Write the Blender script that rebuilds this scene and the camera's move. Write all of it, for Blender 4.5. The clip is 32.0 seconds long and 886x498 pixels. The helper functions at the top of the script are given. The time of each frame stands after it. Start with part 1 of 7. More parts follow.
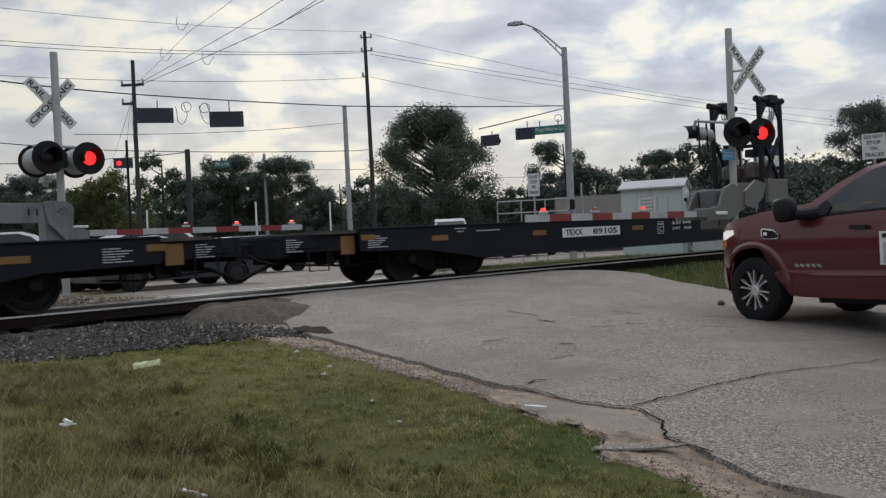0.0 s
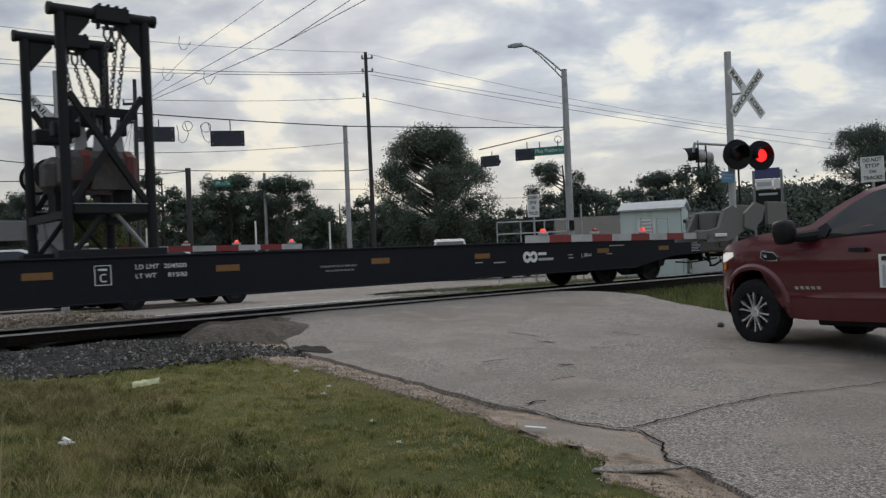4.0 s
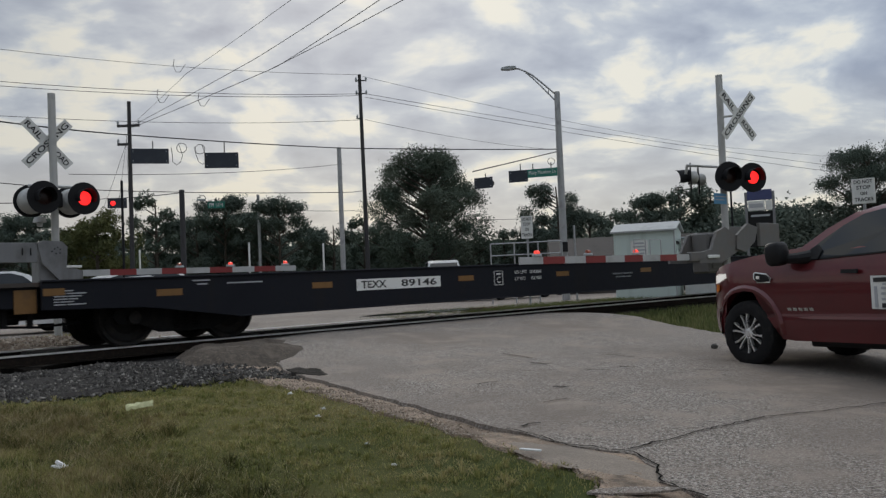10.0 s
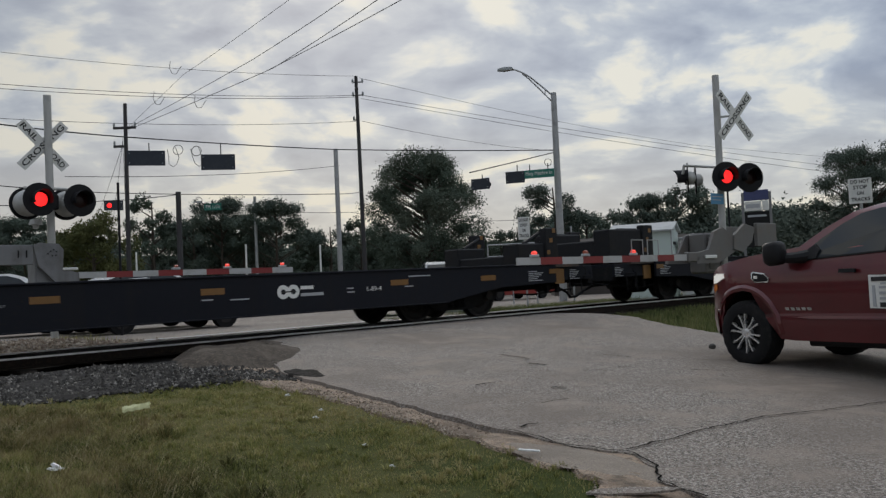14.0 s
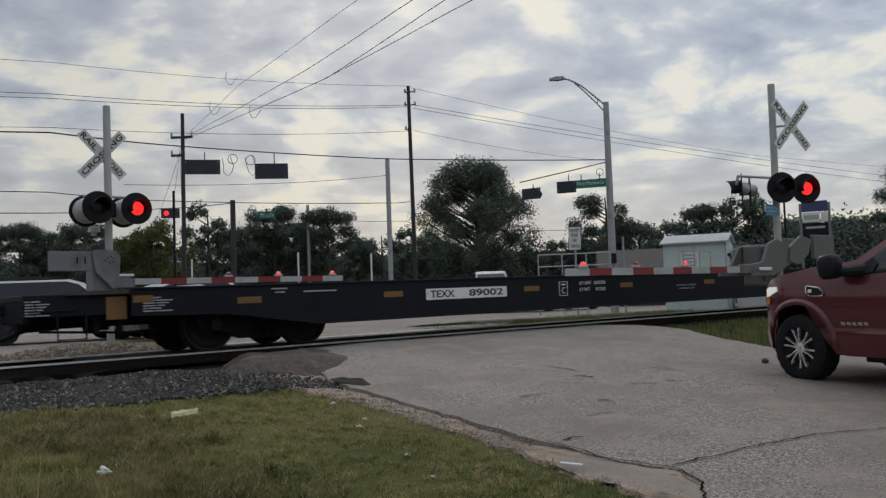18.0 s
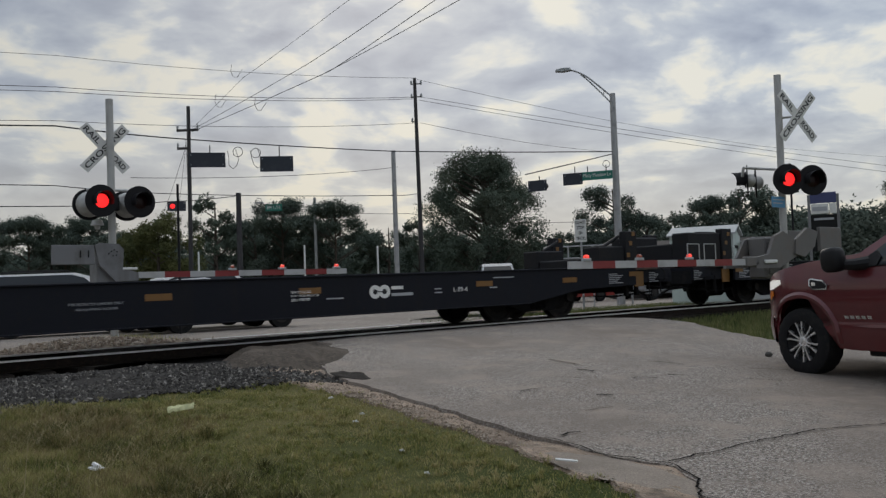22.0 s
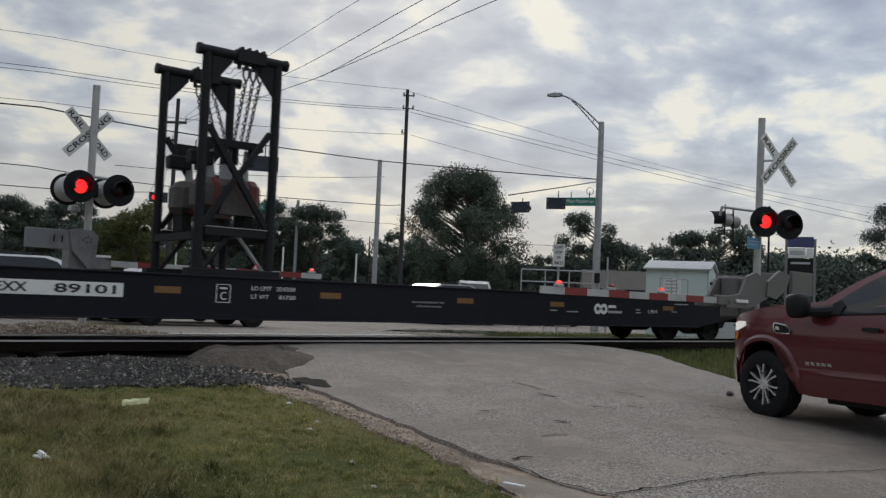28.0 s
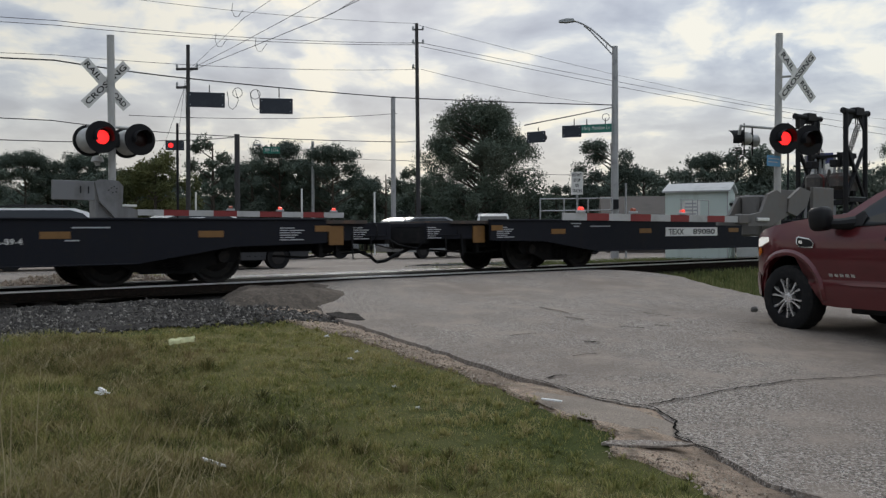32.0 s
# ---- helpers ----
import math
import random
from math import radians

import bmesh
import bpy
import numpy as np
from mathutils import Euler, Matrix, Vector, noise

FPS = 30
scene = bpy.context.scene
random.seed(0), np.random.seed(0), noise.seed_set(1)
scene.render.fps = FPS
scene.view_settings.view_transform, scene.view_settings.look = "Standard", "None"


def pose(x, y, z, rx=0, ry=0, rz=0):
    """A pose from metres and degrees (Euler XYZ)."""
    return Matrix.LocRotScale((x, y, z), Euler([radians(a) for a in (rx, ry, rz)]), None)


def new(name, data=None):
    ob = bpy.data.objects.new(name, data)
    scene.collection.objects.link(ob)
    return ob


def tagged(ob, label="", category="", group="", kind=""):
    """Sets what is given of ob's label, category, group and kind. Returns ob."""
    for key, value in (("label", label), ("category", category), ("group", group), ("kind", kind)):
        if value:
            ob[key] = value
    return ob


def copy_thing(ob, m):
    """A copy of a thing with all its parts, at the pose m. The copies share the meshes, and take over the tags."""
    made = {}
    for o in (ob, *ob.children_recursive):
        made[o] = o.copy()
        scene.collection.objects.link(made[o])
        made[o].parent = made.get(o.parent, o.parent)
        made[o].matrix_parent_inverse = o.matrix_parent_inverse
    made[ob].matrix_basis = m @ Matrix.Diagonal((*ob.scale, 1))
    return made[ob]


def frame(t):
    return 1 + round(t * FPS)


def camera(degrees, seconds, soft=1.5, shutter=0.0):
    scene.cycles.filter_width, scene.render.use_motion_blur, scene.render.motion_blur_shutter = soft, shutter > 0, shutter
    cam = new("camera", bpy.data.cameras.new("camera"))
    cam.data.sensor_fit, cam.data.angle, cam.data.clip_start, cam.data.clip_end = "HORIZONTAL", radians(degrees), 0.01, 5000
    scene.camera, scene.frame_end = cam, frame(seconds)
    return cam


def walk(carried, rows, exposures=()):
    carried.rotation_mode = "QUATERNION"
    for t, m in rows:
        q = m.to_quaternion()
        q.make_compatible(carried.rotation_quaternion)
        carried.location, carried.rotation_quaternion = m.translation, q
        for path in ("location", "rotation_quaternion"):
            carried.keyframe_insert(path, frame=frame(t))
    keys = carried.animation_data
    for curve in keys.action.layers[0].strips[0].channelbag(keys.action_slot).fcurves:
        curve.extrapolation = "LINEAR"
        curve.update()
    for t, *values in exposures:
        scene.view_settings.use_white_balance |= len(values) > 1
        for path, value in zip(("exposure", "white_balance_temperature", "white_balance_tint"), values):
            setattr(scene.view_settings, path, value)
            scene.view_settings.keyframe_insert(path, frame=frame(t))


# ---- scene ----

# ------------------------------------------------ camera
cam = camera(53.44, 32.0, soft=1.35, shutter=0.05)
EYE = 1.55
# t, x, y, z, yaw, pitch, lean
PATH = [
    (0.0, -0.039, -0.019, 0.007, 0.16, -0.41, 2.74),
    (0.5, -0.046, -0.016, 0.007, 0.15, -0.40, 2.74),
    (1.0, -0.047, -0.014, 0.004, 0.09, -0.12, 2.60),
    (1.5, -0.051, -0.015, 0.009, -0.04, 0.14, 2.45),
    (2.0, -0.050, -0.021, 0.007, -0.03, 0.28, 2.51),
    (2.5, -0.053, -0.019, 0.013, 0.76, -0.06, 2.54),
    (3.0, -0.051, -0.020, 0.007, 0.96, -0.01, 2.51),
    (3.5, -0.061, -0.018, 0.006, 0.55, 0.35, 2.42),
    (4.0, -0.052, -0.033, 0.008, 0.10, 0.90, 2.39),
    (4.5, -0.061, -0.055, 0.013, -0.12, 1.17, 2.18),
    (6.5, -0.050, -0.054, 0.008, -0.62, 1.21, 2.91),
    (7.0, -0.051, -0.062, 0.013, -0.76, 1.65, 2.66),
    (7.5, -0.052, -0.048, 0.007, -0.59, 1.64, 2.61),
    (8.0, -0.053, -0.041, 0.008, -0.20, 1.45, 2.52),
    (8.5, -0.057, -0.047, 0.008, 0.08, 1.42, 2.41),
    (9.0, -0.057, -0.041, 0.012, 0.11, 1.77, 2.30),
    (9.5, -0.061, -0.043, 0.012, -0.08, 2.10, 2.23),
    (10.0, -0.060, -0.059, 0.014, -0.32, 2.27, 2.44),
    (10.5, -0.056, -0.059, 0.015, -0.49, 2.45, 2.78),
    (11.0, -0.052, -0.059, 0.017, -0.48, 2.50, 3.05),
    (11.5, -0.053, -0.059, 0.015, -0.38, 2.43, 3.12),
    (12.0, -0.053, -0.058, 0.016, -0.49, 2.47, 3.11),
    (12.5, -0.060, -0.049, 0.010, -0.76, 2.43, 3.10),
    (13.0, -0.069, -0.039, 0.011, -0.71, 2.33, 3.00),
    (13.5, -0.065, -0.035, 0.013, -0.62, 2.33, 2.83),
    (14.0, -0.065, -0.035, 0.005, -0.51, 2.36, 2.63),
    (14.5, -0.064, -0.034, 0.008, -0.30, 2.45, 2.51),
    (16.5, -0.054, -0.049, 0.017, 0.49, 3.78, 1.14),
    (17.0, -0.043, -0.049, 0.017, 1.03, 3.66, 1.26),
    (17.5, -0.037, -0.035, 0.012, 1.81, 3.29, 1.55),
    (18.0, -0.004, -0.033, 0.014, 2.83, 3.09, 2.01),
    (18.5, 0.032, -0.027, 0.021, 3.69, 3.19, 2.11),
    (19.0, 0.119, -0.045, 0.034, 5.88, 2.89, 2.07),
    (19.5, 0.179, -0.059, 0.045, 6.83, 3.25, 2.39),
    (20.0, 0.137, -0.027, 0.049, 6.76, 3.43, 2.67),
    (20.5, 0.101, -0.004, 0.045, 7.08, 2.99, 2.61),
    (21.0, 0.086, 0.024, 0.037, 6.25, 2.55, 2.29),
    (21.5, 0.101, 0.028, 0.035, 4.17, 2.55, 2.41),
    (22.0, 0.099, 0.034, 0.031, 3.39, 2.59, 2.08),
    (22.5, 0.087, 0.045, 0.034, 4.72, 2.32, 2.15),
    (23.0, 0.091, 0.044, 0.033, 5.20, 2.05, 2.46),
    (23.5, 0.094, 0.039, 0.034, 5.09, 1.77, 2.60),
    (24.0, 0.096, 0.045, 0.028, 5.02, 1.40, 2.53),
    (24.5, 0.095, 0.048, 0.023, 5.01, 1.28, 2.54),
    (26.5, 0.089, 0.045, 0.027, 5.34, 1.40, 2.21),
    (27.0, 0.099, 0.041, 0.028, 6.44, 2.21, 2.78),
    (27.5, 0.144, 0.053, 0.049, 6.48, 3.84, 1.37),
    (28.0, 0.211, 0.007, 0.056, 1.95, 3.47, -2.54),
    (28.5, 0.255, -0.039, 0.037, 0.40, 1.82, -3.30),
    (29.0, 0.248, -0.027, 0.038, -0.51, 1.39, -1.16),
    (29.5, 0.164, -0.043, 0.031, -1.76, 2.15, 2.02),
    (30.0, 0.169, -0.001, 0.008, -3.44, 2.41, 1.76),
    (30.5, 0.206, -0.139, 0.022, -0.41, 1.60, -0.22),
    (31.0, 0.192, -0.180, 0.015, 3.04, 1.12, 0.03),
    (31.5, 0.126, -0.197, 0.005, 3.78, 0.23, 0.27),
    (32.0, 0.107, -0.182, -0.003, 3.09, -0.75, 0.20),
]
walk(cam, [(t, pose(x, y, z + EYE, 90 + pi_, le, ya)) for t, x, y, z, ya, pi_, le in PATH],
     exposures=[(0.0, 0.17), (2.0, 0.14), (4.0, 0.07), (7.0, 0.02), (13.0, -0.10), (22.0, -0.10), (24.0, 0.0), (27.0, -0.04), (29.0, 0.0), (30.0, -0.08), (31.0, -0.08), (32.0, 0.14)])

# ------------------------------------------------ light
world = bpy.data.worlds.new("sky")
scene.world = world
world.use_nodes = True
scene.view_settings.exposure = 0.0


class G:
    """Small helper to write node graphs."""

    def __init__(self, tree):
        self.t = tree
        tree.nodes.clear()

    def n(self, kind, ins=None, **props):
        nd = self.t.nodes.new("ShaderNode" + kind)
        for k, v in props.items():
            setattr(nd, k, v)
        for k, v in (ins or {}).items():
            sock = nd.inputs[k]
            if hasattr(v, "is_output"):
                self.t.links.new(v, sock)
            else:
                sock.default_value = v
        return nd

    def ramp(self, fac, stops, interp="LINEAR"):
        nd = self.t.nodes.new("ShaderNodeValToRGB")
        nd.color_ramp.interpolation = interp
        el = nd.color_ramp.elements
        while len(el) < len(stops):
            el.new(0.5)
        for e, (p, c) in zip(el, stops):
            e.position = p
            e.color = (c, c, c, 1) if isinstance(c, (int, float)) else (*c, 1)
        self.t.links.new(fac, nd.inputs[0])
        return nd.outputs[0]

    def math(self, op, a, b=0.0, c=0.0):
        return self.n("Math", {0: a, 1: b, 2: c}, operation=op).outputs[0]

    def mix(self, fac, a, b, mode="MIX"):
        nd = self.n("Mix", {0: fac}, data_type="RGBA", blend_type=mode)
        for i, v in ((6, a), (7, b)):
            if hasattr(v, "is_output"):
                self.t.links.new(v, nd.inputs[i])
            else:
                nd.inputs[i].default_value = (*v, 1) if len(v) == 3 else v
        return nd.outputs[2]

    def noise(self, vec, scale, detail=4.0, rough=0.55, dist=0.0):
        return self.n("TexNoise", {"Vector": vec, "Scale": scale, "Detail": detail, "Roughness": rough, "Distortion": dist}).outputs[0]


SUN_AZ, SUN_EL = -7.0, 27.0       # degrees to the right of ahead, and above the horizon


def build_sky():
    g = G(world.node_tree)
    out = g.n("OutputWorld")
    sky = g.n("TexSky", sky_type="NISHITA", sun_disc=False, sun_elevation=radians(SUN_EL), sun_rotation=radians(SUN_AZ),
              air_density=1.2, dust_density=2.5, ozone_density=1.5)
    d = g.n("TexCoord").outputs["Generated"]
    sep = g.n("SeparateXYZ", {0: d})
    x, y, z = sep.outputs
    zz = g.math("ADD", g.math("MAXIMUM", z, 0.0), 0.27)
    u_ = g.math("DIVIDE", x, zz)
    v_ = g.math("DIVIDE", y, zz)
    vec = g.n("CombineXYZ", {0: u_, 1: v_, 2: 3.7}).outputs[0]
    drift = g.n("VectorMath", {0: g.n("TexNoise", {"Vector": vec, "Scale": 1.6, "Detail": 3.0}).outputs["Color"], 3: 0.30}, operation="SCALE").outputs[0]
    warp = g.n("VectorMath", {0: vec, 1: drift}, operation="ADD").outputs[0]
    big = g.noise(warp, 1.3, 3.0, 0.5, 0.0)
    mid = g.noise(warp, 4.6, 4.0, 0.5, 0.0)
    fine = g.noise(warp, 11.0, 5.0, 0.55, 0.0)
    cell = g.n("TexVoronoi", {"Vector": warp, "Scale": 7.0, "Smoothness": 1.0}, feature="SMOOTH_F1").outputs["Distance"]
    thick = g.math("ADD", g.math("MULTIPLY", big, 0.30), g.math("ADD", g.math("MULTIPLY", mid, 0.52), g.math("MULTIPLY", fine, 0.24)))
    thick = g.math("SUBTRACT", g.math("SUBTRACT", thick, g.math("MULTIPLY", cell, 0.20)), -0.030)
    # cloud brightness falls with thickness
    shade = g.ramp(thick, [(0.37, (0.77, 0.76, 0.69)), (0.41, (0.635, 0.665, 0.675)), (0.45, (0.475, 0.53, 0.605)), (0.51, (0.385, 0.44, 0.535)), (0.60, (0.29, 0.34, 0.44))])
    # brighter towards the hidden sun and overhead, paler at the horizon
    sun = Vector((math.sin(radians(SUN_AZ)) * math.cos(radians(SUN_EL)), math.cos(radians(SUN_AZ)) * math.cos(radians(SUN_EL)), math.sin(radians(SUN_EL))))
    near = g.n("VectorMath", {0: d, 1: sun}, operation="DOT_PRODUCT").outputs["Value"]
    glow = g.ramp(near, [(0.0, 0.82), (0.72, 0.90), (0.93, 0.98), (1.0, 1.02)])
    lit = g.mix(1.0, shade, glow, "MULTIPLY")
    east = g.ramp(g.math("MULTIPLY_ADD", x, 0.5, 0.5), [(0.30, 0.88), (0.5, 1.0), (0.72, 1.16), (1.0, 1.12)])
    lit = g.mix(1.0, lit, east, "MULTIPLY")
    boost = g.math("MULTIPLY_ADD", g.math("MAXIMUM", g.math("SUBTRACT", z, 0.36), 0.0), 2.6, 1.0)
    lit = g.mix(1.0, lit, g.n("CombineColor", {0: boost, 1: boost, 2: boost}).outputs[0], "MULTIPLY")
    low = g.ramp(z, [(0.0, 1.0), (0.08, 0.75), (0.20, 0.0)])
    lit = g.mix(g.math("MULTIPLY", low, 0.55), lit, (0.70, 0.66, 0.55))
    cloud = g.n("Background", {0: lit, 1: 1.0})
    blue = g.n("Background", {0: sky.outputs[0], 1: 0.08})
    mixed = g.n("MixShader", {0: 0.93, 1: blue.outputs[0], 2: cloud.outputs[0]})
    g.t.links.new(mixed.outputs[0], out.inputs[0])


build_sky()
sun_data = bpy.data.lights.new("sun", "SUN")
sun_data.energy, sun_data.angle, sun_data.color = 0.7, radians(14), (1.0, 0.93, 0.82)
sun_ob = new("sun", sun_data)
sun_ob.matrix_world = pose(0, 0, 30, 0, 0, 0) @ Matrix.Rotation(radians(-SUN_AZ), 4, "Z") @ Matrix.Rotation(radians(-(90 - SUN_EL)), 4, "X")

# ------------------------------------------------ materials
MATS = {}


def material(name, base, rough=0.6, metal=0.0, grain=(), stain=(), bump=0.0, bump_scale=60.0, spec=0.5, coat=0.0, emit=None, vary=0.0, coords="Object", streak=None):
    """grain / stain: (scale, colour, low, high) patches laid over the base colour."""
    m = bpy.data.materials.new(name)
    m.use_nodes = True
    g = G(m.node_tree)
    out = g.n("OutputMaterial")
    bs = g.n("BsdfPrincipled")
    vec = g.n("TexCoord").outputs[coords]
    col = g.n("RGB").outputs[0]
    col.default_value = (*base, 1)
    for sc, c, lo, hi in list(grain) + list(stain):
        nz = g.noise(vec, sc, 5.0, 0.6)
        col = g.mix(g.ramp(nz, [(lo, 0.0), (hi, 1.0)]), col, c)
    if streak:
        sc, c, lo, hi = streak
        sv = g.n("Mapping", {0: vec, 3: (sc, sc, sc * 0.08)}).outputs[0]
        col = g.mix(g.ramp(g.noise(sv, 1.0, 5.0, 0.6), [(lo, 0.0), (hi, 1.0)]), col, c)
    if vary:
        rnd = g.n("ObjectInfo").outputs["Random"]
        f = g.math("MULTIPLY_ADD", rnd, 2 * vary, 1 - vary)
        col = g.mix(1.0, col, g.n("CombineColor", {0: f, 1: f, 2: f}).outputs[0], "MULTIPLY")
    g.t.links.new(col, bs.inputs["Base Color"])
    rn = g.noise(vec, 9.0, 4.0, 0.6)
    rr = g.math("MULTIPLY_ADD", rn, 0.24, rough - 0.12)
    g.t.links.new(rr, bs.inputs["Roughness"])
    bs.inputs["Metallic"].default_value = metal
    bs.inputs["Specular IOR Level"].default_value = spec
    bs.inputs["Coat Weight"].default_value = coat
    bs.inputs["Coat Roughness"].default_value = 0.08
    if bump:
        bn = g.noise(vec, bump_scale, 5.0, 0.65)
        b = g.n("Bump", {"Strength": bump, "Distance": 0.02, "Height": bn})
        g.t.links.new(b.outputs[0], bs.inputs["Normal"])
    if emit:
        bs.inputs["Emission Color"].default_value = (*emit[0], 1)
        bs.inputs["Emission Strength"].default_value = emit[1]
    g.t.links.new(bs.outputs[0], out.inputs[0])
    MATS[name] = m
    return m


def glass_material(name, tint, rough=0.03):
    m = bpy.data.materials.new(name)
    m.use_nodes = True
    bs = m.node_tree.nodes["Principled BSDF"]
    bs.inputs["Base Color"].default_value = (*tint, 1)
    bs.inputs["Roughness"].default_value = rough
    bs.inputs["Specular IOR Level"].default_value = 0.35
    MATS[name] = m
    return m


material("asphalt", (0.206, 0.168, 0.144), 0.9, spec=0.3, grain=[(27.0, (0.28, 0.245, 0.21), 0.50, 0.58), (33.0, (0.115, 0.098, 0.082), 0.52, 0.60), (58.0, (0.46, 0.43, 0.40), 0.55, 0.62), (46.0, (0.055, 0.049, 0.044), 0.54, 0.62), (36.0, (0.095, 0.083, 0.071), 0.54, 0.60), (42.0, (0.37, 0.335, 0.295), 0.56, 0.62)],
         stain=[(0.35, (0.172, 0.142, 0.120), 0.45, 0.65), (1.7, (0.255, 0.212, 0.176), 0.50, 0.72)], bump=0.6, bump_scale=70.0)
# tan dirt of the patch at the road corner
material("asphalt_patch", (0.225, 0.185, 0.148), 0.92, grain=[(60.0, (0.31, 0.26, 0.215), 0.52, 0.64), (90.0, (0.12, 0.10, 0.085), 0.55, 0.64)], stain=[(1.6, (0.165, 0.135, 0.108), 0.46, 0.62)], bump=0.5, bump_scale=90.0)
material("asphalt_dark", (0.060, 0.056, 0.052), 0.9, grain=[(60.0, (0.13, 0.12, 0.11), 0.55, 0.72)], stain=[(2.5, (0.10, 0.09, 0.08), 0.5, 0.7)], bump=0.8, bump_scale=50.0)
material("mound", (0.072, 0.060, 0.050), 0.95, spec=0.1, grain=[(26.0, (0.15, 0.125, 0.10), 0.52, 0.68), (50.0, (0.035, 0.030, 0.026), 0.52, 0.66)], stain=[(2.0, (0.12, 0.10, 0.082), 0.45, 0.65)], bump=1.0, bump_scale=24.0)
material("head_plate", (0.028, 0.034, 0.046), 0.55, spec=0.3, stain=[(3.0, (0.040, 0.046, 0.058), 0.5, 0.7)])
material("totem_blue", (0.045, 0.055, 0.15), 0.5, stain=[(3.0, (0.035, 0.04, 0.11), 0.5, 0.7)])
material("saddle_grey", (0.060, 0.055, 0.052), 0.7, grain=[(9.0, (0.10, 0.085, 0.075), 0.5, 0.66)], stain=[(2.5, (0.085, 0.035, 0.030), 0.52, 0.68)], bump=0.2, bump_scale=15.0)
material("clod", (0.022, 0.019, 0.017), 0.95, spec=0.1, grain=[(30.0, (0.05, 0.045, 0.04), 0.5, 0.68)], bump=0.8, bump_scale=30.0)
material("crack", (0.012, 0.011, 0.010), 0.98, spec=0.02)
material("paint_line", (0.42, 0.42, 0.40), 0.8, grain=[(25.0, (0.18, 0.175, 0.165), 0.48, 0.62)])
material("soil", (0.325, 0.235, 0.170), 0.95, grain=[(34.0, (0.34, 0.28, 0.215), 0.50, 0.60), (60.0, (0.09, 0.066, 0.046), 0.54, 0.62)], stain=[(1.6, (0.145, 0.105, 0.075), 0.45, 0.62), (5.0, (0.12, 0.09, 0.065), 0.54, 0.66)], bump=0.9, bump_scale=45.0)
material("turf", (0.105, 0.096, 0.040), 0.95, grain=[(30.0, (0.12, 0.115, 0.04), 0.48, 0.66)], stain=[(0.8, (0.115, 0.105, 0.045), 0.46, 0.62), (0.25, (0.05, 0.062, 0.02), 0.45, 0.6)], bump=0.8, bump_scale=60.0, spec=0.05)
material("blade", (0.085, 0.115, 0.030), 0.85, stain=[(0.9, (0.15, 0.14, 0.055), 0.45, 0.62), (3.0, (0.06, 0.085, 0.022), 0.45, 0.65)], spec=0.2)
material("blade_long", (0.060, 0.085, 0.022), 0.85, stain=[(1.1, (0.11, 0.105, 0.042), 0.46, 0.64)], spec=0.2)
material("straw", (0.30, 0.25, 0.14), 0.9)
material("ballast", (0.026, 0.024, 0.023), 0.9, grain=[(14.0, (0.05, 0.048, 0.046), 0.55, 0.7), (22.0, (0.05, 0.048, 0.047), 0.5, 0.68)], bump=1.0, bump_scale=18.0, spec=0.1)
material("rail_steel", (0.022, 0.017, 0.014), 0.85, 0.0, spec=0.2, grain=[(20.0, (0.040, 0.028, 0.02), 0.5, 0.7)])
material("rail_head", (0.85, 0.84, 0.83), 0.34, 0.8)
material("tie_wood", (0.022, 0.018, 0.015), 0.9, spec=0.2, grain=[(12.0, (0.045, 0.038, 0.032), 0.5, 0.7)], bump=0.4)
material("car_black", (0.0100, 0.0112, 0.0165), 0.6, spec=0.16, streak=(1.4, (0.0140, 0.0132, 0.0148), 0.52, 0.75), grain=[(14.0, (0.017, 0.0150, 0.014), 0.58, 0.70)], stain=[(0.7, (0.0085, 0.0095, 0.0145), 0.5, 0.7)], bump=0.06, bump_scale=6.0)
material("car_under", (0.011, 0.011, 0.012), 0.8, spec=0.2, grain=[(6.0, (0.022, 0.020, 0.019), 0.5, 0.72)], bump=0.2)
material("deck_steel", (0.055, 0.045, 0.040), 0.8, grain=[(4.0, (0.11, 0.065, 0.045), 0.5, 0.7)], bump=0.2)
material("wheel_steel", (0.013, 0.012, 0.012), 0.7, 0.2, grain=[(8.0, (0.04, 0.032, 0.028), 0.5, 0.7)])
material("white_mark", (0.72, 0.72, 0.70), 0.6, grain=[(7.0, (0.50, 0.49, 0.47), 0.55, 0.75)])
material("grey_mark", (0.36, 0.37, 0.39), 0.6)
material("dark_mark", (0.015, 0.015, 0.016), 0.6)
material("reflector_yellow", (0.185, 0.09, 0.022), 0.5, grain=[(5.0, (0.135, 0.066, 0.018), 0.5, 0.7)])
material("signal_grey", (0.40, 0.40, 0.39), 0.5, 0.3, stain=[(3.0, (0.30, 0.30, 0.29), 0.5, 0.7)], streak=(3.0, (0.28, 0.27, 0.25), 0.56, 0.76))
material("galvanised", (0.34, 0.345, 0.35), 0.5, 0.5, stain=[(4.0, (0.25, 0.255, 0.26), 0.5, 0.68)])
material("signal_black", (0.015, 0.015, 0.017), 0.6, spec=0.15)
material("sign_white", (0.66, 0.66, 0.64), 0.55, stain=[(4.0, (0.54, 0.54, 0.51), 0.5, 0.72)])
material("red_glow", (0.4, 0.01, 0.01), 0.4, emit=((1.0, 0.022, 0.022), 1.5))
material("lens_dark", (0.014, 0.003, 0.003), 0.3, spec=0.25)
material("arm_light", (0.5, 0.05, 0.03), 0.4, emit=((1.0, 0.07, 0.05), 0.9))
material("arm_lens", (0.30, 0.06, 0.03), 0.3)
material("red_paint", (0.20, 0.022, 0.022), 0.55)
material("arm_white", (0.40, 0.40, 0.40), 0.6, stain=[(3.0, (0.32, 0.32, 0.31), 0.5, 0.7)])
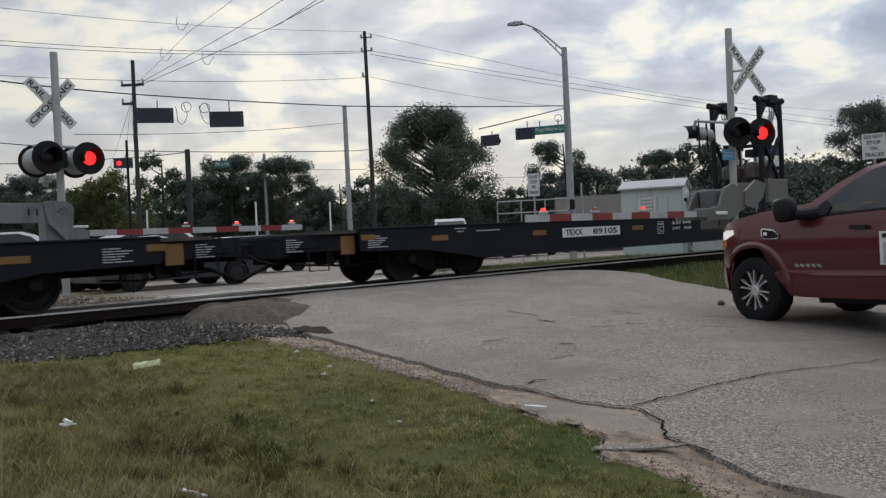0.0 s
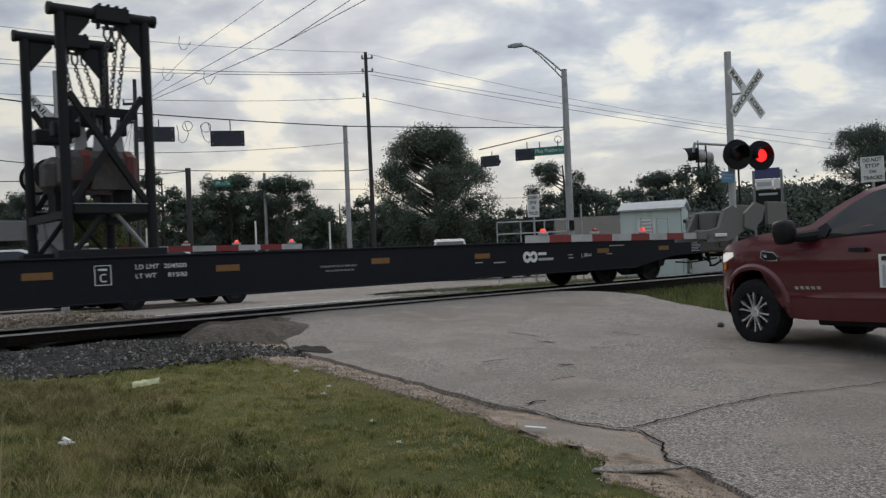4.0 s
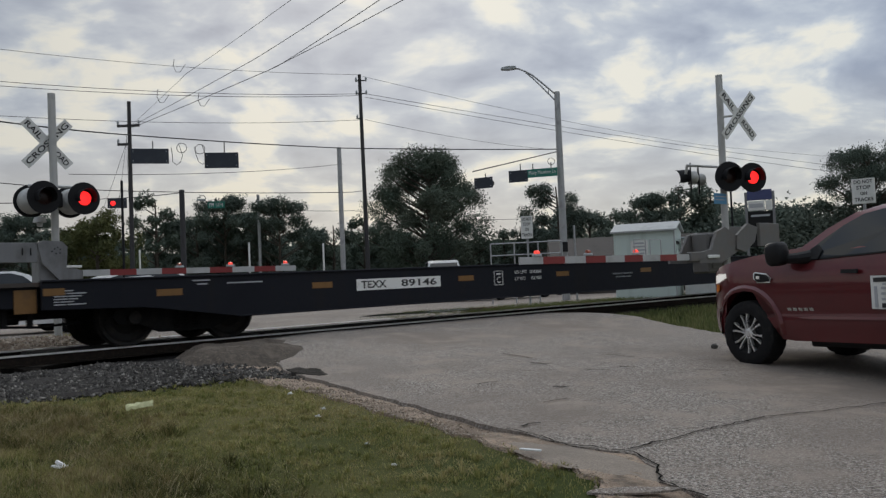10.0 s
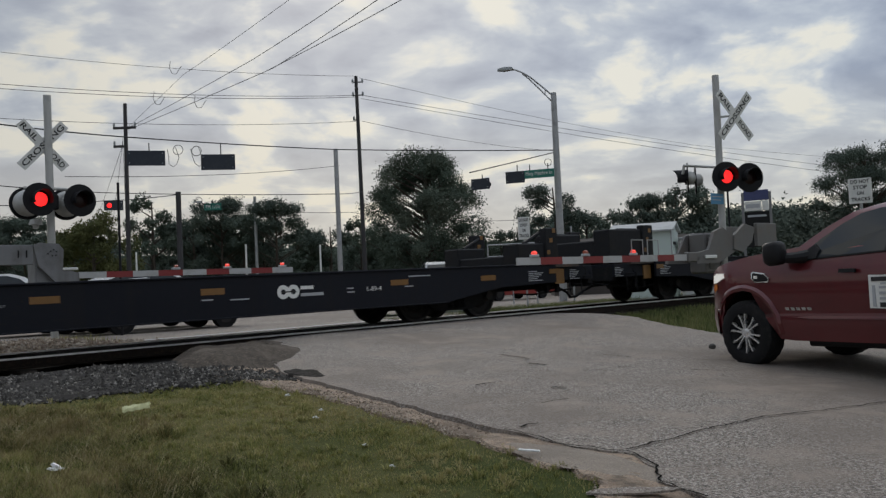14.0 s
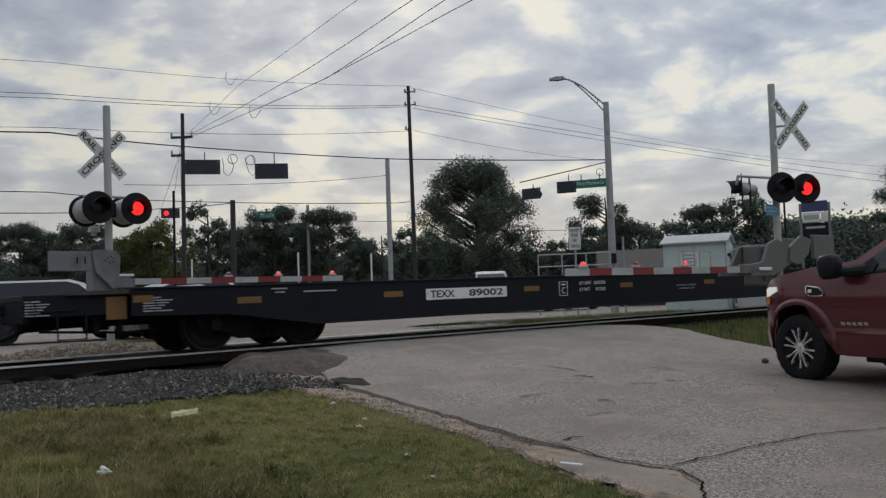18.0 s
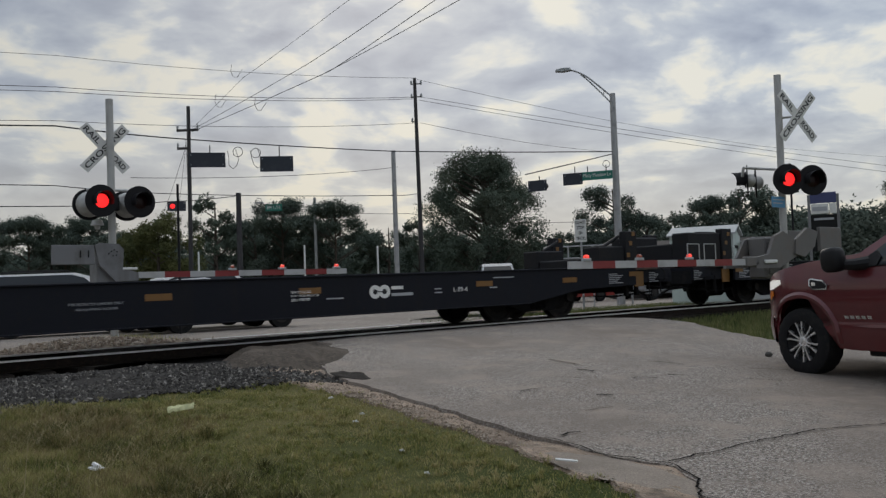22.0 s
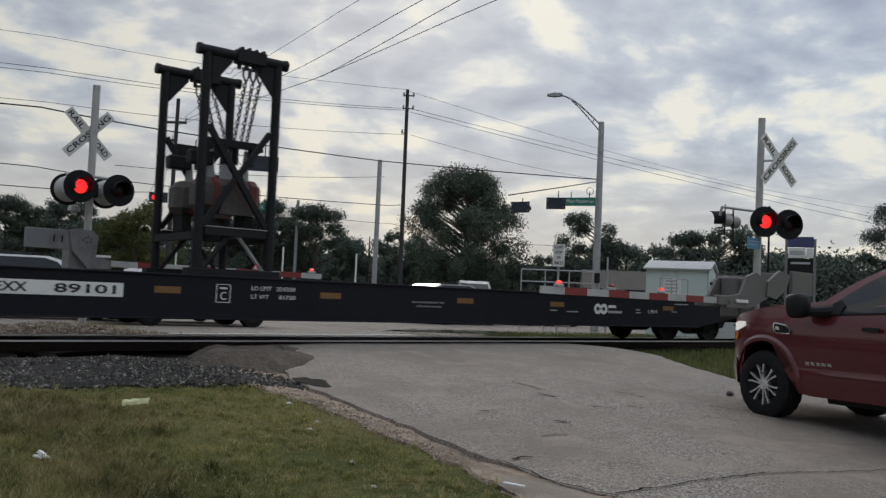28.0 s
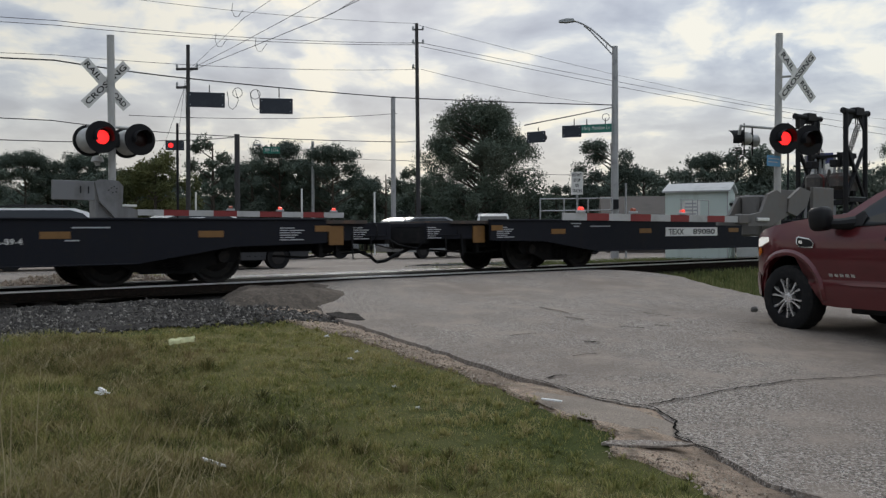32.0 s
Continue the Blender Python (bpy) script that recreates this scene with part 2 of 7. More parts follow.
material("mech_dark", (0.125, 0.120, 0.116), 0.65, stain=[(3.0, (0.13, 0.115, 0.105), 0.5, 0.7)])
material("mech_grey", (0.17, 0.172, 0.178), 0.6, stain=[(3.0, (0.12, 0.12, 0.12), 0.5, 0.7)], streak=(3.0, (0.11, 0.105, 0.10), 0.54, 0.74))
material("sign_green", (0.012, 0.16, 0.12), 0.5)
material("sign_blue", (0.07, 0.24, 0.42), 0.5)
material("pole_wood", (0.036, 0.035, 0.037), 0.9, streak=(5.0, (0.062, 0.058, 0.058), 0.5, 0.7))
material("cable", (0.018, 0.018, 0.019), 0.7)
material("bark", (0.060, 0.048, 0.038), 0.95, streak=(6.0, (0.12, 0.10, 0.08), 0.5, 0.7), bump=0.7, bump_scale=9.0)
material("leaf_oak", (0.090, 0.115, 0.090), 0.9, stain=[(0.35, (0.106, 0.120, 0.092), 0.45, 0.65)], spec=0.0)
material("leaf_dark", (0.090, 0.113, 0.094), 0.9, stain=[(0.2, (0.104, 0.120, 0.096), 0.45, 0.65)], spec=0.0)
material("leaf_pine", (0.086, 0.109, 0.092), 0.9, stain=[(0.3, (0.098, 0.118, 0.094), 0.45, 0.65)], spec=0.0)
material("leaf_yellow", (0.105, 0.110, 0.048), 0.9, stain=[(0.5, (0.075, 0.088, 0.045), 0.45, 0.65)], spec=0.0)
material("truck_red", (0.092, 0.0062, 0.0098), 0.36, 0.2, spec=0.4, coat=0.8, stain=[(3.0, (0.080, 0.0056, 0.0088), 0.5, 0.7)])
material("tyre", (0.010, 0.010, 0.011), 0.85, spec=0.2, grain=[(12.0, (0.020, 0.019, 0.018), 0.52, 0.72)], bump=0.2)
material("chrome", (0.62, 0.62, 0.63), 0.2, 1.0)
material("alloy", (0.74, 0.74, 0.75), 0.28, 0.85)
material("plastic_black", (0.008, 0.008, 0.009), 0.5, spec=0.22)
material("lamp_clear", (0.62, 0.60, 0.56), 0.1, spec=0.7)
material("lamp_lit", (0.7, 0.7, 0.68), 0.2, emit=((1.0, 0.96, 0.88), 0.35))
material("lamp_amber", (0.60, 0.17, 0.02), 0.2)
material("lamp_red", (0.35, 0.02, 0.02), 0.2)
glass_material("glass_dark", (0.022, 0.026, 0.031), 0.06)
glass_material("water", (0.030, 0.032, 0.034), 0.04)
material("shed_green", (0.50, 0.57, 0.54), 0.6, streak=(3.0, (0.41, 0.47, 0.44), 0.52, 0.75))
material("roof_grey", (0.36, 0.37, 0.37), 0.6, stain=[(2.0, (0.26, 0.27, 0.27), 0.5, 0.7)])
material("wall_tan", (0.055, 0.046, 0.040), 0.85, stain=[(1.0, (0.042, 0.036, 0.032), 0.5, 0.7)])
material("rack_steel", (0.014, 0.0145, 0.017), 0.65, spec=0.2, stain=[(2.0, (0.018, 0.016, 0.015), 0.5, 0.7)], bump=0.15, bump_scale=12.0)
material("rack_red", (0.155, 0.026, 0.022), 0.65, grain=[(8.0, (0.085, 0.034, 0.028), 0.5, 0.68)], stain=[(2.5, (0.07, 0.030, 0.026), 0.48, 0.66)])
material("chain_steel", (0.10, 0.095, 0.09), 0.6, 0.6)
material("box_cream", (0.55, 0.53, 0.43), 0.55, stain=[(5.0, (0.45, 0.43, 0.35), 0.52, 0.72)])
material("box_grey", (0.34, 0.36, 0.37), 0.6, stain=[(4.0, (0.27, 0.29, 0.30), 0.5, 0.7)])
material("car_white", (0.70, 0.70, 0.70), 0.3, coat=0.6)
material("car_silver", (0.24, 0.25, 0.26), 0.3, 0.4, coat=0.5)
material("car_dark", (0.035, 0.037, 0.042), 0.3, coat=0.6)
material("car_redp", (0.22, 0.025, 0.02), 0.35, coat=0.5)
material("paper", (0.62, 0.62, 0.36), 0.7)
material("paper_white", (0.7, 0.7, 0.7), 0.7)
material("rock_dark", (0.075, 0.072, 0.068), 0.9, stain=[(6.0, (0.12, 0.115, 0.105), 0.5, 0.7)], bump=0.6, bump_scale=20.0)
material("gravel_pale", (0.17, 0.145, 0.11), 0.95, grain=[(16.0, (0.27, 0.24, 0.19), 0.5, 0.7), (30.0, (0.08, 0.065, 0.05), 0.5, 0.7)], bump=1.0, bump_scale=20.0, vary=0.3)


# ------------------------------------------------ mesh helpers
class B:
    """A mesh in the making: lists of points and faces."""

    def __init__(self):
        self.v, self.f = [], []

    def add(self, vs, fs):
        o = len(self.v)
        self.v += [tuple(p) for p in vs]
        self.f += [tuple(i + o for i in q) for q in fs]
        return self

    def box(self, x0, x1, y0, y1, z0, z1, m=None, c=0.0):
        """A box, its long edges cut by c."""
        if c <= 0:
            vs = [Vector((x, y, z)) for z in (z0, z1) for x, y in ((x0, y0), (x1, y0), (x1, y1), (x0, y1))]
            fs = [(3, 2, 1, 0), (4, 5, 6, 7), (0, 1, 5, 4), (1, 2, 6, 5), (2, 3, 7, 6), (3, 0, 4, 7)]
        else:
            cx, cy, cz = (x0 + x1) / 2, (y0 + y1) / 2, (z0 + z1) / 2
            hx, hy, hz = abs(x1 - x0) / 2, abs(y1 - y0) / 2, abs(z1 - z0) / 2
            c = min(c, hx * 0.9, hy * 0.9, hz * 0.9)
            vs, idx = [], {}
            for sx in (-1, 1):
                for sy in (-1, 1):
                    for sz in (-1, 1):
                        for ax in range(3):
                            h = [hx - c, hy - c, hz - c]
                            h[ax] += c
                            idx[sx, sy, sz, ax] = len(vs)
                            vs.append(Vector((cx + sx * h[0], cy + sy * h[1], cz + sz * h[2])))
            fs = []
            for s in (-1, 1):
                q = [(-1, -1), (1, -1), (1, 1), (-1, 1)]
                q = q if s > 0 else q[::-1]
                fs.append([idx[s, a, b, 0] for a, b in q])
                fs.append([idx[b, s, a, 1] for a, b in q])
                fs.append([idx[a, b, s, 2] for a, b in q])
            for a in (-1, 1):
                for b in (-1, 1):
                    k = a * b
                    e = [idx[-1, a, b, 1], idx[1, a, b, 1], idx[1, a, b, 2], idx[-1, a, b, 2]]
                    fs.append(e if k < 0 else e[::-1])
                    e = [idx[a, -1, b, 0], idx[a, 1, b, 0], idx[a, 1, b, 2], idx[a, -1, b, 2]]
                    fs.append(e if k > 0 else e[::-1])
                    e = [idx[a, b, -1, 0], idx[a, b, 1, 0], idx[a, b, 1, 1], idx[a, b, -1, 1]]
                    fs.append(e if k < 0 else e[::-1])
            for sx in (-1, 1):
                for sy in (-1, 1):
                    for sz in (-1, 1):
                        e = [idx[sx, sy, sz, i] for i in range(3)]
                        fs.append(e if sx * sy * sz > 0 else e[::-1])
        if m is not None:
            vs = [m @ v for v in vs]
        return self.add(vs, fs)

    def tube(self, pts, r, n=8, cap=True):
        """A round bar along points; r a number or one per point."""
        pts = [Vector(p) for p in pts]
        rs = r if isinstance(r, (list, tuple)) else [r] * len(pts)
        vs, fs = [], []
        up = None
        for i, p in enumerate(pts):
            d = (pts[min(i + 1, len(pts) - 1)] - pts[max(i - 1, 0)]).normalized()
            if up is None:
                up = Vector((0, 0, 1)) if abs(d.z) < 0.9 else Vector((1, 0, 0))
            a = d.cross(up).normalized()
            up = a.cross(d).normalized()
            for k in range(n):
                w = 2 * math.pi * k / n
                vs.append(p + rs[i] * (math.cos(w) * a + math.sin(w) * up))
        for i in range(len(pts) - 1):
            for k in range(n):
                fs.append((i * n + k, i * n + (k + 1) % n, (i + 1) * n + (k + 1) % n, (i + 1) * n + k))
        if cap:
            fs.append(tuple(range(n))[::-1])
            fs.append(tuple((len(pts) - 1) * n + k for k in range(n)))
        return self.add(vs, fs)

    def lathe(self, prof, m=None, n=20, caps=True, tread=0.0):
        """A turned body round local x: prof of (x, r). tread: depth of the grooves beyond 0.4 m."""
        vs, fs = [], []
        for x, r in prof:
            for k in range(n):
                w = 2 * math.pi * k / n
                q = r - (tread if r > 0.4 and (k + (1 if x > 0 else 0)) % 4 == 0 else 0.0)
                vs.append(Vector((x, q * math.cos(w), q * math.sin(w))))
        for i in range(len(prof) - 1):
            for k in range(n):
                fs.append((i * n + k, (i + 1) * n + k, (i + 1) * n + (k + 1) % n, i * n + (k + 1) % n))
        if caps:
            fs.append(tuple(range(n)))
            fs.append(tuple((len(prof) - 1) * n + k for k in range(n))[::-1])
        if m is not None:
            vs = [m @ v for v in vs]
        return self.add(vs, fs)

    def prism(self, poly, lo, hi, axis="y", m=None):
        """A flat outline pushed along an axis. poly: (a, b), the other two axes in order."""
        n = len(poly)
        put = {"x": lambda a, b, c: (c, a, b), "y": lambda a, b, c: (a, c, b), "z": lambda a, b, c: (a, b, c)}[axis]
        vs = [Vector(put(a, b, c)) for c in (lo, hi) for a, b in poly]
        fs = [tuple(range(n))[::-1], tuple(range(n, 2 * n))] + [(i, (i + 1) % n, n + (i + 1) % n, n + i) for i in range(n)]
        if m is not None:
            vs = [m @ v for v in vs]
        return self.add(vs, fs)

    def mesh(self, name, smooth=False):
        me = bpy.data.meshes.new(name)
        me.from_pydata([tuple(v) for v in self.v], [], self.f)
        bm = bmesh.new()
        bm.from_mesh(me)
        bmesh.ops.recalc_face_normals(bm, faces=bm.faces[:])
        bm.to_mesh(me)
        bm.free()
        if smooth:
            me.shade_smooth()
            me.set_sharp_from_angle(angle=radians(38))
        return me


def part(name, b, mat, parent=None, label="", m=None, smooth=False):
    """Links a mesh as one object under a thing or a part."""
    me = b if isinstance(b, bpy.types.Mesh) else b.mesh(name, smooth)
    if mat and not me.materials:
        me.materials.append(MATS[mat])
    ob = new(name, me)
    if parent is not None:
        ob.parent = parent
    if m is not None:
        ob.matrix_basis = m
    if label:
        ob["label"] = label
    return ob


def thing(name, m, label, category, group="", kind=""):
    ob = new(name)
    ob.empty_display_size = 0.2
    ob.matrix_basis = m
    return tagged(ob, label, category, group, kind)


TEXTS = {}


def text_mesh(txt, size, depth=0.004, tight=1.0, mat="white_mark"):
    key = (txt, size, depth, tight, mat)
    if key not in TEXTS:
        cu = bpy.data.curves.new("text", "FONT")
        cu.body, cu.size, cu.extrude, cu.offset = txt, size, depth / 2, (0.018 if mat == "dark_mark" else 0.0)
        cu.align_x, cu.align_y = "LEFT", "BOTTOM"
        cu.space_character = tight
        cu.resolution_u = 3
        ob = bpy.data.objects.new("text", cu)
        scene.collection.objects.link(ob)
        bpy.context.view_layer.update()
        me = bpy.data.meshes.new_from_object(ob)
        bpy.data.objects.remove(ob)
        me.materials.clear()
        me.materials.append(MATS[mat])
        TEXTS[key] = me
    return TEXTS[key]


def fit_text(name, txt, x0, x1, z0, z1, y, mat, parent, mm=None):
    """Letters that fill a box on the face y = const that looks towards -y."""
    me = text_mesh(txt, 1.0, 0.01, 1.0, mat)
    co = np.empty(len(me.vertices) * 3, "f")
    me.vertices.foreach_get("co", co)
    co = co.reshape(-1, 3)
    lo, hi = co.min(0), co.max(0)
    k = Matrix(((( x1 - x0) / (hi[0] - lo[0]), 0, 0, 0), (0, (z1 - z0) / (hi[1] - lo[1]), 0, 0), (0, 0, 0.4, 0), (0, 0, 0, 1)))
    turn = Matrix(((1, 0, 0, x0), (0, 0, -1, y), (0, 1, 0, z0), (0, 0, 0, 1)))
    m = turn @ k @ Matrix.Translation((-lo[0], -lo[1], 0))
    return part(name, me, None, parent, m=(mm @ m if mm is not None else m))


TH = radians(40.39)
UX, UY = math.cos(TH), math.sin(TH)


def SD(s, d, z=0.0):
    """A place from metres along the track, metres across it, and height."""
    return Vector((s * UX - d * UY, s * UY + d * UX, z))


def sd_of(x, y):
    return x * UX + y * UY, -x * UY + y * UX


GRADE = 0.007
TRACK_D = 14.84


def rail_z(s):
    return 0.744 + GRADE * max(-60, min(90, s))


def track_pose(s):
    p = SD(s, TRACK_D, 0.744 + GRADE * s)
    return pose(p.x, p.y, p.z, 0, -math.degrees(math.atan(GRADE)), math.degrees(TH))


def smooth(a, b, v):
    k = min(1.0, max(0.0, (v - a) / (b - a)))
    return k * k * (3 - 2 * k)


ROAD_L, ROAD_R = 5.2, 14.3


def ground_z(s, d):
    """The lie of the land: it climbs to the track and runs level behind it."""
    z = 0.06 * max(-12.0, min(d, 11.2))
    top = rail_z(s) - 0.14
    z = z + (top - z) * smooth(10.6, 12.9, d)
    far = 0.70
    z = z + (far - z) * smooth(17.0, 22.0, d)
    # off the road the bed lies lower and shows the ties
    off = max(smooth(ROAD_L + 0.6, ROAD_L - 1.6, s), smooth(ROAD_R - 0.2, ROAD_R + 1.5, s))
    z -= off * 0.13 * smooth(11.6, 12.7, d) * (1 - smooth(18.0, 20.0, d))
    return z


# ------------------------------------------------ ground, road and track
def lattice(lo, hi, fine_lo, fine_hi, step, grow=1.35):
    a, v, w = [], fine_lo, step
    while v <= fine_hi:
        a.append(v)
        v += step
    v, w = fine_lo, step
    while v > lo:
        w *= grow
        v = max(lo, v - w)
        a.insert(0, v)
    v, w = a[-1], step
    while v < hi:
        w *= grow
        v = min(hi, v + w)
        a.append(v)
    return a


def sheet(name, ss, ds, zf, mat, label, category, kind="structure", smooth_it=True):
    vs = [tuple(SD(s, d, zf(s, d))) for d in ds for s in ss]
    n = len(ss)
    fs = [(j * n + i, j * n + i + 1, (j + 1) * n + i + 1, (j + 1) * n + i) for j in range(len(ds) - 1) for i in range(n - 1)]
    me = bpy.data.meshes.new(name)
    me.from_pydata(vs, [], fs)
    me.materials.append(MATS[mat])
    if smooth_it:
        me.shade_smooth()
    return tagged(new(name, me), label, category, kind=kind)


def edge_l(d):
    """The ragged edge of the asphalt beside the turf."""
    base = np.interp(d, [-8, 0.0, 1.6, 2.5, 3.12, 3.28, 3.53, 3.7, 3.9, 4.1, 4.3, 4.6, 5.4, 7.2, 9.5, 10.6, 11.4, 13.6, 17, 30], [5.6, 4.75, 4.5, 4.42, 4.62, 4.65, 4.75, 4.98, 5.12, 5.22, 5.14, 5.08, 5.12, 5.3, 5.5, 6.0, 6.5, 7.2, 7.2, 7.2])
    return float(base) + 0.07 * noise.noise((d * 1.7, 4.0, 0)) + 0.05 * noise.noise((d * 5.0, 1.0, 0)) + 0.025 * noise.noise((d * 17.0, 1.0, 0))


def edge_r(d):
    base = np.interp(d, [-8, 4, 8.5, 11.0, 12.6, 14, 17, 30], [15.5, 13.6, 13.3, 14.6, 14.3, 14.3, 15.0, 16.5])
    return float(base) + 0.08 * noise.noise((d * 1.9, 9.0, 0)) + 0.04 * noise.noise((d * 6.0, 2.0, 0))


def rough_z(s, d):
    p = SD(s, d)
    b = noise.noise((p.x * 0.8, p.y * 0.8, 0.3)) * 0.05 + noise.noise((p.x * 2.7, p.y * 2.7, 1.3)) * 0.02
    on_road = smooth(edge_l(d) - 0.7, edge_l(d) + 0.1, s) * (1 - smooth(edge_r(d) - 0.2, edge_r(d) + 0.8, s))
    far = smooth(18.5, 20.5, d)
    track = smooth(12.2, 13.2, d) * (1 - smooth(16.6, 17.4, d))
    return ground_z(s, d) + b * (1 - on_road) * (1 - far) - 0.055 * on_road - 0.06 * far - 0.10 * track


ground = sheet("ground", lattice(-1600, 1600, -12, 30, 0.36), lattice(-400, 2500, -5, 24, 0.36), rough_z, "turf",
               "uneven turf rising to the railway line", "ground")


def road_z(s, d):
    hump = 0.10 * smooth(10.0, 12.4, d) * (1 - smooth(13.2, 13.8, d))
    dip = -0.03 * smooth(1.3, 0.0, s - edge_l(d))
    return ground_z(s, d) + 0.035 + 0.012 * noise.noise((s * 0.7, d * 0.7, 0)) + 0.005 * noise.noise((s * 3.0, d * 3.0, 0)) + hump + dip


def strip(name, d0, d1, step, lf, rf, cols, zf, mat, label, category, skirt=0.12, kind="structure"):
    """A paved strip with a ragged left and right edge and a broken lip down to the soil."""
    vs, fs = [], []
    ds = list(np.arange(d0, d1 + 1e-6, step))
    for d in ds:
        a, b = lf(d), rf(d)
        row = [a + (b - a) * (i / cols) ** 1.3 for i in range(cols + 1)]
        vs.append(tuple(SD(a - 0.03, d, zf(a, d) - skirt)))
        vs += [tuple(SD(s, d, zf(s, d))) for s in row]
        vs.append(tuple(SD(b + 0.04, d, zf(b, d) - skirt)))
    n = cols + 3
    for j in range(len(ds) - 1):
        for i in range(n - 1):
            fs.append((j * n + i, j * n + i + 1, (j + 1) * n + i + 1, (j + 1) * n + i))
    me = bpy.data.meshes.new(name)
    me.from_pydata(vs, [], fs)
    me.materials.append(MATS[mat])
    me.shade_smooth()
    me.set_sharp_from_angle(angle=radians(35))
    return tagged(new(name, me), label, category, kind=kind)


road = strip("road", -8.0, 13.62, 0.09, edge_l, edge_r, 36, road_z, "asphalt", "weathered grey asphalt road up to the crossing", "road")
strip("road_between_rails", 14.20, 15.48, 0.16, lambda d: 4.1 + 0.1 * noise.noise((d * 4, 0, 0)), lambda d: 14.3, 20, lambda s, d: rail_z(s) - 0.012 - 0.01 * abs(noise.noise((s * 2, d * 2, 5))), "asphalt_dark", "dark asphalt infill between the rails", "road", skirt=0.06)
strip("apron", 16.05, 21.2, 0.3, lambda d: 6.9 - 1.1 * smooth(17.0, 18.5, d) - max(0, d - 18) * 1.6 + 0.2 * noise.noise((d * 2, 3, 0)), lambda d: 15.2 + max(0, d - 18) * 1.5, 20,
      lambda s, d: ground_z(s, d) + 0.03 + 0.09 * (1 - smooth(16.2, 17.5, d)), "asphalt", "grey asphalt apron behind the crossing", "road")
sheet("highway", lattice(-900, 900, -20, 60, 2.0), [20.8, 22, 24, 26, 28, 30, 32, 35, 38, 41], lambda s, d: 0.705, "asphalt", "wide grey asphalt highway along the railway", "road")


def patch(name, centre, rs, rd, mat, label, lift, zf, wob=0.25, seed=0.0, kind="structure", n=40, rings=5):
    """A thin ragged patch that lies on the ground."""
    s0, d0 = centre
    vs, fs = [], []
    for r in range(rings + 1):
        for k in range(n):
            w = 2 * math.pi * k / n
            q = (r / rings) * (1 + wob * noise.noise((math.cos(w) * 1.6 + seed, math.sin(w) * 1.6, seed)) + wob * 0.4 * noise.noise((math.cos(w) * 6 + seed, math.sin(w) * 6, seed)))
            s, d = s0 + rs * q * math.cos(w), d0 + rd * q * math.sin(w)
            vs.append(tuple(SD(s, d, zf(s, d) + (lift if r < rings else -0.001))))
    for r in range(rings):
        for k in range(n):
            fs.append((r * n + k, (r + 1) * n + k, (r + 1) * n + (k + 1) % n, r * n + (k + 1) % n))
    me = bpy.data.meshes.new(name)
    me.from_pydata(vs, [], fs)
    me.materials.append(MATS[mat])
    me.shade_smooth()
    return tagged(new(name, me), label, name.replace("_", " "), kind=kind)


# bare soil along the broken edge of the asphalt
def soil_l(d):
    w = np.interp(d, [-2, 1.5, 2.4, 3.2, 4.4, 6.0, 9.0, 10.2], [1.1, 0.85, 0.50, 0.48, 0.55, 0.42, 0.50, 0.9])
    w += float(np.interp(d, [3.2, 3.7, 4.2, 4.6, 5.2], [0.0, 0.12, 0.22, 0.06, 0.0]))
    return edge_l(d) - float(w) - 0.16 * noise.noise((d * 1.3, 7.7, 0)) - 0.10 * noise.noise((d * 4.1, 2.7, 0)) - 0.05 * noise.noise((d * 11.0, 3.7, 0))


def soil_z(s, d):
    flush = smooth(5.5, 4.9, d) * smooth(3.0, 3.5, d)
    return rough_z(s, d) + 0.020 + 0.030 * flush * smooth(0.7, 0.2, edge_l(d) - s) + (0.012 - 0.008 * flush) * noise.noise((s * 6, d * 6, 0))


strip("soil_margin", -3.0, 10.5, 0.10, soil_l, lambda d: edge_l(d) + 0.12, 14, soil_z, "soil", "bare sandy soil along the broken asphalt edge", "soil", skirt=0.03)
# this patch is tan dirt on the soil margin, not paving
patch("asphalt_patch", (4.80, 4.20), 0.33, 0.72, "asphalt_patch", "smooth tan dirt patch at the road edge", 0.003, soil_z, 0.25, 3.0)
def bank_z(s, d):
    """The low bank of gravel and dirt behind the far rail."""
    k = math.exp(-((s - 4.3) / 1.7) ** 2 - ((d - 17.6) / 0.85) ** 2)
    return ground_z(s, d) + 0.03 + k * (0.26 + 0.05 * noise.noise((s * 2.2, d * 2.2, 3)) + 0.03 * noise.noise((s * 7, d * 7, 3)))


patch("gravel_bank", (3.6, 17.7), 3.3, 1.5, "gravel_pale", "low bank of pale gravel and dirt behind the far rail", 0.0, bank_z, 0.3, 8.0, n=72, rings=24)
patch("broken_asphalt", (5.66, 9.30), 0.20, 0.34, "clod", "dark crumbling asphalt at the corner of the road", 0.008, lambda s, d: max(road_z(s, d) if s > edge_l(d) else -1.0, soil_z(s, d)) + 0.012 * noise.noise((s * 9, d * 9, 2)), 0.45, 5.0, n=48, rings=8)
patch("puddle", (17.2, 20.4), 2.6, 0.75, "water", "shallow rain puddle on the asphalt", 0.004, lambda s, d: ground_z(s, d) + 0.05, 0.35, 1.0)


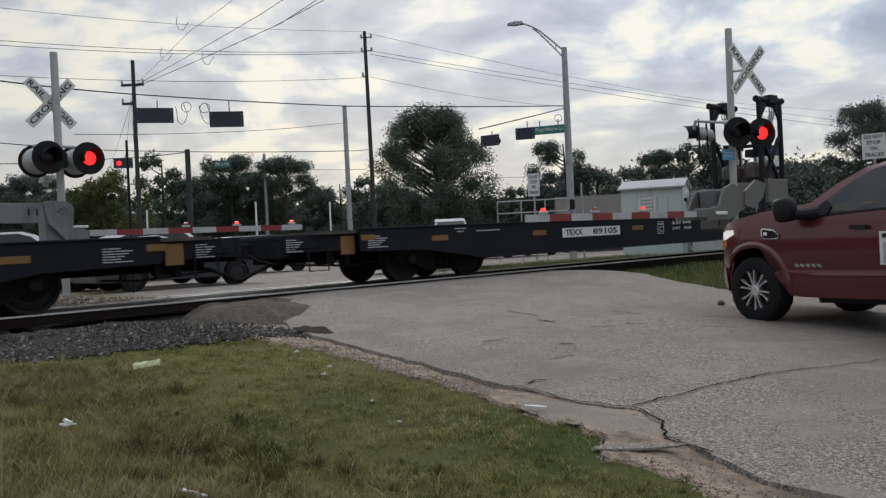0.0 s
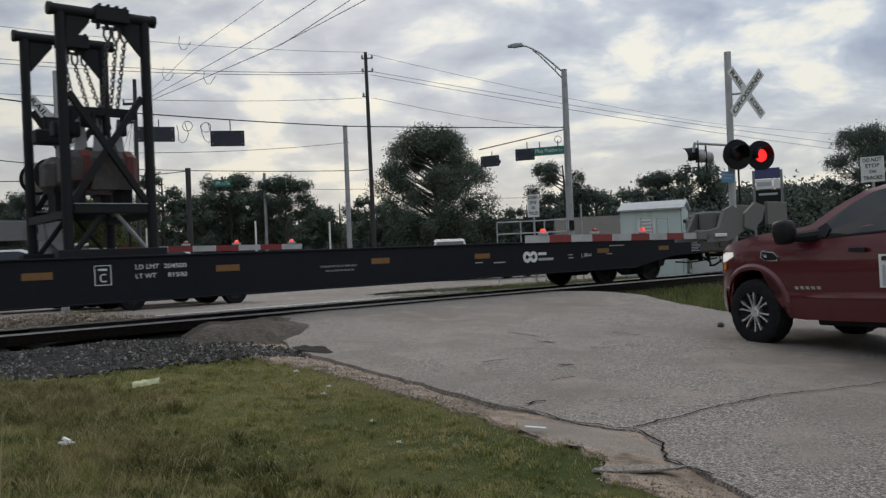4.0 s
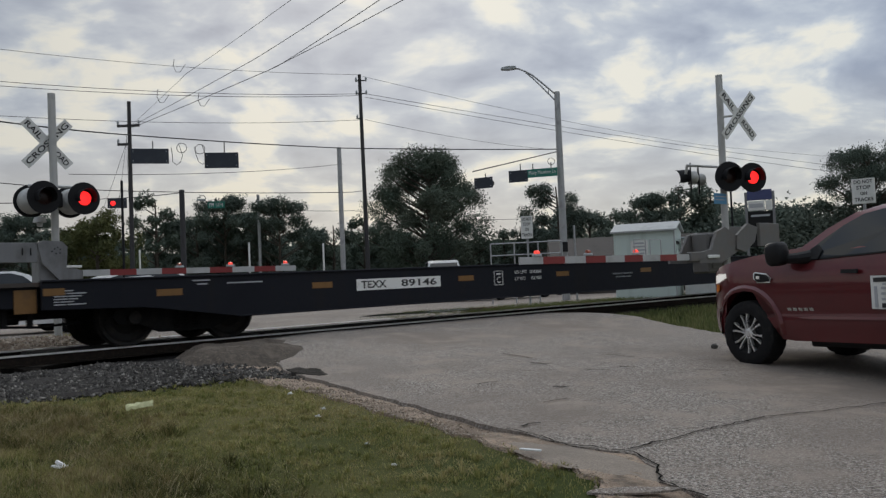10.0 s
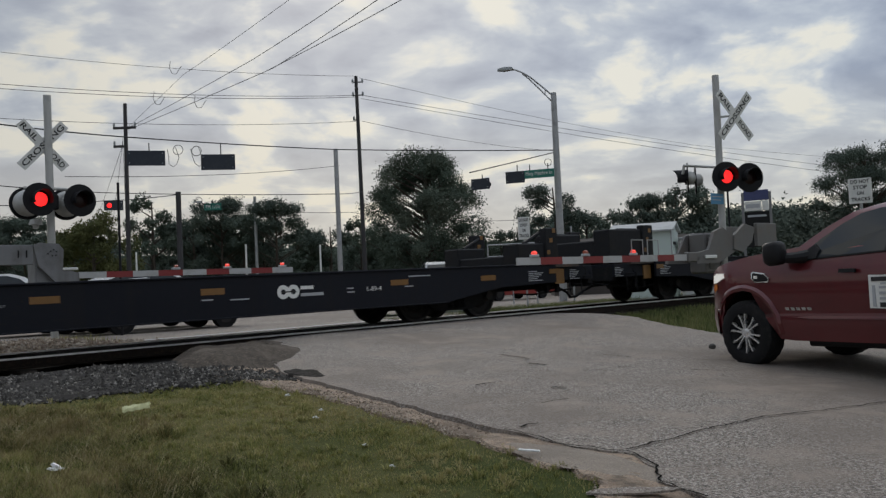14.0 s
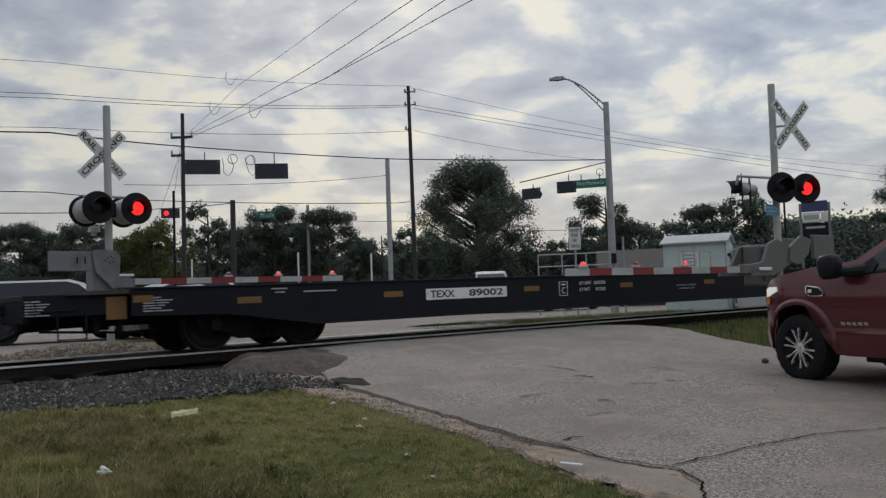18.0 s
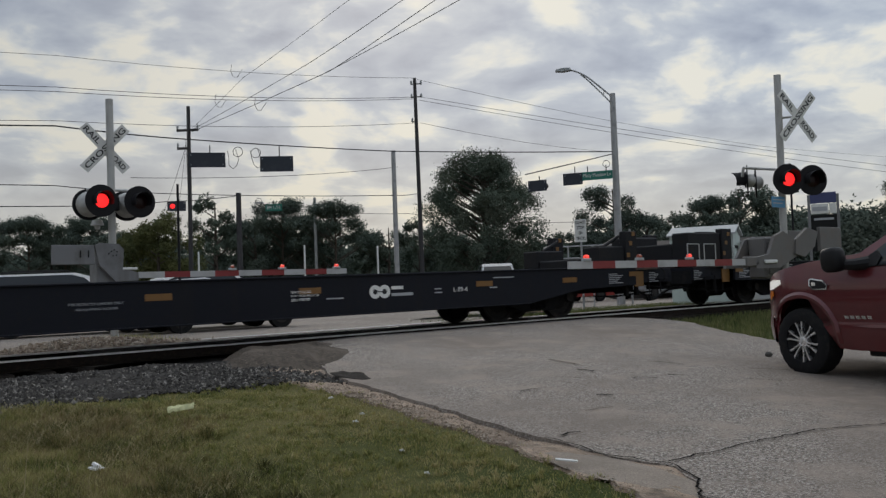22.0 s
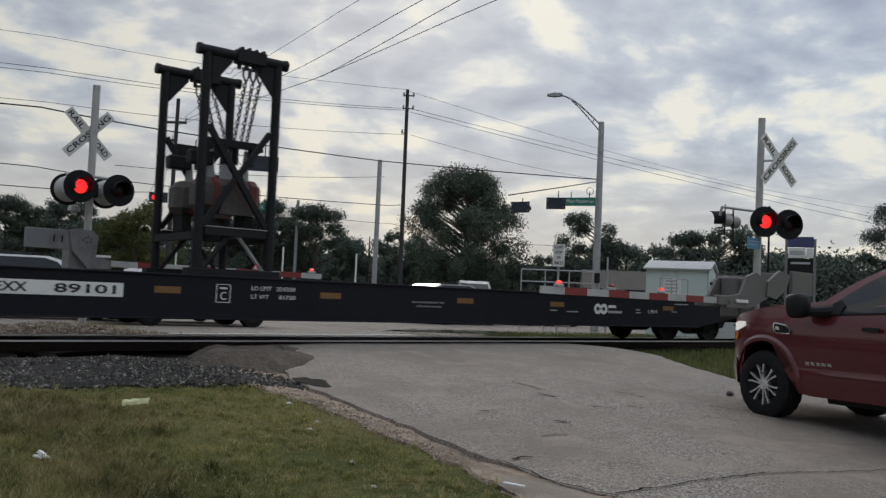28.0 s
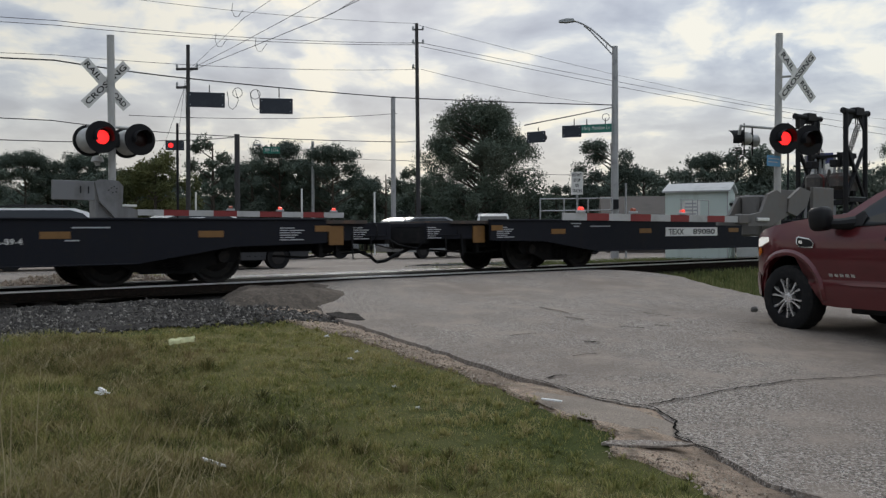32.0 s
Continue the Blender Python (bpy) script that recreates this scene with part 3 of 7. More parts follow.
def crack_line(name, pts, width, label):
    """A dark open joint in the asphalt."""
    vs, fs = [], []
    pts = [Vector((a, b, 0)) for a, b in pts]
    fine = []
    for p, q in zip(pts, pts[1:]):
        n = max(2, int((q - p).length / 0.06))
        fine += [p.lerp(q, i / n) for i in range(n)]
    fine.append(pts[-1])
    for i, p in enumerate(fine):
        d = (fine[min(i + 1, len(fine) - 1)] - fine[max(i - 1, 0)]).normalized()
        side = Vector((-d.y, d.x, 0))
        j = 0.035 * noise.noise((p.x * 6, p.y * 6, 2)) + 0.02 * noise.noise((p.x * 18, p.y * 18, 2))
        w = width * (0.55 + 0.9 * abs(noise.noise((p.x * 9, p.y * 9, 7)))) / 2
        for e in (-w, w):
            c = p + side * (j + e)
            vs.append(tuple(SD(c.x, c.y, road_z(c.x, c.y) + 0.012)))
    for i in range(len(fine) - 1):
        fs.append((2 * i, 2 * i + 1, 2 * i + 3, 2 * i + 2))
    me = bpy.data.meshes.new(name)
    me.from_pydata(vs, [], fs)
    me.materials.append(MATS["crack"])
    return tagged(new(name, me), label, "crack", "cracks in the asphalt", "structure")


crack_line("road_crack", [(5.12, 5.3), (5.11, 4.92), (5.075, 4.60), (5.15, 4.27), (5.25, 4.15), (5.14, 3.90), (4.98, 3.70), (4.75, 3.53), (4.65, 3.28), (4.62, 3.08)], 0.024, "open ragged crack along the road edge")
crack_line("road_crack", [(5.28, 4.19), (6.01, 4.12), (6.55, 4.07), (7.05, 4.05), (8.31, 3.72), (9.4, 3.35)], 0.022, "thin crack running across the asphalt road")
crack_line("road_crack", [(5.6, 2.4), (6.3, 2.6), (7.1, 2.5), (8.0, 2.1)], 0.010, "thin crack running across the asphalt road")
for a, b, c, d, w in ((5.26, 5.28, 5.50, 5.27, 0.016), (6.15, 5.84, 6.50, 5.80, 0.010), (6.86, 6.36, 6.98, 6.24, 0.024), (6.35, 6.98, 6.74, 6.98, 0.014), (8.46, 8.72, 8.43, 8.12, 0.022), (8.07, 7.83, 8.16, 7.60, 0.026),
                      (8.08, 6.93, 8.28, 6.72, 0.022), (8.59, 6.82, 8.74, 6.66, 0.022), (9.46, 7.74, 9.51, 7.30, 0.016), (9.08, 6.09, 9.27, 5.75, 0.014), (7.35, 7.55, 7.62, 7.30, 0.010), (9.9, 6.6, 10.2, 6.2, 0.010)):
    crack_line("road_crack", [(a, b), (a + 0.45 * (c - a) + 0.02, b + 0.45 * (d - b) + 0.02), (c, d)], 1.9 * w, "short dark crack in the asphalt road")

# the hump of dark broken asphalt and dirt where the road ends beside the near rail
mound_v, mound_f = [], []
MN, MM = 110, 66
for j in range(MM + 1):
    for i in range(MN + 1):
        s = 3.6 + 4.0 * i / MN
        d = 9.85 + 3.55 * j / MM
        base = max(rough_z(s, d), road_z(s, d) if s > edge_l(d) else -1.0) - 0.03
        foot = 10.22 - 0.20 * smooth(4.4, 5.4, s) + 0.25 * smooth(6.2, 7.2, s) + 0.16 * noise.noise((s * 1.7, 1, 1)) + 0.06 * noise.noise((s * 6.0, 1, 1))
        lo_, hi_ = 4.2 + 0.48 * (d - 10.3), 5.7 + 0.5 * (d - 10.3)
        along = smooth(lo_, lo_ + 0.65, s + 0.2 * noise.noise((d * 1.5, 3, 1))) * (1 - smooth(hi_, hi_ + 0.75, s + 0.2 * noise.noise((d * 1.3, 8, 1))))
        rise = smooth(foot, foot + 0.95, d) * (1 - 0.6 * smooth(12.2, 13.2, d))
        crest = 0.815 + 0.02 * noise.noise((s * 1.4, 2, 5))
        rill = 0.018 * noise.noise((s * 9, d * 1.6, 3)) + 0.020 * abs(noise.noise((s * 14, d * 8, 3))) + 0.02 * noise.noise((s * 3.2, d * 3.2, 4))
        mound_v.append(tuple(SD(s, d, base + max(0.0, crest - base) * along * rise + rill * along * min(1.0, 2 * rise))))
for j in range(MM):
    for i in range(MN):
        a = j * (MN + 1) + i
        mound_f.append((a, a + 1, a + MN + 2, a + MN + 1))
me = bpy.data.meshes.new("asphalt_mound")
me.from_pydata(mound_v, [], mound_f)
me.materials.append(MATS["mound"])
me.shade_smooth()
tagged(new("asphalt_mound", me), "crumbling dark asphalt mound beside the near rail", "asphalt mound", kind="structure")

# ragged strip of darker asphalt along the near rail
strip("rail_seam", 12.75, 13.60, 0.085, lambda d: 6.6 + 0.3 * noise.noise((d * 3, 2, 0)), lambda d: 14.2, 40, lambda s, d: road_z(s, d) + 0.004 - 0.02 * smooth(13.1, 12.75, d + 0.2 * noise.noise((s * 1.1, 4, 0)) + 0.1 * noise.noise((s * 4, 4, 0))), "asphalt_dark", "dark asphalt along the near rail", "road", skirt=0.03)
# painted lines behind the track
for k, (s0, s1, d0) in enumerate(((6.5, 13.8, 17.15), (6.9, 13.6, 17.75))):
    vs = []
    for i in range(25):
        s = s0 + (s1 - s0) * i / 24
        for e in (0, 0.28):
            vs.append(tuple(SD(s, d0 + e, ground_z(s, d0 + e) + 0.048 + 0.09 * (1 - smooth(16.2, 17.5, d0 + e)))))
    me = bpy.data.meshes.new("stop_line")
    me.from_pydata(vs, [], [(2 * i, 2 * i + 1, 2 * i + 3, 2 * i + 2) for i in range(24)])
    me.materials.append(MATS["paint_line"])
    tagged(new("stop_line", me), "worn white stop line on the far asphalt", "road marking", "road markings", "structure")

# rails and ties
B_RAIL = [(-0.07, -0.17), (0.07, -0.17), (0.07, -0.158), (0.012, -0.14), (0.010, -0.045), (0.036, -0.035), (0.036, -0.004), (0.03, 0), (-0.03, 0), (-0.036, -0.004), (-0.036, -0.035), (-0.010, -0.045), (-0.012, -0.14), (-0.07, -0.158)]
web = B().prism(B_RAIL, -120, 160, "x").mesh("rail_web")
head = B().box(-120, 160, -0.0385, 0.0385, -0.026, 0.003, c=0.003).mesh("rail_head")
for dy in (-0.7525, 0.7525):
    rail = thing("rail", track_pose(0) @ pose(0, dy, 0), "steel running rail with a polished head", "rail", "rails of the track", "structure")
    part("rail_web", web, "rail_steel", rail)
    part("rail_head", head, "rail_head", rail, "worn shiny steel head")
tie_me = B().box(-0.115, 0.115, -1.3, 1.3, -0.35, -0.172, c=0.012).mesh("tie")
track = thing("track_bed", track_pose(0), "old wooden ties carrying the railway rails", "railway track", kind="structure")
for i in range(-34, 60):
    if not 4.2 < i * 0.53 < 14.2:
        part("tie", tie_me, "tie_wood", track, m=pose(i * 0.53 + random.uniform(-0.03, 0.03), random.uniform(-0.03, 0.03), 0, 0, 0, random.uniform(-1.5, 1.5)))


def pebbles(name, count, place, mat, label, lo, hi, seed, lift=0.0, zf=None):
    """Loose stones as one mesh of many small rough lumps."""
    r = np.random.RandomState(seed)
    ico = np.array([(1, 0, 0), (-1, 0, 0), (0, 1, 0), (0, -1, 0), (0, 0, 1), (0, 0, -1)]) * 1.0
    tri = np.array([(0, 2, 4), (2, 1, 4), (1, 3, 4), (3, 0, 4), (2, 0, 5), (1, 2, 5), (3, 1, 5), (0, 3, 5)])
    sd = place(r, count)
    vs = np.empty((count, 6, 3))
    for i, (s, d) in enumerate(sd):
        size = lo + (hi - lo) * r.rand() ** 2
        q = (ico * (1 + r.uniform(-0.3, 0.3, (6, 1))) + r.uniform(-0.35, 0.35, (6, 3))) * size * r.uniform(0.7, 1.25, 3) * (1, 1, 0.8)
        a = r.rand() * 6.28
        c, sn = math.cos(a), math.sin(a)
        q = q @ np.array([(c, sn, 0), (-sn, c, 0), (0, 0, 1)])
        p = SD(s, d, (zf or rough_z)(s, d))
        vs[i] = q + (p.x, p.y, p.z + lift + size * 0.2)
    fs = (tri[None] + 6 * np.arange(count)[:, None, None]).reshape(-1, 3)
    me = bpy.data.meshes.new(name)
    me.from_pydata(vs.reshape(-1, 3).tolist(), [], fs.tolist())
    me.materials.append(MATS[mat])
    return tagged(new(name, me), label, name.replace("_", " "), kind="stuff")


def island_stone(name, cols, rough=0.9):
    m = bpy.data.materials.new(name)
    m.use_nodes = True
    g = G(m.node_tree)
    out, bs = g.n("OutputMaterial"), g.n("BsdfPrincipled", {"Roughness": rough, "Specular IOR Level": 0.3})
    rnd = g.n("NewGeometry").outputs["Random Per Island"]
    col = g.ramp(rnd, [(i / (len(cols) - 1), c) for i, c in enumerate(cols)])
    vec = g.n("TexCoord").outputs["Object"]
    col = g.mix(g.ramp(g.noise(vec, 40.0), [(0.4, 0.0), (0.7, 0.5)]), col, (0.05, 0.048, 0.045))
    g.t.links.new(col, bs.inputs["Base Color"])
    b = g.n("Bump", {"Strength": 0.4, "Distance": 0.01, "Height": g.noise(vec, 60.0)})
    g.t.links.new(b.outputs[0], bs.inputs["Normal"])
    g.t.links.new(bs.outputs[0], out.inputs[0])
    MATS[name] = m


island_stone("ballast_stone", [(0.015, 0.013, 0.012), (0.042, 0.038, 0.034), (0.022, 0.019, 0.017), (0.105, 0.096, 0.086), (0.032, 0.029, 0.026), (0.28, 0.26, 0.235)])
island_stone("pale_stone", [(0.19, 0.145, 0.105), (0.33, 0.26, 0.195), (0.44, 0.38, 0.31), (0.14, 0.105, 0.08), (0.27, 0.20, 0.15)])
# the ballast shoulder under the loose stones
def grass_top(s):
    """Where the turf ends at the foot of the ballast."""
    return float(np.interp(s, [0.0, 1.3, 1.9, 2.4, 3.0, 3.6, 4.6, 5.4], [7.3, 8.3, 8.95, 9.3, 9.45, 9.4, 9.25, 9.15])) + 0.14 * noise.noise((s * 1.4, 2, 2)) + 0.10 * noise.noise((s * 5, 2, 2))


def ballast_r(d):
    return float(np.interp(d, [7.3, 8.3, 8.95, 9.3, 9.5, 9.6, 10.3, 11.4], [0.0, 1.3, 1.9, 2.4, 3.4, 5.0, 5.0, 7.5])) + 0.1 * noise.noise((d * 5, 3, 2))


strip("ballast_bed", 7.3, 18.0, 0.15, lambda d: -40.0, ballast_r, 70, lambda s, d: rough_z(s, d) + 0.025, "ballast", "dark crushed stone ballast", "ballast", skirt=0.05)
strip("ballast_bed_right", 11.6, 17.6, 0.25, lambda d: 14.6, lambda d: 90.0, 60, lambda s, d: rough_z(s, d) + 0.02, "ballast", "dark crushed stone ballast", "ballast", skirt=0.05)


def place_ballast(r, n):
    out = []
    while len(out) < n:
        d = 7.4 + 4.0 * r.rand()
        s = -1.5 + 7.2 * r.rand()
        if d > grass_top(s) - 0.10 * abs(r.randn()) and s < 5.25 + 0.35 * smooth(10.0, 9.5, d) + 0.25 * r.randn():
            out.append((s, d))
    return out


pebbles("ballast_stones", 24000, place_ballast, "ballast_stone", "loose grey crushed ballast stones along the rail", 0.011, 0.033, 3, 0.02)
pebbles("far_stones", 3200, lambda r, n: [(4.2 + 1.25 * r.randn(), 17.35 + 0.55 * r.randn()) for _ in range(n)], "pale_stone", "pale loose stones behind the far rail", 0.02, 0.06, 4, 0.0, bank_z)


def place_margin(r, n):
    out = []
    for _ in range(n):
        d = -1.0 + 11.3 * r.rand()
        out.append((edge_l(d) - (edge_l(d) - soil_l(d)) * (1.12 * r.rand() ** 0.75) - 0.02, d))
    return out


def place_clods(r, n):
    out = []
    for _ in range(n):
        d = 3.3 + 6.2 * r.rand() ** 0.9
        out.append((edge_l(d) - 0.03 - 0.16 * abs(r.randn()), d))
    return out


pebbles("asphalt_crumbs", 150, place_clods, "clod", "dark asphalt crumbs along the broken road edge", 0.006, 0.020, 8, 0.012)
pebbles("margin_gravel", 7000, place_margin, "pale_stone", "fine pebbles scattered along the soil margin", 0.004, 0.013, 5, 0.02)


# grass
def grass(name, count, place, height, width, mat, label, seed, lean=0.5):
    r = np.random.RandomState(seed)
    sd = place(r, count)
    n = len(sd)
    vs = np.empty((n, 5, 3))
    for i, (s, d, k) in enumerate(sd):
        p = SD(s, d, rough_z(s, d) - 0.005)
        h = height * k * (0.5 + r.rand())
        a, b = r.rand() * 6.28, r.rand() * 6.28
        w = width * (0.6 + 0.8 * r.rand())
        dx, dy = math.cos(a) * w, math.sin(a) * w
        lx, ly = math.cos(b) * h * lean * r.rand(), math.sin(b) * h * lean * r.rand()
        vs[i] = ((p.x - dx, p.y - dy, p.z), (p.x + dx, p.y + dy, p.z), (p.x + dx * 0.8 + lx * 0.4, p.y + dy * 0.8 + ly * 0.4, p.z + h * 0.6),
                 (p.x - dx * 0.8 + lx * 0.4, p.y - dy * 0.8 + ly * 0.4, p.z + h * 0.6), (p.x + lx, p.y + ly, p.z + h))
    fs = []
    for i in range(n):
        o = 5 * i
        fs += [(o, o + 1, o + 2, o + 3), (o + 3, o + 2, o + 4)]
    me = bpy.data.meshes.new(name)
    me.from_pydata(vs.reshape(-1, 3).tolist(), [], fs)
    me.materials.append(MATS[mat])
    return tagged(new(name, me), label, "grass", kind="stuff")


def island_blade(name, cols):
    m = bpy.data.materials.new(name)
    m.use_nodes = True
    g = G(m.node_tree)
    out, bs = g.n("OutputMaterial"), g.n("BsdfPrincipled", {"Roughness": 0.8, "Specular IOR Level": 0.15})
    rnd = g.n("NewGeometry").outputs["Random Per Island"]
    vec = g.n("TexCoord").outputs["Object"]
    f = g.math("ADD", g.math("MULTIPLY", rnd, 0.45), g.math("ADD", g.math("MULTIPLY", g.noise(vec, 0.8, 3.0), 1.15), g.math("MULTIPLY", g.noise(vec, 3.2, 3.0), 0.90)))
    col = g.ramp(g.math("SUBTRACT", f, 0.80), [(i / (len(cols) - 1), c) for i, c in enumerate(cols)])
    g.t.links.new(col, bs.inputs["Base Color"])
    tr = g.n("BsdfTranslucent", {0: col})
    mx = g.n("MixShader", {0: 0.35, 1: bs.outputs[0], 2: tr.outputs[0]})
    g.t.links.new(mx.outputs[0], out.inputs[0])
    MATS[name] = m


island_blade("lawn_blade", [(0.051, 0.063, 0.021), (0.146, 0.162, 0.053), (0.271, 0.257, 0.095), (0.382, 0.317, 0.167), (0.222, 0.222, 0.083)])
island_blade("verge_blade", [(0.038, 0.052, 0.019), (0.080, 0.100, 0.036), (0.118, 0.138, 0.052), (0.19, 0.182, 0.084), (0.105, 0.122, 0.048)])
island_blade("wild_blade", [(0.021, 0.024, 0.010), (0.073, 0.077, 0.025), (0.170, 0.149, 0.059), (0.268, 0.211, 0.113), (0.117, 0.091, 0.047)])


def place_lawn(r, n):
    out = []
    while len(out) < n:
        d = 1.6 + 8.2 * r.rand()
        s = -3.2 + 9.0 * r.rand()
        x, y = s * UX - d * UY, s * UY + d * UX
        if abs(math.atan2(x, y)) > radians(37) or math.hypot(x, y) < 2.4:
            continue
        gap = soil_l(d) - s
        if gap < -0.30 or d > grass_top(s) + 0.10 * abs(r.randn()):
            continue
        if gap < 0.25 and r.rand() > 0.22 + gap * 0.75:
            continue
        wild = smooth(2.6, 0.6, s - 0.15 * (d - 4) + 0.8 * noise.noise((s * 0.6, d * 0.6, 1)))
        out.append((s, d, (0.5 + 1.6 * wild) * (0.8 + 0.5 * noise.noise((s * 2, d * 2, 4)))))
    return out


grass("lawn", 110000, place_lawn, 0.050, 0.003, "lawn_blade", "mown patchy grass with dry tips", 11, 1.0)


def place_wild(r, n):
    out = []
    while len(out) < n:
        d = 2.2 + 6.7 * r.rand()
        s = -3.2 + 7.0 * r.rand()
        x, y = s * UX - d * UY, s * UY + d * UX
        if abs(math.atan2(x, y)) > radians(37) or math.hypot(x, y) < 2.6:
            continue
        if d > grass_top(s):
            continue
        w = smooth(3.6, 0.2, s + 1.3 * noise.noise((s * 0.7, d * 0.7, 6))) * (0.45 + 0.55 * smooth(-0.2, 0.4, noise.noise((s * 1.1, d * 1.1, 9))))
        if r.rand() < w:
            out.append((s, d, 0.6 + 0.9 * w))
    return out


def tufts(name, centres, blades, mat, label, seed):
    """Grass in clumps whose blades lean outwards."""
    r = np.random.RandomState(seed)
    vs, fs = [], []
    for s, d, h in centres(r):
        p = SD(s, d, rough_z(s, d) - 0.005)
        for _ in range(blades):
            a, q = r.rand() * 6.28, r.rand()
            ln = h * (0.55 + 0.6 * r.rand())
            dx, dy = math.cos(a), math.sin(a)
            bx, by = p.x + dx * 0.5 * h * q, p.y + dy * 0.5 * h * q
            out = ln * (0.2 + 1.3 * q * r.rand())
            w = 0.0022 + 0.002 * r.rand()
            o = len(vs)
            vs += [(bx - dy * w, by + dx * w, p.z), (bx + dy * w, by - dx * w, p.z), (bx + dx * out * 0.4 + dy * w * 0.7, by + dy * out * 0.4 - dx * w * 0.7, p.z + ln * 0.6),
                   (bx + dx * out * 0.4 - dy * w * 0.7, by + dy * out * 0.4 + dx * w * 0.7, p.z + ln * 0.6), (bx + dx * out, by + dy * out, p.z + ln * (0.98 - 0.25 * q))]
            fs += [(o, o + 1, o + 2, o + 3), (o + 3, o + 2, o + 4)]
    me = bpy.data.meshes.new(name)
    me.from_pydata(vs, [], fs)
    me.materials.append(MATS[mat])
    return tagged(new(name, me), label, "grass", kind="stuff")


def wild_tufts(r):
    for s, d, k in place_wild(r, 420):
        yield s, d, 0.06 + 0.09 * r.rand() * k


def lawn_tufts(r):
    for s, d, k in place_lawn(r, 1500):
        yield s, d, 0.03 + 0.05 * r.rand() * (0.5 + k)


tufts("grass_tufts", wild_tufts, 52, "wild_blade", "rough tufts of long olive and straw grass", 31)
tufts("lawn_tufts", lawn_tufts, 26, "lawn_blade", "small tufts standing out of the mown grass", 32)
grass("tall_grass", 42000, place_wild, 0.085, 0.0022, "wild_blade", "long uncut grass in rough tufts", 12, 1.9)

grass("dry_blades", 9000, place_wild, 0.11, 0.0016, "straw", "scattered dry straw blades in the long grass", 15, 2.2)
grass("dry_clippings", 5000, place_lawn, 0.045, 0.0016, "straw", "dry straw blades in the mown grass", 16, 2.6)


def place_verge(r, n):
    out = []
    while len(out) < n:
        if r.rand() < 0.5:
            s, d = 13.4 + 9 * r.rand(), 7.5 + 4.6 * r.rand()
            if s < edge_r(d) + 0.1:
                continue
        else:
            s, d = 13.5 + 18 * r.rand(), 17.6 + 4.2 * r.rand()
        out.append((s, d, 1.0))
    return out


grass("verge_grass", 26000, place_verge, 0.12, 0.007, "verge_blade", "grass verge beside the crossing", 13, 0.7)
grass("far_weeds", 7000, lambda r, n: [((5.2 + 0.5 * r.randn(), 18.2 + 0.3 * r.randn(), 1.9) if r.rand() < 0.35 else (1.2 + 1.0 * r.randn(), 18.0 + 0.7 * r.randn(), 1.0)) for _ in range(n)], 0.09, 0.007, "lawn_blade", "weeds on the gravel behind the track", 14, 0.7)

stalks = B()
rs = random.Random(5)
for i in range(26):
    s, d = rs.choice([(0.4, 3.6), (0.7, 4.6), (1.0, 3.4), (0.1, 4.2)])
    s += rs.gauss(0, 0.28)
    d += rs.gauss(0, 0.3)
    p = SD(s, d, rough_z(s, d))
    h, lx, ly = rs.uniform(0.35, 0.75), rs.uniform(-0.1, 0.28), rs.uniform(-0.15, 0.15)
    stalks.tube([p, p + Vector((lx * 0.3, ly * 0.3, h * 0.5)), p + Vector((lx, ly, h))], [0.004, 0.003, 0.001], 4)
tagged(part("dry_stalks", stalks, "straw"), "tall dry straw-coloured grass stalks", "grass", kind="stuff")

# litter
WS, WD = 3.0, 7.8
p = SD(WS, WD)
wrap = B()
wn_, wm_ = 14, 5
wv = []
for e in (0.0, 0.006):
    for j in range(wm_ + 1):
        for i in range(wn_ + 1):
            a, c = i / wn_, j / wm_
            wv.append(Vector((-0.12 + 0.24 * a, -0.03 + 0.06 * c + 0.012 * noise.noise((a * 5, c * 3, 1)), 0.035 * math.sin(c * 3.1) + 0.012 * noise.noise((a * 7, c * 4, 9)) + e)))
wo = (wm_ + 1) * (wn_ + 1)
wq = [(j * (wn_ + 1) + i, j * (wn_ + 1) + i + 1, (j + 1) * (wn_ + 1) + i + 1, (j + 1) * (wn_ + 1) + i) for j in range(wm_) for i in range(wn_)]
rim_ = list(range(wn_ + 1)) + [(j + 1) * (wn_ + 1) - 1 for j in range(1, wm_ + 1)] + [wm_ * (wn_ + 1) + i for i in range(wn_ - 1, -1, -1)] + [j * (wn_ + 1) for j in range(wm_ - 1, 0, -1)]
wrap.add(wv, wq + [tuple(i + wo for i in q) for q in wq] + [(a, b, b + wo, a + wo) for a, b in zip(rim_, rim_[1:] + rim_[:1])])
tagged(part("wrapper", wrap, "paper", m=pose(p.x, p.y, rough_z(WS, WD) + 0.11, 22, -7, 4)), "crumpled pale yellow wrapper lying on the grass", "litter")
for s, d, k in ((1.82, 6.24, 1.0), (4.1, 6.6, 0.45), (4.35, 6.9, 0.4), (3.9, 5.6, 0.35), (3.7, 5.0, 0.35), (4.6, 7.9, 0.5)):
    p = SD(s, d)
    scrap = B().box(-0.05, 0.05, -0.03, 0.03, 0, 0.012).box(-0.03, 0.06, -0.01, 0.04, 0.012, 0.03, pose(0, 0, 0, 20, 10, 30))
    tagged(part("paper_scrap", scrap, "paper_white", m=pose(p.x, p.y, rough_z(s, d) + 0.06 * k, 10, 5, 40 * s) @ Matrix.Scale(k, 4)), "small crumpled white paper scrap on the grass", "litter", "paper scraps")
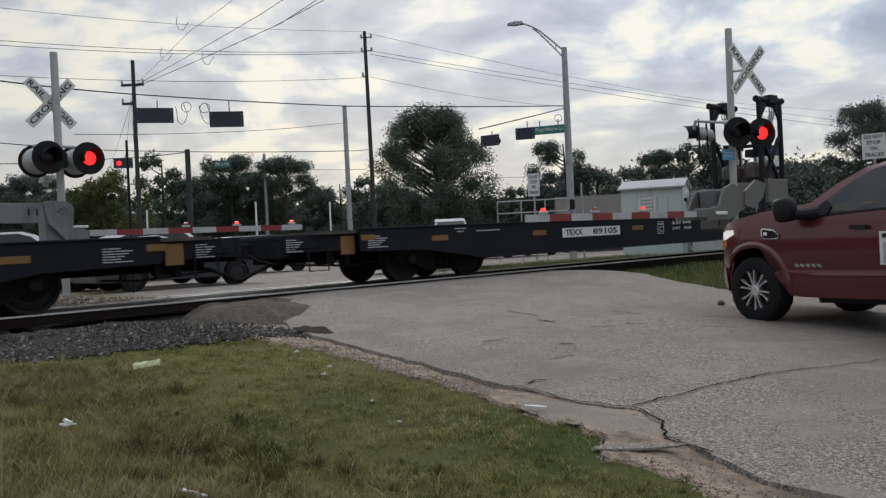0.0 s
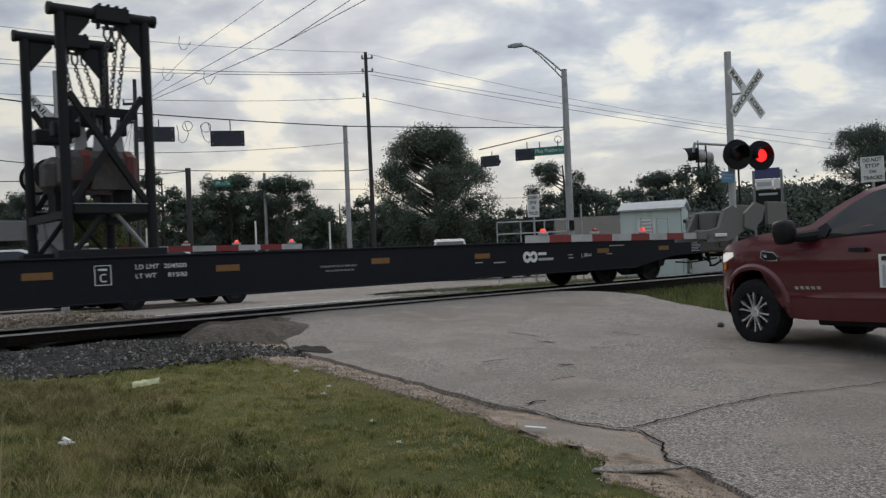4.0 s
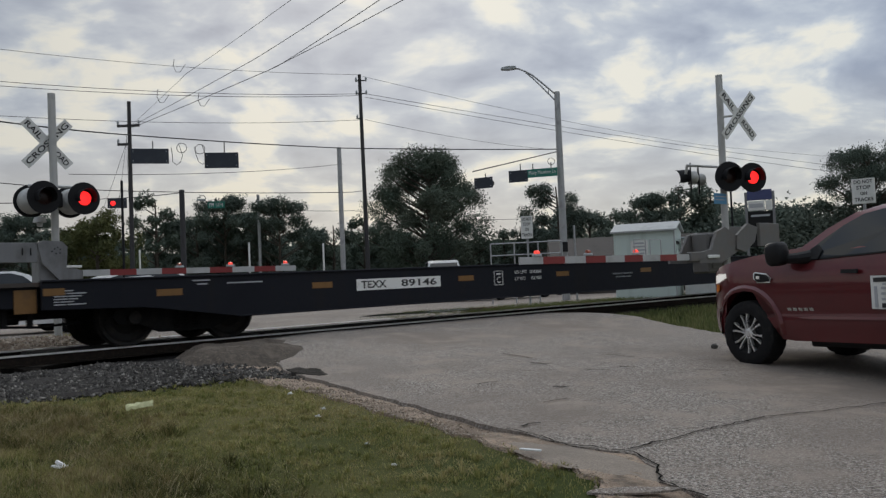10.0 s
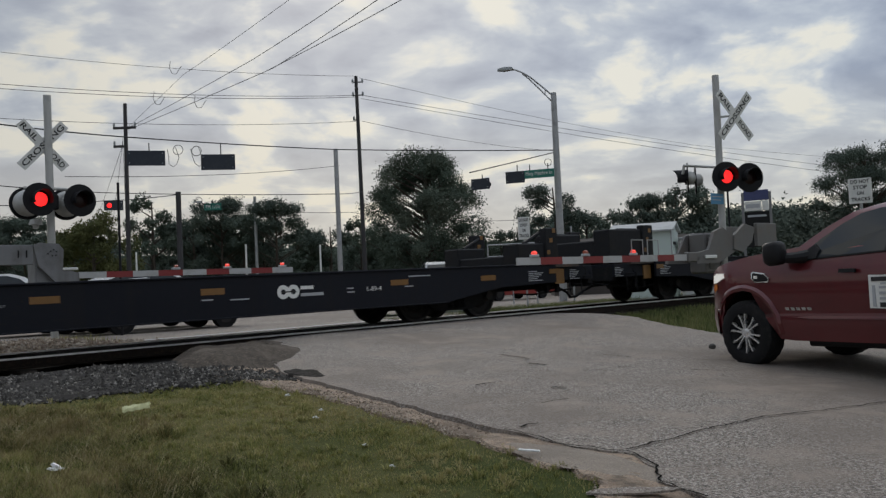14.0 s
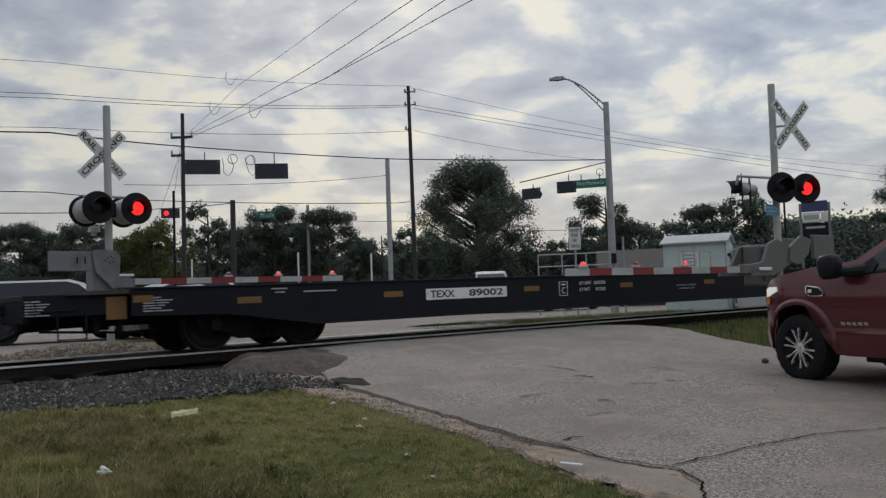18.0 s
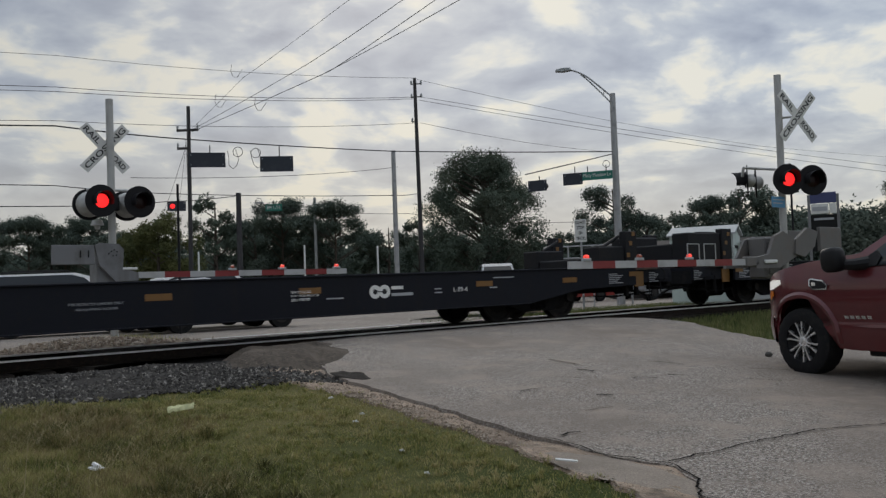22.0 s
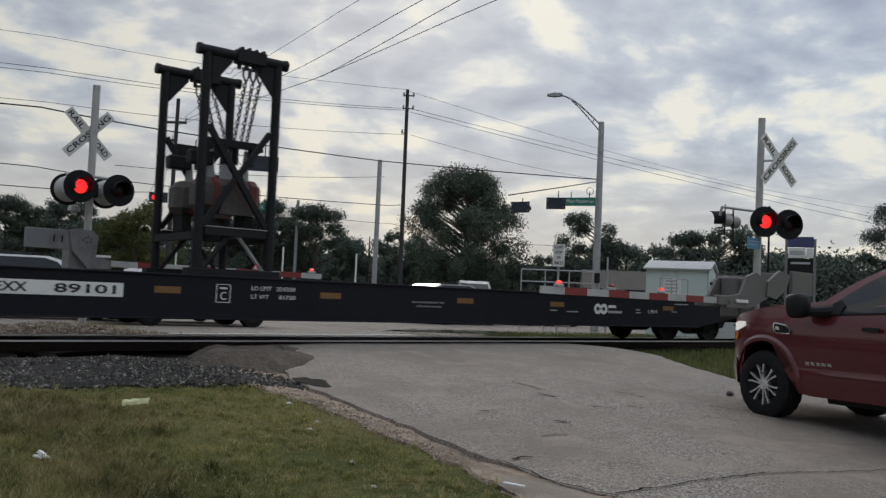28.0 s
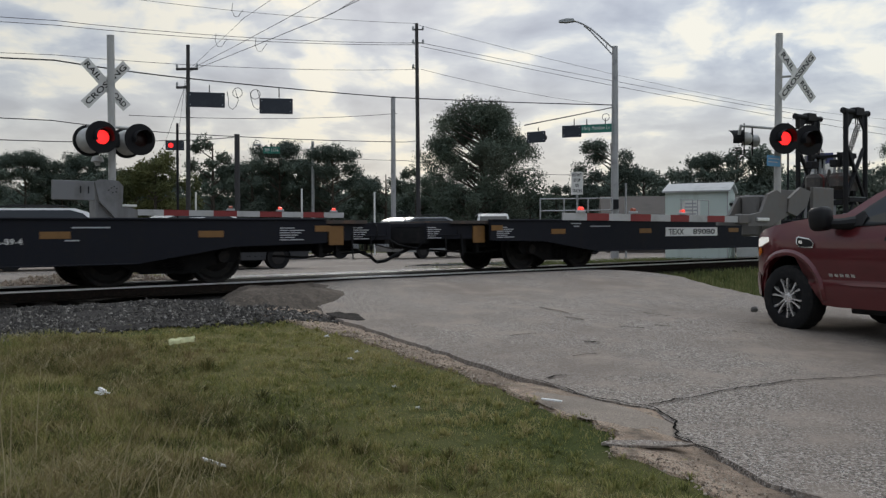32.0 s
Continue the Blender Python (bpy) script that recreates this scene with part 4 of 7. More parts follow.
for s, d, l, a in ((1.85, 4.33, 0.20, -35), (4.53, 4.47, 0.16, -20), (13.6, 9.75, 0.5, 20)):
    p = SD(s, d)
    tagged(part("stick", B().box(-l / 2, l / 2, -0.012, 0.012, 0, 0.014, c=0.004), "paper_white", m=pose(p.x, p.y, rough_z(s, d) + 0.055, 0, 3, a)), "pale weathered stick lying on the ground", "stick", "pale sticks")
slab = B()
ol = [(-0.28, -0.01), (-0.25, 0.04), (-0.20, 0.075), (-0.10, 0.07), (0.0, 0.085), (0.10, 0.055), (0.22, 0.04), (0.30, 0.0), (0.24, -0.045), (0.15, -0.05), (0.06, -0.075), (-0.05, -0.06), (-0.14, -0.065), (-0.22, -0.03)]
slab.prism(ol, -0.007, 0.007, "z")
p = SD(4.33, 3.42)
tagged(part("asphalt_slab", slab, "asphalt", m=pose(p.x, p.y, soil_z(4.33, 3.42) + 0.012, 1, -1, -4)), "broken flat slab of dark asphalt on the soil", "asphalt slab")
p = SD(11.2, 7.15)
tagged(part("stone", B().lathe([(-0.05, 0.012), (-0.03, 0.04), (0.02, 0.045), (0.05, 0.014)], n=7), "rock_dark", m=pose(p.x, p.y, road_z(11.2, 7.15) + 0.03)), "small dark stone lying on the asphalt", "stone")


# ------------------------------------------------ the train
LC = 28.97
SPEED = 18.0
SLIP = [(0, -.64), (1.5, -.55), (2, -.46), (3, -.40), (4, -.38), (6.5, -.25), (7.2, -.25), (9.0, -.44), (9.5, -.05), (11, .0), (12, .15), (13, -.05), (14, 0.0), (14.5, -.05), (16.5, -.28), (17.5, -.3), (18.2, -.2), (19, -.40), (19.9, .08), (20.5, .05), (21.5, .03), (23, -.08), (24, -.05), (24.5, -.26), (26.5, -.75), (27, -.86), (27.5, -1.12), (28, -1.22), (28.5, -1.22), (29.5, -1.33), (30, -1.36), (31, -1.55), (32, -1.8)]
FIRST, LAST = -15, 7
NUMBERS = {-14: "89105", -13: "89143", -12: "89104", -10: "89113", -9: "89109", -8: "89146", -7: "89107", -6: "89108", -5: "89132", -4: "89128", -3: "89002",
           -2: "89135", -1: "89133", 0: "89086", 1: "89093", 2: "89141", 3: "89101", 4: "89096", 5: "89136", 6: "89080"}
WEIGHTS = {-14: ("204400", "81600"), -12: ("204500", "81500"), -9: ("204100", "81900"), -7: ("204100", "81900"), -3: ("204500", "81500"), -2: ("204500", "81500"), -1: ("204100", "81900"), 4: ("204400", "81600"), 5: ("204600", "81400")}
riders = []                         # (thing, car number, pose on the car)


def ring_outline(b, cx, cz, r, w, y0, y1, a0, a1, n=18):
    """Part of a flat ring standing on a side face."""
    for i in range(n):
        p, q = radians(a0 + (a1 - a0) * i / n), radians(a0 + (a1 - a0) * (i + 1) / n)
        poly = [(cx + (r + e) * math.cos(t), cz + (r + e) * math.sin(t)) for t, e in ((p, -w), (q, -w), (q, w), (p, w))]
        b.prism(poly, y0, y1, "y")


def build_car():
    car = thing("flat_car", pose(0, 0, 0), "long black steel flat car rolling on the track", "rail car", "flat cars of the train")
    side = [(1.45, 1.075), (26.65, 1.075), (26.65, 0.66), (24.9, 0.62), (23.4, 0.39), (4.55, 0.39), (3.0, 0.62), (1.45, 0.66)]
    sill = B().prism(side, 0, 0.06, "y").mesh("side_sill")
    for y in (-1.53, 1.47):
        part("side_sill", sill, "car_black", car, m=pose(0, y, 0))
    for y in (-1.56, 1.44):
        part("top_flange", B().box(1.45, 26.65, y, y + 0.12, 1.055, 1.09, c=0.008), "car_black", car)
        part("bottom_flange", B().box(4.55, 23.4, y + 0.005, y + 0.115, 0.375, 0.40, c=0.006), "car_black", car)
    part("deck", B().box(0.55, 27.55, -1.44, 1.44, 1.0, 1.06), "deck_steel", car)
    part("centre_sill", B().box(0.25, 27.9, -0.35, 0.35, 0.50, 0.998), "car_under", car)
    for x0, x1 in ((-0.02, 1.45), (26.65, 28.12)):
        part("end_platform", B().box(x0, x1, -1.35, 1.35, 0.93, 1.02, c=0.01).box(x0, x1, -1.36, -1.28, 0.70, 0.95).box(x0, x1, 1.28, 1.36, 0.70, 0.95), "car_black", car)
        part("end_sill", B().box(x0 if x0 < 1 else x1 - 0.1, x0 + 0.1 if x0 < 1 else x1, -1.30, 1.30, 0.62, 0.93), "car_under", car)
    # crossbearers under the deck
    cb = B().box(-0.06, 0.06, -1.42, 1.42, 0.60, 0.995).mesh("crossbearer")
    for i in range(9):
        part("crossbearer", cb, "car_under", car, m=pose(6.0 + 2.02 * i, 0, 0))
    for x in (7.6, 12.4, 18.3):
        part("brake_rod", B().tube([(x, -0.5, 0.42), (x + 3.2, -0.5, 0.40)], 0.02, 6), "car_under", car)
    part("air_reservoir", B().lathe([(-0.55, 0.02), (-0.5, 0.17), (0.5, 0.17), (0.55, 0.02)], n=12), "car_under", car, m=pose(14.6, -0.75, 0.60))
    # bogies
    frame_poly = [(-1.22, 0.50), (-1.16, 0.60), (-0.72, 0.66), (-0.36, 0.80), (0.36, 0.80), (0.72, 0.66), (1.16, 0.60), (1.22, 0.50), (1.12, 0.36), (0.80, 0.36), (0.44, 0.20), (-0.44, 0.20), (-0.80, 0.36), (-1.12, 0.36)]
    fr = B().prism(frame_poly, -0.06, 0.06, "y").mesh("bogie_frame")
    cap = B().lathe([(-0.05, 0.02), (-0.05, 0.10), (0.04, 0.12), (0.05, 0.03)], pose(0, 0, 0, 0, 0, 90), 12).mesh("bearing_cap", True)
    wheel_me = B()
    prof = [(-0.075, 0.06), (-0.07, 0.20), (-0.02, 0.26), (-0.02, 0.36), (-0.065, 0.40), (-0.07, 0.452), (0.055, 0.458), (0.068, 0.485), (0.075, 0.47), (0.075, 0.40), (0.03, 0.36), (0.03, 0.26), (0.08, 0.20), (0.08, 0.06)]
    wheel_me = wheel_me.lathe(prof, pose(0, 0, 0, 0, 0, 90), 26).mesh("wheel", True)
    spring = B().tube([(0.06 * math.cos(i * 0.9), 0.06 * math.sin(i * 0.9), 0.24 + 0.006 * i) for i in range(41)], 0.014, 4)
    spring = spring.mesh("spring")
    shoe = B().prism([(0.0, 0.30), (0.06, 0.30), (0.09, 0.45), (0.06, 0.62), (0.0, 0.62), (0.03, 0.45)], -0.06, 0.06, "y").mesh("brake_shoe")
    for x in (3.84, 24.02):
        bogie = new("bogie")
        bogie.parent = car
        bogie.matrix_basis = pose(x, 0, 0)
        for y in (-1.0, 1.0):
            part("bogie_frame", fr, "car_under", bogie, m=pose(0, y, 0))
            for dx in (-0.16, 0.0, 0.16):
                part("spring", spring, "car_under", bogie, m=pose(dx, y * 1.07, 0))
        part("bolster", B().box(-0.2, 0.2, -1.15, 1.15, 0.48, 0.72, c=0.02), "car_under", bogie)
        for dx in (-0.89, 0.89):
            part("axle", B().lathe([(-1.08, 0.06), (-1.08, 0.075), (1.08, 0.075), (1.08, 0.06)], pose(0, 0, 0, 0, 0, 90), 10), "car_under", bogie, m=pose(dx, 0, 0.457))
            for y, t in ((-0.7525, 0), (0.7525, 180)):
                part("wheel", wheel_me, "wheel_steel", bogie, m=pose(dx, y, 0.457, 0, 0, t))
                part("bearing_cap", cap, "wheel_steel", bogie, m=pose(dx, y * 1.46, 0.457, 0, 0, t))
                part("brake_shoe", shoe, "car_under", bogie, m=pose(dx * 0.42 if dx > 0 else dx * 0.42 - 0.02, y, 0, 0, 0, 0 if dx < 0 else 180))
    # couplers, levers and hoses
    for x, sg in ((-0.02, -1), (28.12, 1)):
        cp = B().box(min(x, x + sg * 0.30), max(x, x + sg * 0.30), -0.10, 0.10, 0.74, 0.92, c=0.02).prism([(x + sg * 0.26, -0.16), (x + sg * 0.43, -0.18), (x + sg * 0.45, -0.04), (x + sg * 0.34, 0.02), (x + sg * 0.44, 0.16), (x + sg * 0.28, 0.17)], 0.70, 0.97, "z")
        part("coupler", cp, "car_under", car)
        part("uncoupling_lever", B().tube([(x + sg * 0.05, -1.32, 0.66), (x + sg * 0.14, -1.25, 0.52), (x + sg * 0.16, -0.6, 0.60), (x + sg * 0.18, -0.1, 0.80)], 0.014, 6), "car_under", car)
        part("air_hose", B().tube([(x - sg * 0.7, -0.45, 0.52), (x - sg * 0.2, -0.46, 0.50), (x + sg * 0.12, -0.44, 0.38), (x + sg * 0.30, -0.36, 0.27), (x + sg * 0.42, -0.25, 0.25)], 0.034, 8), "plastic_black", car)
        part("handrail", B().tube([(x + sg * -0.1, -1.34, 0.95), (x + sg * -0.1, -1.38, 0.78), (x + sg * -0.75, -1.38, 0.78), (x + sg * -0.75, -1.34, 0.95)], 0.011, 5), "car_black", car)
        st = B().tube([(x - sg * 0.45, -1.36, 0.80), (x - sg * 0.45, -1.40, 0.36), (x - sg * 0.85, -1.40, 0.36), (x - sg * 0.85, -1.36, 0.80)], 0.016, 6)
        part("step", st, "car_under", car)
        for dx in (1.05, 1.4):
            part("hanger", B().box(x - sg * dx - 0.04, x - sg * dx + 0.04, -1.2, -1.12, 0.42, 0.75), "car_under", car)
        part("brake_pipe", B().tube([(x - sg * 0.3, -0.95, 0.48), (x - sg * 1.0, -0.95, 0.44), (x - sg * 1.6, -0.9, 0.40), (x - sg * 2.2, -0.9, 0.44)], 0.022, 6), "car_under", car)
        part("brake_cylinder", B().lathe([(-0.2, 0.05), (-0.18, 0.11), (0.18, 0.11), (0.2, 0.05)], n=10), "car_under", car, m=pose(x - sg * 1.15, -0.8, 0.56))
    part("brake_wheel", B().tube([(27.75, -1.30 + 0.0, 1.02)] + [(27.75 + 0.0 * k, -1.30 + 0.17 * math.cos(k * 0.5236), 0.86 + 0.17 * math.sin(k * 0.5236)) for k in range(13)], 0.014, 5), "car_under", car)
    # reflectors and yellow placards on the near side
    refl = B().box(0, 0.42, -0.005, 0.0, 0.78, 0.885).mesh("reflector")
    for x in (3.15, 5.99, 9.45, 12.40, 15.50, 18.10, 21.96, 24.32):
        part("reflector", refl, "reflector_yellow", car, m=pose(x, -1.532, 0))
    for x, x2 in ((1.12, 1.47), (26.78, 26.42)):
        part("placard", B().box(x, x + 0.30, -1.385, -1.378, 0.62, 0.96).box(x, x + 0.3, -1.378, -1.36, 0.62, 0.96), "reflector_yellow", car, "yellow warning placard")
        part("reflector", B().box(x2, x2 + 0.3, -1.542, -1.532, 0.86, 0.965), "reflector_yellow", car)
    # lettering
    part("number_board", B().box(6.94, 8.97, -1.537, -1.531, 0.695, 0.905), "white_mark", car)
    cbx = B()
    for a in ((10.46, 10.71, 0.945, 0.955), (10.46, 10.71, 0.655, 0.665), (10.46, 10.472, 0.655, 0.955), (10.698, 10.71, 0.655, 0.955)):
        cbx.box(a[0], a[1], -1.536, -1.531, a[2], a[3])
    cbx.box(10.52, 10.65, -1.536, -1.531, 0.875, 0.905)
    plate_c = part("class_plate", cbx, "white_mark", car)
    fit_text("letter", "C", 10.535, 10.635, 0.70, 0.83, -1.536, "white_mark", plate_c)
    lt = part("load_lettering", B().box(11.08, 11.0801, -1.536, -1.531, 0.9, 0.901), "white_mark", car)
    fit_text("lettering", "LD LMT", 11.08, 11.45, 0.875, 0.945, -1.536, "white_mark", lt)
    fit_text("lettering", "LT WT", 11.08, 11.40, 0.735, 0.805, -1.536, "white_mark", lt)
    fit_text("lettering", "L-89-4", 21.40, 21.73, 0.70, 0.785, -1.536, "white_mark", car)
    fit_text("lettering", "FOR RESTRICTED LOADING ONLY", 14.40, 15.18, 0.755, 0.792, -1.536, "grey_mark", car)
    fit_text("lettering", "SEE EQUIPMENT REGISTER", 14.50, 15.10, 0.675, 0.712, -1.536, "grey_mark", car)
    for x0, x1, z in ((18.11, 18.31, 0.69), (18.62, 18.96, 0.672), (20.95, 21.1, 0.76), (20.95, 21.12, 0.69), (3.75, 4.05, 0.99), (3.82, 4.0, 0.93), (4.35, 5.0, 0.93), (22.4, 22.95, 0.93), (22.3, 22.5, 0.74)):
        part("lettering_bar", B().box(x0, x1, -1.536, -1.531, z, z + 0.022), "grey_mark", car)
    for x in (1.62, 0.0, 25.75, 27.3):
        w = 0.5 if x > 1 and x < 27 else 0.36
        y = -1.536 if 1.4 < x < 26.6 else -1.372
        for i in range(6):
            cut = 0.25 + 0.11 * ((i * 5) % 4)
            long = w * (0.55 + 0.12 * ((i * 7) % 4))
            for u0, u1 in ((0.0, cut * long), (cut * long + 0.02, long)):
                part("stencil_bar", B().box(x + u0, x + u1, y, y + 0.006, 0.915 - 0.040 * i, 0.933 - 0.040 * i), "grey_mark", car)
    # emblem: two interlocking open rings, and bars for the name
    logo = B()
    ring_outline(logo, 19.62, 0.765, 0.085, 0.036, -1.537, -1.531, 0, 360, 22)
    ring_outline(logo, 19.82, 0.765, 0.085, 0.036, -1.5375, -1.531, 0, 360, 22)
    em = part("emblem", logo, "white_mark", car, "white interlocking ring emblem")
    part("emblem_arrow", B().prism([(19.60, 0.755), (19.80, 0.755), (19.80, 0.725), (19.88, 0.765), (19.80, 0.805), (19.80, 0.775), (19.60, 0.775)], -1.540, -1.531, "y"), "dark_mark", em)
    part("name_bar", B().box(19.97, 20.23, -1.537, -1.531, 0.795, 0.855), "white_mark", em)
    part("name_bar", B().box(19.97, 20.44, -1.537, -1.531, 0.675, 0.73), "grey_mark", em)
    return car


def bar_pose(p, q):
    """Stretches a bar of unit height along local z from p to q."""
    p, q = Vector(p), Vector(q)
    return Matrix.Translation(p) @ (q - p).to_track_quat("Z", "Y").to_matrix().to_4x4() @ Matrix.Diagonal((1, 1, (q - p).length, 1))


def pole_box(name, x0, x1, top, post0, post1, ptop):
    t = thing(name, pose(0, 0, 0), "tall black steel end rack standing on the flat car deck", "rack", "end racks on the flat cars")
    for y in (-1.25, 0.75):
        part("rack_side", B().box(x0, x1, y, y + 0.5, 1.062, top, c=0.03), "rack_steel", t)
    part("rack_back", B().box(x0 + 0.05, x1 - 0.05, -0.75, 0.75, 1.062, top - 0.25, c=0.03), "rack_steel", t)
    for y in (-1.3, 1.1):
        post = part("post", B().box(post0, post1, y, y + 0.2, 1.062, ptop, c=0.02), "rack_steel", t)
        for i, z in enumerate((1.35, 1.62, 1.84)):
            part("reflector", B().box(post0 + 0.02 + 0.1 * i, post0 + 0.12 + 0.1 * i, y - 0.008, y - 0.002, z - 0.05, z + 0.05), "reflector_yellow", post)
    part("brace", B().tube([(post0 + 0.1, -1.0, ptop - 0.1), ((x0 + x1) / 2, -1.0, top)], 0.04, 6).tube([(post0 + 0.1, 1.0, ptop - 0.1), ((x0 + x1) / 2, 1.0, top)], 0.04, 6), "rack_steel", t)
    return t


def chain(b, p, q):
    """Links from p down to q."""
    p, q = Vector(p), Vector(q)
    n = max(2, int((p - q).length / 0.062))
    for i in range(n):
        c = p.lerp(q, (i + 0.5) / n)
        k = i % 2
        pts = [(c.x + (0.027 * math.cos(a) if k else 0.006), c.y + (0.006 if k else 0.027 * math.cos(a)), c.z + 0.044 * math.sin(a)) for a in (j * math.pi / 3 for j in range(7))]
        b.tube(pts, 0.013, 4, False)


def portal_load(x0, x1, top, near, far):
    """The lifting rack: two portals along the car, shackles and chains, a lifting beam and red and grey saddle drums."""
    t = thing("lifting_rack", pose(0, 0, 0), "tall dark steel portal rack with chains and faded red drums", "rack", "portal racks on the flat cars")
    L = x1 - x0
    w = 0.165
    deck = 1.062
    H = top - deck
    zb = deck + 0.20 * H
    zt = deck + 0.575 * H
    for y, sgn in ((near, -1), (far, 1)):
        fr = new("portal")
        fr.parent = t
        for x in (x0, x1 - w):
            part("post", B().tube([(x + w / 2, y, deck), (x + w / 2, y, top - 0.05)], 0.078, 12), "rack_steel", fr, smooth=True)
        part("top_beam", B().tube([(x0 - 0.05, y, top - 0.09), (x1 + 0.05, y, top - 0.09)], 0.085, 12), "rack_steel", fr, smooth=True)
        for x in (x0 - 0.06, x1 + 0.06):
            part("beam_cap", B().lathe([(-0.035, 0.03), (-0.03, 0.098), (0.03, 0.098), (0.035, 0.03)], n=12), "rack_steel", fr, m=pose(x, y, top - 0.09))
        for xs, dr in ((x0 + w, 1), (x1 - w, -1)):
            part("gusset", B().prism([(xs, top - 0.12), (xs + dr * 0.36, top - 0.12), (xs + dr * 0.34, top - 0.24), (xs, top - 0.66)], y - 0.03, y + 0.03, "y"), "rack_steel", fr)
        part("brace", B().box(-0.045, 0.045, -0.045, 0.045, 0.0, 1.0, m=bar_pose((x0 + w, y, deck + 0.655 * H), (x1 - w, y, zb + 0.10))), "rack_steel", fr)
        part("brace", B().box(-0.045, 0.045, -0.045, 0.045, 0.0, 1.0, m=bar_pose((x1 - w, y + 0.02, deck + 0.655 * H), (x0 + w, y + 0.02, zb + 0.10))), "rack_steel", fr)
        part("rail_beam", B().box(x0 + w, x1 - w, y - 0.07, y + 0.07, zb - 0.08, zb + 0.06, c=0.01), "rack_steel", fr)
        # thin highlight on the beam's upper edge, put in as a pale strip
        part("rail_edge", B().box(x0 + w, x1 - w, y - 0.075, y - 0.03, zb + 0.062, zb + 0.074), "box_grey", fr, "pale strip painted as the highlight on the rail beam")
        part("lower_strut", B().tube([((x0 + x1) / 2 + 0.05, y, zb - 0.05), (x1 - w, y, deck + 0.10)], 0.032, 6), "galvanised" if sgn < 0 else "rack_steel", fr, "pale steel strut" if sgn < 0 else "")
        part("lower_strut", B().tube([((x0 + x1) / 2 - 0.1, y, zb - 0.05), (x0 + w, y, deck + 0.10)], 0.045, 6), "rack_steel", fr)
        part("base_beam", B().box(x0 - 0.1, x1 + 0.1, y - 0.12, y + 0.12, deck, deck + 0.14, c=0.01), "rack_steel", fr)
        cl = part("chain_clamp", B().box(x0 + 0.40 * L, x0 + 0.76 * L, y - 0.115, y + 0.115, top - 0.20, top + 0.025, c=0.012), "rack_steel", fr)
        for fx in (0.45, 0.54, 0.63, 0.72):
            part("lug", B().box(x0 + fx * L - 0.02, x0 + fx * L + 0.02, y - 0.12, y + 0.12, top + 0.025, top + 0.055), "rack_steel", cl)
            part("shackle_lug", B().box(x0 + fx * L - 0.018, x0 + fx * L + 0.018, y - 0.05, y + 0.05, top - 0.30, top - 0.20), "rack_steel", cl)
        for fx, bx in ((0.54, 0.54), (0.63, 0.63), (0.72, 0.70)) if sgn < 0 else ((0.50, 0.53), (0.61, 0.70), (0.72, 0.84)):
            x = x0 + fx * L
            part("shackle", B().tube([(x - 0.045, y, top - 0.27), (x - 0.05, y, top - 0.40), (x - 0.02, y, top - 0.47), (x + 0.02, y, top - 0.47), (x + 0.05, y, top - 0.40), (x + 0.045, y, top - 0.27)], 0.018, 6).box(x - 0.07, x + 0.07, y - 0.02, y + 0.02, top - 0.30, top - 0.26), "chain_steel", fr)
            cb = B()
            chain(cb, (x, y, top - 0.47), (x0 + bx * L, (near + far) / 2 + sgn * 0.31 * (far - near), zt + 0.14))
            part("chain", cb, "chain_steel", fr, "hanging steel link chain")
    for x in (x0 + 0.08, x1 - 0.08):
        part("cross_beam", B().box(x - 0.06, x + 0.06, near + 0.07, far - 0.07, zb - 0.15, zb - 0.03), "rack_steel", t)
    # the lifting beam and its hangers
    mid_y, half_y = (near + far) / 2, (far - near) / 2
    for y in (mid_y - 0.62 * half_y, mid_y + 0.62 * half_y):
        beam = part("lifting_beam", B().prism([(x0 + 0.22, zt + 0.16), (x1 - 0.16, zt + 0.16), (x1 - 0.13, zt + 0.02), (x1 - 0.26, zt - 0.02), (x1 - 0.30, zt + 0.04), (x0 + 0.42, zt + 0.04), (x0 + 0.36, zt - 0.05), (x0 + 0.24, zt - 0.03)], y - 0.06, y + 0.06, "y"), "rack_steel", t)
        for x in (x0 + 0.30, x0 + 0.62, x1 - 0.62, x1 - 0.34):
            part("hanger", B().box(x - 0.028, x + 0.028, y - 0.075, y + 0.075, zt - 0.26, zt + 0.10, c=0.01), "rack_steel", beam)
    part("spreader", B().box(x0 + 0.55, x1 - 0.50, mid_y - 0.62 * half_y, mid_y + 0.62 * half_y, zt + 0.05, zt + 0.13, c=0.01), "rack_steel", t)
    zr = deck + 0.285 * H
    zh = deck + 0.44 * H
    for y in (mid_y - 0.5 * half_y, mid_y + 0.5 * half_y):
        drum = part("saddle_drum", B().box(x0 + 0.14, x1 - 0.14, y - 0.26, y + 0.26, zr, zh, c=0.12), "saddle_grey", t, "weathered grey drum with faded red ends")
        part("red_band", B().box(x0 + 0.32, x0 + 0.60, y - 0.272, y + 0.272, zr - 0.006, zh + 0.008, c=0.10), "rack_red", drum, "faded red painted band")
        part("red_band", B().box(x1 - 0.47, x1 - 0.17, y - 0.272, y + 0.272, zr - 0.006, zh + 0.008, c=0.10), "rack_red", drum, "faded red painted band")
        part("apron_plate", B().prism([(x0 + 0.52 * L, zh + 0.16), (x0 + 0.60 * L, zh + 0.16), (x0 + 0.78 * L, zr - 0.02), (x0 + 0.34 * L, zr - 0.02)], y - 0.30, y - 0.275, "y"), "saddle_grey", drum)
